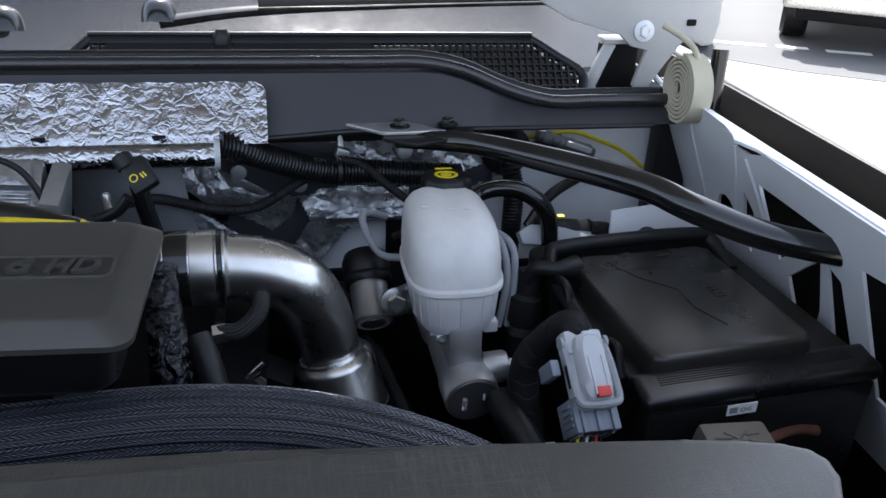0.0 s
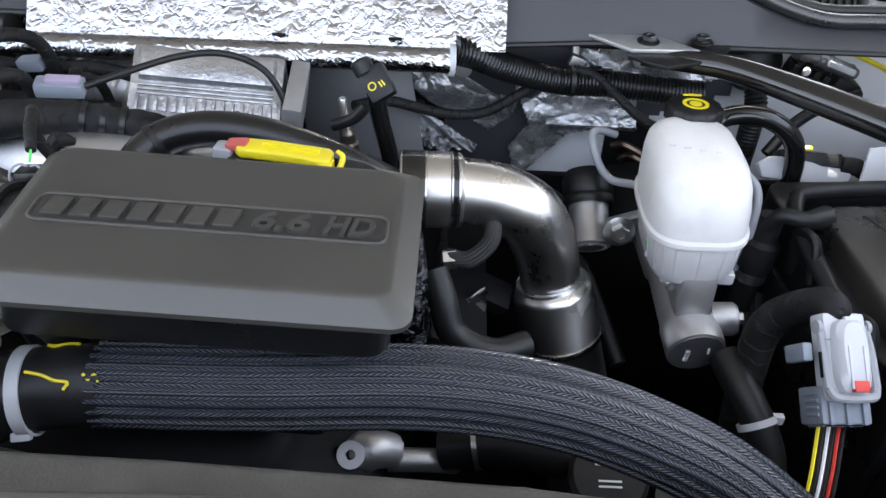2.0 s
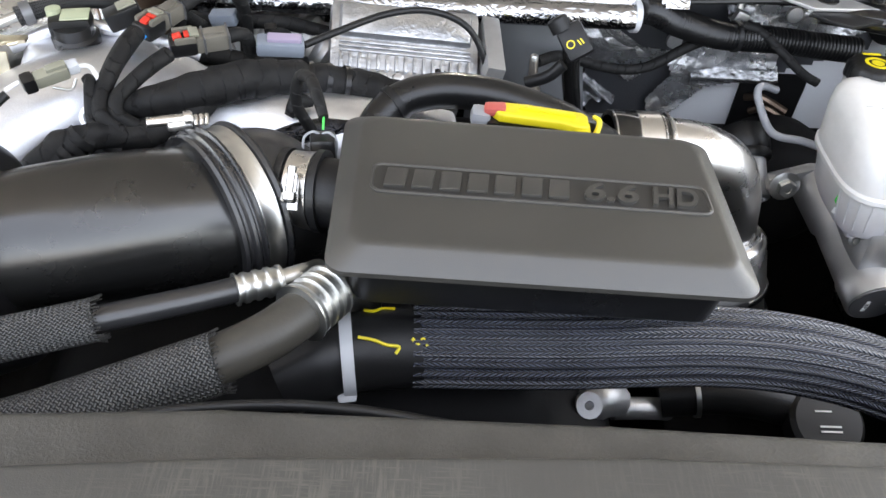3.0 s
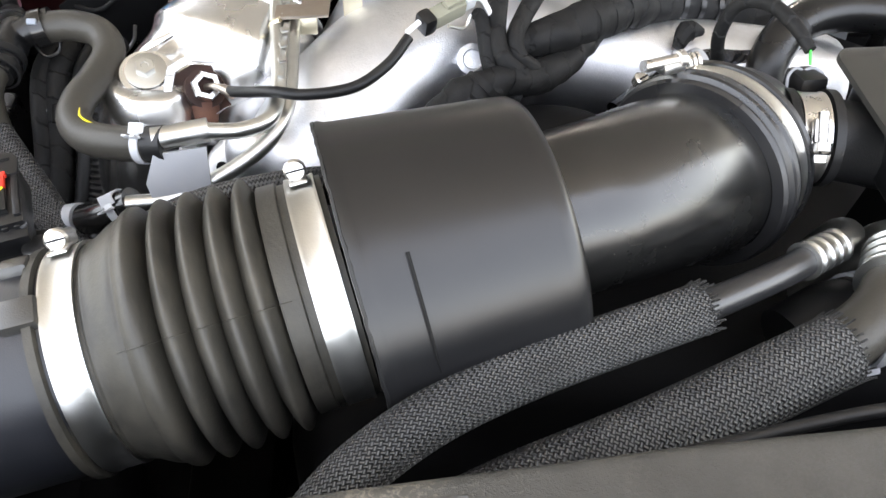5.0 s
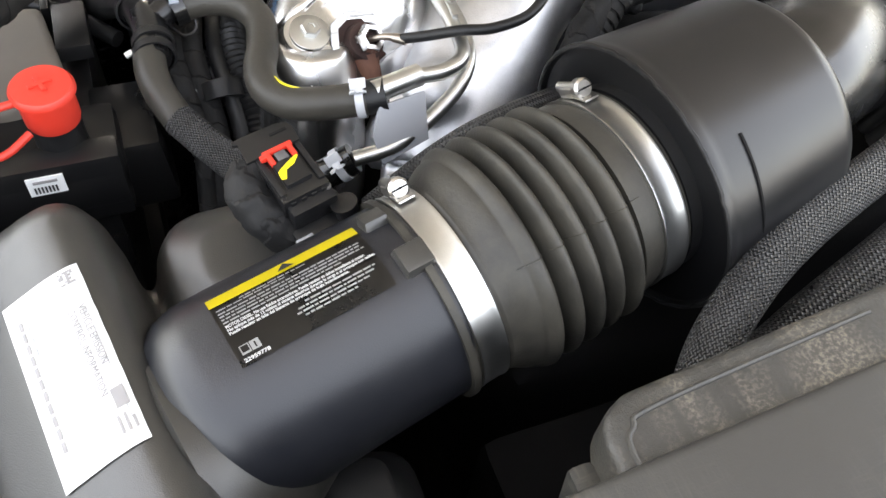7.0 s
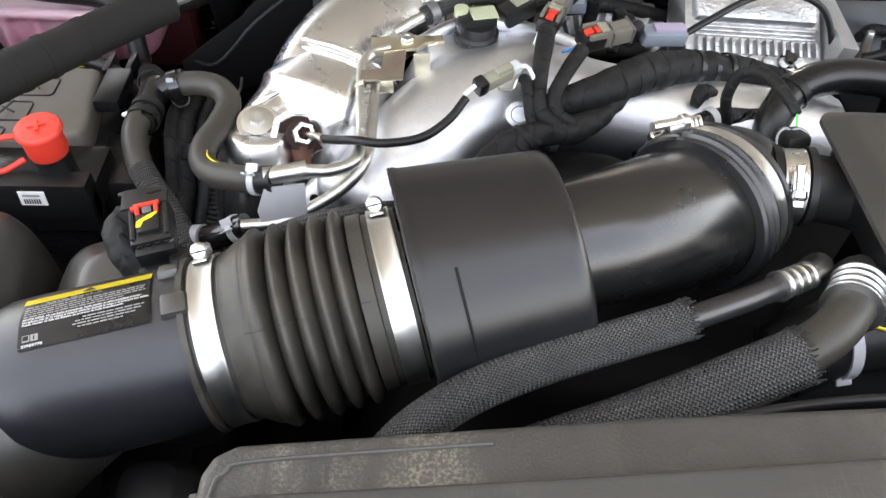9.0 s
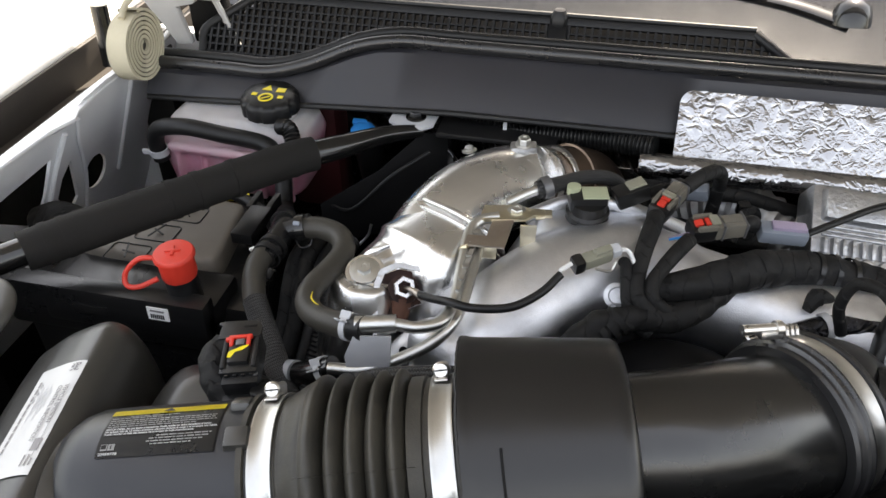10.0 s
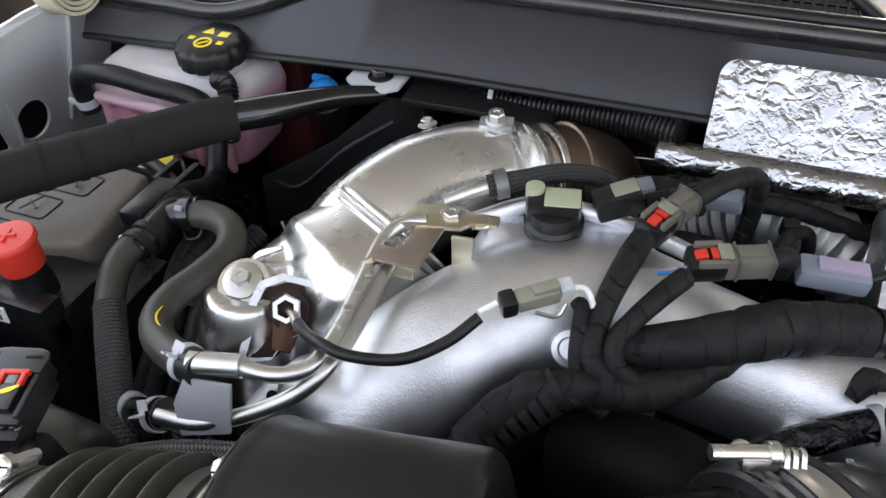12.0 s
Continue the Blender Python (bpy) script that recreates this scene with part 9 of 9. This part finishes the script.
part("edge", tube([(-0.73, 1.0, 1.30), (-0.70, 1.0, 1.295), (-0.66, 1.02, 1.33), (-0.62, 1.04, 1.355)], 0.002, 8, 5), "plastic", bkt)
part("bright_edge", tube([(-0.715, 0.985, 1.262), (-0.70, 0.975, 1.255), (-0.68, 0.985, 1.27), (-0.675, 0.99, 1.285)], 0.0016, 8, 5), "zinc", bkt)
ol = thing("round_cap", (-0.62, 1.08, 1.28), "round black cap with a pale printed ring", "cap")
part("cap", lathe([(0, -0.03), (0.024, -0.03), (0.024, 0.006), (0.020, 0.010), (0, 0.010)], (-0.62, 1.075, 1.315), (0, -0.7, 0.7), 32), "plastic_satin", ol)
part("ring", lathe([(0.0205, 0.0095), (0.0215, 0.0095), (0.0215, 0.0105), (0.0205, 0.0105)], (-0.62, 1.075, 1.315), (0, -0.7, 0.7), 32, None, -60, 120), "lightgrey", ol)
for k in range(3):
    part("print", box((0.003, 0.006, 0.0006), Matrix.Translation((-0.624 + 0.005 * k, 1.069, 1.3235)) @ place((0, 0, 0), 45), 0.0), "lightgrey", ol)
fl = thing("crumpled_foil_strip", (-0.6, 1.12, 1.33), "crumpled dull foil strip below the bulkhead panel", "foil")
part("strip", crumpled(0, 1, 10, lambda u, v: (-0.64 + 0.24 * u, 1.115, 1.318 + 0.055 * v), 0.006, 44, None, 40, 30), "foil", fl)

# ---- battery ----
bat = thing("battery", (-0.85, 0.84, 1.1), "black battery under a dusty plastic cover", "battery")
part("case", box((0.18, 0.19, 0.2), place((-0.845, 0.855, 1.225)), 0.01), "plastic_satin", bat)
cov_ = slab([(-0.905, 0.822), (-0.895, 0.816), (-0.80, 0.812), (-0.77, 0.822), (-0.768, 0.835), (-0.779, 0.912), (-0.835, 0.918), (-0.905, 0.868)], 1.318, 1.350, None, 0.007, segs=3)
part("cover", cov_, "cover_dust", bat, "dusty cover with embossed pictograms")
part("step", box((0.16, 0.065, 0.03), place((-0.825, 0.786, 1.325)), 0.006), "plastic_satin", bat)
part("front_ledge", box((0.2, 0.02, 0.052), place((-0.845, 0.7645, 1.326)), 0.005), "plastic_satin", bat)
part("side_ledge", box((0.05, 0.08, 0.05), place((-0.742, 0.82, 1.30)), 0.006, top=(0.8, 0.8)), "plastic_satin", bat)
for k in range(3):
    x, y = -0.80 - 0.028 * k + 0.03, 0.875 - 0.001 * k
    c = Vector((-0.838 - 0.012 * k + 0.012, 0.882 - 0.034 * k, 1.3505))
    pts = rounded(c.x - 0.019, c.x + 0.019, c.y - 0.0125, c.y + 0.0125, 0.004, 3)
    pic = part("pictogram", tube([Vector((px_, py_, 1.3505)) for px_, py_ in pts + pts[:1]], 0.0007, 6, 1), "plastic", bat, "embossed pictogram")
    part("stroke", box((0.022, 0.0014, 0.001), place((c.x, c.y, 1.3535), 0, 0, 30 + 40 * k), 0.0), "plastic", pic)
    part("stroke", box((0.014, 0.0014, 0.001), place((c.x + 0.003, c.y - 0.002, 1.3535), 0, 0, -50 + 20 * k), 0.0), "plastic", pic)
part("window", box((0.022, 0.05, 0.012), place((-0.762, 0.89, 1.342)), 0.002), "plastic_satin", bat)
for k in range(2):
    part("post", box((0.006, 0.03, 0.02), place((-0.777 + 0.02 * k, 0.93, 1.335)), 0.002), "plastic_satin", bat)
part("front_slot", box((0.034, 0.004, 0.010), place((-0.855, 0.7545, 1.332)), 0.001), "void", bat)
tg = thing("barcode_tag", (-0.788, 0.745, 1.33), "small pale barcode tag on the battery front", "label")
part("sheet", box((0.020, 0.001, 0.013), place((-0.788, 0.7535, 1.340), -4), 0.0), "white", tg)
for k in range(7):
    part("bar", box((0.0010, 0.0012, 0.0045), place((-0.7945 + 0.0019 * k, 0.7530, 1.3375), -4), 0.0), "ink", tg)
part("text_bar", box((0.013, 0.0012, 0.0015), place((-0.788, 0.7530, 1.3435), -4), 0.0), "greyink", tg)
rc = thing("jump_start_cap", (-0.772, 0.78, 1.35), "bright red plastic cap over the positive terminal", "terminal cap")
ra = Vector((-0.775, 0.779, 1.366))
part("post", lathe([(0, -0.03), (0.0145, -0.03), (0.014, 0.006), (0, 0.006)], ra, (0, -0.05, 1), 24), "plastic_satin", rc)
part("cap", lathe([(0.0146, 0.0), (0.0152, 0.002), (0.0152, 0.020), (0.0175, 0.021), (0.0175, 0.0235), (0.016, 0.0255), (0, 0.0268)], ra, (0, -0.05, 1), 40), "red", rc)
for a in (20, 110):
    part("cross", box((0.013, 0.0026, 0.0014), Matrix.Translation(ra + Vector((0, -0.0015, 0.0270))) @ place((0, 0, 0), 3, 0, a), 0.0005), "red", rc)
part("tether", tube([ra + Vector((-0.014, -0.007, 0.021)), ra + Vector((-0.027, -0.012, 0.021)), ra + Vector((-0.038, -0.018, 0.010)), ra + Vector((-0.037, -0.023, 0.0)), ra + Vector((-0.026, -0.023, 0.0)), ra + Vector((-0.012, -0.014, 0.004))], 0.0023, 10, 8), "red", rc, "red tether loop")
wlab = thing("battery_label", (-0.8, 0.95, 1.33), "white and yellow warning label on the battery", "label")
part("sheet", box((0.05, 0.034, 0.001), place((-0.848, 0.945, 1.318), 12), 0.0), "white", wlab)
part("yellow_patch", slab([(-0.018, -0.010), (0.018, -0.006), (0.0, 0.018)], 0, 0.001, place((-0.813, 0.962, 1.3215), 12), 0.0), "yellow", wlab)
part("cable", tube([(-0.87, 0.955, 1.33), (-0.82, 0.945, 1.338), (-0.77, 0.925, 1.335), (-0.735, 0.89, 1.33)], 0.006, 12, 6), "rubber", wlab)
tray = thing("battery_tray", (-0.85, 0.85, 1.05), "black plastic battery tray at the wing", "tray")
part("tray", box((0.22, 0.24, 0.06), place((-0.85, 0.86, 1.1)), 0.01), "void", tray)
pb = thing("relay_plug", (-0.97, 0.9, 1.25), "black taped plug with red seals at the wing", "connector")
part("body", tube([(-1.02, 0.90, 1.30), (-0.99, 0.895, 1.31), (-0.955, 0.885, 1.315)], [0.016, 0.02, 0.018], 16, 6), "tape", pb)
for k in range(2):
    part("seal", ring_band((-0.95 + 0.006 * k, 0.882, 1.316 - 0.012 * k), (1, -0.3, 0.2), 0.012, 0.008, 0.002, 20), "red", pb)
part("lead", tube([(-0.955, 0.885, 1.315), (-0.93, 0.875, 1.318), (-0.90, 0.85, 1.31)], 0.013, 14, 6), "tape", pb)
hk = thing("latch_loop", (-0.92, 0.6, 1.3), "grey plastic handle loop at the bay corner", "handle")
part("loop", tube([(-0.955, 0.69, 1.385), (-0.90, 0.705, 1.392), (-0.872, 0.692, 1.392), (-0.868, 0.66, 1.385), (-0.885, 0.60, 1.365), (-0.90, 0.55, 1.34)], 0.009, 14, 8, squash=0.7), "shroud", hk)
part("base", box((0.08, 0.2, 0.08), place((-0.95, 0.6, 1.3)), 0.02), "void", hk)

# ---- hoses between battery and turbo ----
yf = thing("hose_junction", (-0.714, 0.862, 1.35), "black plastic hose junction with spring clamps", "junction")
part("stem", tube([(-0.722, 0.882, 1.360), (-0.714, 0.862, 1.366), (-0.712, 0.838, 1.366), (-0.714, 0.818, 1.364)], [0.010, 0.0115, 0.0115, 0.010], 18, 6), "plastic_satin", yf)
part("arm", tube([(-0.712, 0.852, 1.367), (-0.700, 0.858, 1.371), (-0.686, 0.862, 1.375)], 0.0095, 18, 6), "plastic_satin", yf)
for p, a in (((-0.7185, 0.874, 1.362), (0.1, -1, 0.2)), ((-0.7125, 0.832, 1.3655), (0, -1, -0.05)), ((-0.7135, 0.822, 1.3645), (0, -1, -0.05))):
    part("clamp", ring_band(p, a, 0.0118, 0.0055, 0.0014, 24), "plastic", yf)
part("arm_clamp", ring_band((-0.6935, 0.857, 1.3725), (0.9, 0.2, 0.15), 0.0112, 0.008, 0.0012, 28), "tubeblack", yf, "glossy dark spring clamp")
# small blue-grey block painting the bluish highlight of the glossy clamp
part("clamp_glint", box((0.006, 0.004, 0.006), place((-0.6945, 0.850, 1.3815), 40, 0, 0), 0.001), "bluegrey", yf)
part("wire_loop", tube([(-0.70, 0.853, 1.362), (-0.692, 0.846, 1.358), (-0.684, 0.85, 1.36), (-0.684, 0.858, 1.368)], 0.0012, 8, 5), "plastic_satin", yf)
sh = thing("coolant_return_hose", (-0.65, 0.8, 1.36), "grey rubber S-shaped coolant hose with a yellow paint dab", "hose")
SH = [(-0.694, 0.857, 1.3725), (-0.674, 0.858, 1.374), (-0.655, 0.850, 1.374), (-0.6455, 0.832, 1.372), (-0.6490, 0.806, 1.371), (-0.6555, 0.785, 1.370), (-0.6545, 0.767, 1.369), (-0.643, 0.752, 1.370), (-0.622, 0.740, 1.376), (-0.599, 0.732, 1.382)]
part("hose", tube(SH, 0.0101, 26, 8), "hose", sh)
part("end_cuff", tube([(-0.603, 0.7332, 1.381), (-0.592, 0.7305, 1.384)], 0.0106, 22, 4), "rubber", sh)


def spring_clip(at, axis, r, up, parent, label):
    """Flat spring clip: a band that narrows on top between two turned-up ears."""
    d, u, v = axis_frame(axis)
    clip = part("spring_clip", ring_band(at, axis, r, 0.0050, 0.0009, 32), "lightgrey", parent, label)
    o = (Vector(up) - d * Vector(up).dot(d)).normalized()
    side = d.cross(o).normalized()
    rot = Matrix((d, side, o)).transposed().to_4x4()
    p = Vector(at) + o * r
    part("pad", box((0.0095, 0.0065, 0.0012), Matrix.Translation(p + o * 0.0008 - side * 0.004) @ rot @ pose(0, 0, 0, -18, 0, 0), 0.0005), "lightgrey", clip)
    for w in (-1, 1):
        part("ear", box((0.0030, 0.0012, 0.0062), Matrix.Translation(p + o * 0.0032 + d * 0.0026 * w + side * 0.0022) @ rot @ pose(0, 0, 0, -20, 0, 0), 0.0005), "lightgrey", clip)
    part("ear_tie", box((0.0100, 0.0012, 0.0018), Matrix.Translation(p + o * 0.0018 + side * 0.0020) @ rot, 0.0004), "lightgrey", clip)
    return clip


spring_clip((-0.6065, 0.7345, 1.380), (0.95, -0.28, 0.18), 0.0104, (-0.05, -0.35, 0.9), sh, "pale grey spring clip")
part("paint_dab", tube([(-0.6495, 0.7690, 1.3780), (-0.6475, 0.7610, 1.3795), (-0.6430, 0.7555, 1.3800), (-0.6375, 0.7525, 1.3800)], [0.0003, 0.0007, 0.0006, 0.0003], 8, 5), "yellow", sh, "thin yellow paint dab")
dh = thing("coolant_feed_hose", (-0.7, 0.77, 1.3), "grey rubber hose running down into a braided sleeve", "hose")
part("hose", tube([(-0.7140, 0.832, 1.366), (-0.7175, 0.812, 1.364), (-0.7155, 0.795, 1.358), (-0.7085, 0.778, 1.349)], 0.0100, 24, 8), "hose", dh)
part("sleeve", tube([(-0.7090, 0.779, 1.3495), (-0.6970, 0.763, 1.3425), (-0.6830, 0.745, 1.335), (-0.6640, 0.720, 1.322), (-0.6490, 0.700, 1.310), (-0.635, 0.68, 1.28)], [0.0103, 0.0106, 0.0106, 0.0104, 0.0102, 0.010], 24, 8), "braid", dh, "black braided sleeve")
part("clip_screw", tube([(-0.7300, 0.824, 1.366), (-0.7255, 0.8245, 1.368)], 0.0022, 8, 2), "zinc", dh)
lh = thing("lower_coolant_hose", (-0.63, 0.71, 1.33), "black lower hose with a grey spring clamp on a steel line", "hose")
part("hose", tube([(-0.652, 0.718, 1.335), (-0.636, 0.713, 1.345), (-0.619, 0.712, 1.355)], 0.0095, 18, 6), "tubeblack", lh)
spring_clip((-0.627, 0.712, 1.351), (1, -0.05, 0.6), 0.0098, (-0.2, -0.6, 0.8), lh, "pale grey spring clip")
part("bung", lathe([(0, 0), (0.010, 0), (0.010, 0.012), (0.007, 0.016), (0, 0.016)], (-0.655, 0.72, 1.333), (-0.8, 0.3, -0.4), 18), "greyplastic", lh)
lh.location += Vector((0.003, 0.005, -0.004))
bd = thing("taped_cables", (-0.69, 0.8, 1.25), "bundle of black cables and loom tubes below the hoses", "cable bundle")
for k, (x0, w, mt) in enumerate(((-0.69, 0.008, "tape"), (-0.674, 0.0065, "rubber"), (-0.662, 0.009, "plastic"), (-0.70, 0.0075, "tape"))):
    part("cable", tube([(x0 + 0.005, 0.88, 1.345), (x0, 0.845, 1.34), (x0 + 0.004, 0.80, 1.31), (x0 - 0.003, 0.76, 1.25), (x0 + 0.01, 0.74, 1.15)], w, 14, 6, wave=0.0008 if mt == "plastic" else 0, pitch=0.004), mt, bd)
part("white_tag", lathe([(0.0085, 0.0), (0.0092, 0.0), (0.0092, 0.013), (0.0085, 0.013), (0.0085, 0.0)], (-0.6742, 0.834, 1.325), (-0.05, 0.75, 0.65), 20, th0=0, th1=250), "lightgrey", bd, "white paper tag round a cable")
part("loom", tube([(-0.690, 0.852, 1.338), (-0.694, 0.83, 1.325), (-0.694, 0.80, 1.30), (-0.69, 0.77, 1.25)], 0.0105, 18, 8, wave=0.0012, pitch=0.0045), "plastic", bd)
part("loom_cuff", ring_band((-0.6945, 0.826, 1.3215), (0, 0.75, 0.65), 0.0118, 0.008, 0.0015, 22), "tubeblack", bd)
part("collar", ring_band((-0.676, 0.82, 1.328), (0, -1, -0.7), 0.012, 0.012, 0.003, 20), "plastic", bd)
part("connector", box((0.02, 0.02, 0.014), place((-0.63, 0.875, 1.33), 20, 0, 30), 0.004), "greyplastic", bd)
bb = thing("braided_breather", (-0.56, 0.67, 1.37), "braided breather hose behind the bellows", "hose")
part("hose", tube([(-0.62, 0.665, 1.36), (-0.585, 0.668, 1.385), (-0.55, 0.675, 1.395), (-0.50, 0.69, 1.39), (-0.46, 0.71, 1.36)], 0.0105, 20, 8), "braid_fine", bb)
part("clip", ring_band((-0.605, 0.666, 1.371), (1, 0.1, 0.7), 0.0108, 0.004, 0.001, 20), "greyplastic", bb)

# ---- air flow sensor plug ----
mp = thing("air_flow_sensor", (-0.665, 0.675, 1.37), "black air flow sensor plug with a red lock and yellow mark", "sensor")
PX = Vector((0.961, 0.268, 0.060)).normalized()
PN = Vector((-0.044, -0.119, 0.992)).normalized()
PY = PN.cross(PX).normalized()
PX = PY.cross(PN)
P = Matrix.Translation((-0.6639, 0.6708, 1.4060)) @ Matrix((PX, PY, PN)).transposed().to_4x4()
part("hood", slab([(-0.0165, 0.011), (0.0135, 0.011), (0.0145, 0.020), (0.0125, 0.0245), (0.008, 0.0262), (-0.011, 0.0272), (-0.0172, 0.0265), (-0.0176, 0.0245), (-0.0150, 0.0235)], -0.0032, -0.0008, P, 0.0008), "plastic_satin", mp, "rounded black hood plate")
part("hood_slot", box((0.0095, 0.0016, 0.0006), P @ place((0.006, 0.0205, -0.0006)), 0.0002), "void", mp)
part("hood_skirt", box((0.026, 0.012, 0.014), P @ place((-0.001, 0.0165, -0.0095)), 0.003), "plastic", mp)
part("body", box((0.0265, 0.034, 0.016), P @ place((0.0005, -0.001, -0.0115)), 0.002), "plastic_satin", mp)
for s in (-1, 1):
    part("side_rail", box((0.0035, 0.027, 0.0075), P @ place((0.0005 + s * 0.0108, -0.001, -0.0055)), 0.001), "plastic", mp)
part("bridge", box((0.0140, 0.0150, 0.0034), P @ place((0.0003, -0.0040, -0.0017)), 0.0006), "plastic_satin", mp)
part("button", box((0.0062, 0.0055, 0.0030), P @ place((0.0003, 0.0064, -0.0015)), 0.0006), "facegrey", mp)
part("lock_bar", box((0.0165, 0.0026, 0.0030), P @ place((0.0003, 0.0108, -0.0006)), 0.0007), "red", mp, "red lock")
for s in (-1, 1):
    part("lock_leg", box((0.0028, 0.0080, 0.0030), P @ place((0.0003 + s * 0.0060, 0.0066, -0.0006)), 0.0007), "red", mp, "red lock")
part("lock_foot", box((0.0040, 0.0030, 0.0030), P @ place((-0.0080, 0.0092, -0.0008)), 0.0006), "red", mp, "red lock")
part("paint_mark", slab([(-0.0072, -0.0072), (-0.0046, -0.0080), (-0.0020, -0.0030), (0.0030, -0.0016), (0.0070, 0.0018), (0.0068, 0.0030), (0.0010, 0.0010), (-0.0050, -0.0016), (-0.0066, -0.0028)], 0, 0.0003, P @ place((0, 0, 0.0001)), 0.0), "yellow", mp, "smeared yellow paint mark")
part("lower_block", box((0.0250, 0.0120, 0.0130), P @ place((0.0015, -0.0185, -0.0140)), 0.0014), "plastic", mp)
for k in range(4):
    part("lug", box((0.0032, 0.0050, 0.0040), P @ place((-0.0075 + 0.0058 * k, -0.0165, -0.0075)), 0.0007), "plastic_satin", mp)
part("lug_eye", lathe([(0.0008, 0), (0.0020, 0), (0.0020, 0.0012), (0.0008, 0.0012), (0.0008, 0)], P @ Vector((0.0120, -0.0175, -0.0076)), PN, 14), "facegrey", mp)
part("base", box((0.034, 0.026, 0.046), P @ place((0.003, -0.024, -0.043)), 0.004), "plastic", mp)
part("base_corner", box((0.010, 0.006, 0.003), P @ place((-0.010, -0.0335, -0.0195)), 0.001), "greyplastic", mp)
boot_ = tube([P @ Vector((-0.0135, 0.0155, -0.0125)), P @ Vector((-0.0205, 0.0060, -0.0150)), P @ Vector((-0.0190, -0.0080, -0.0210)), P @ Vector((-0.0100, -0.0200, -0.0350)), P @ Vector((-0.004, -0.026, -0.060))], [0.0105, 0.0115, 0.0120, 0.0120, 0.012], 28, 10)
for v in boot_.verts:
    v.co += Vector((noise.noise(v.co * 160), noise.noise(v.co * 160 + Vector((5, 0, 0))), noise.noise(v.co * 160 + Vector((0, 8, 0))))) * 0.0016
part("taped_boot", boot_, "tape", mp, "crumpled cloth-tape boot", sharp=30)
part("stud", lathe([(0, 0), (0.0062, 0), (0.0062, 0.017), (0.0070, 0.0175), (0.0070, 0.0195), (0.0035, 0.020), (0, 0.0185)], (-0.6365, 0.648, 1.374), (-0.25, 0.1, 1), 20), "plastic_satin", mp)
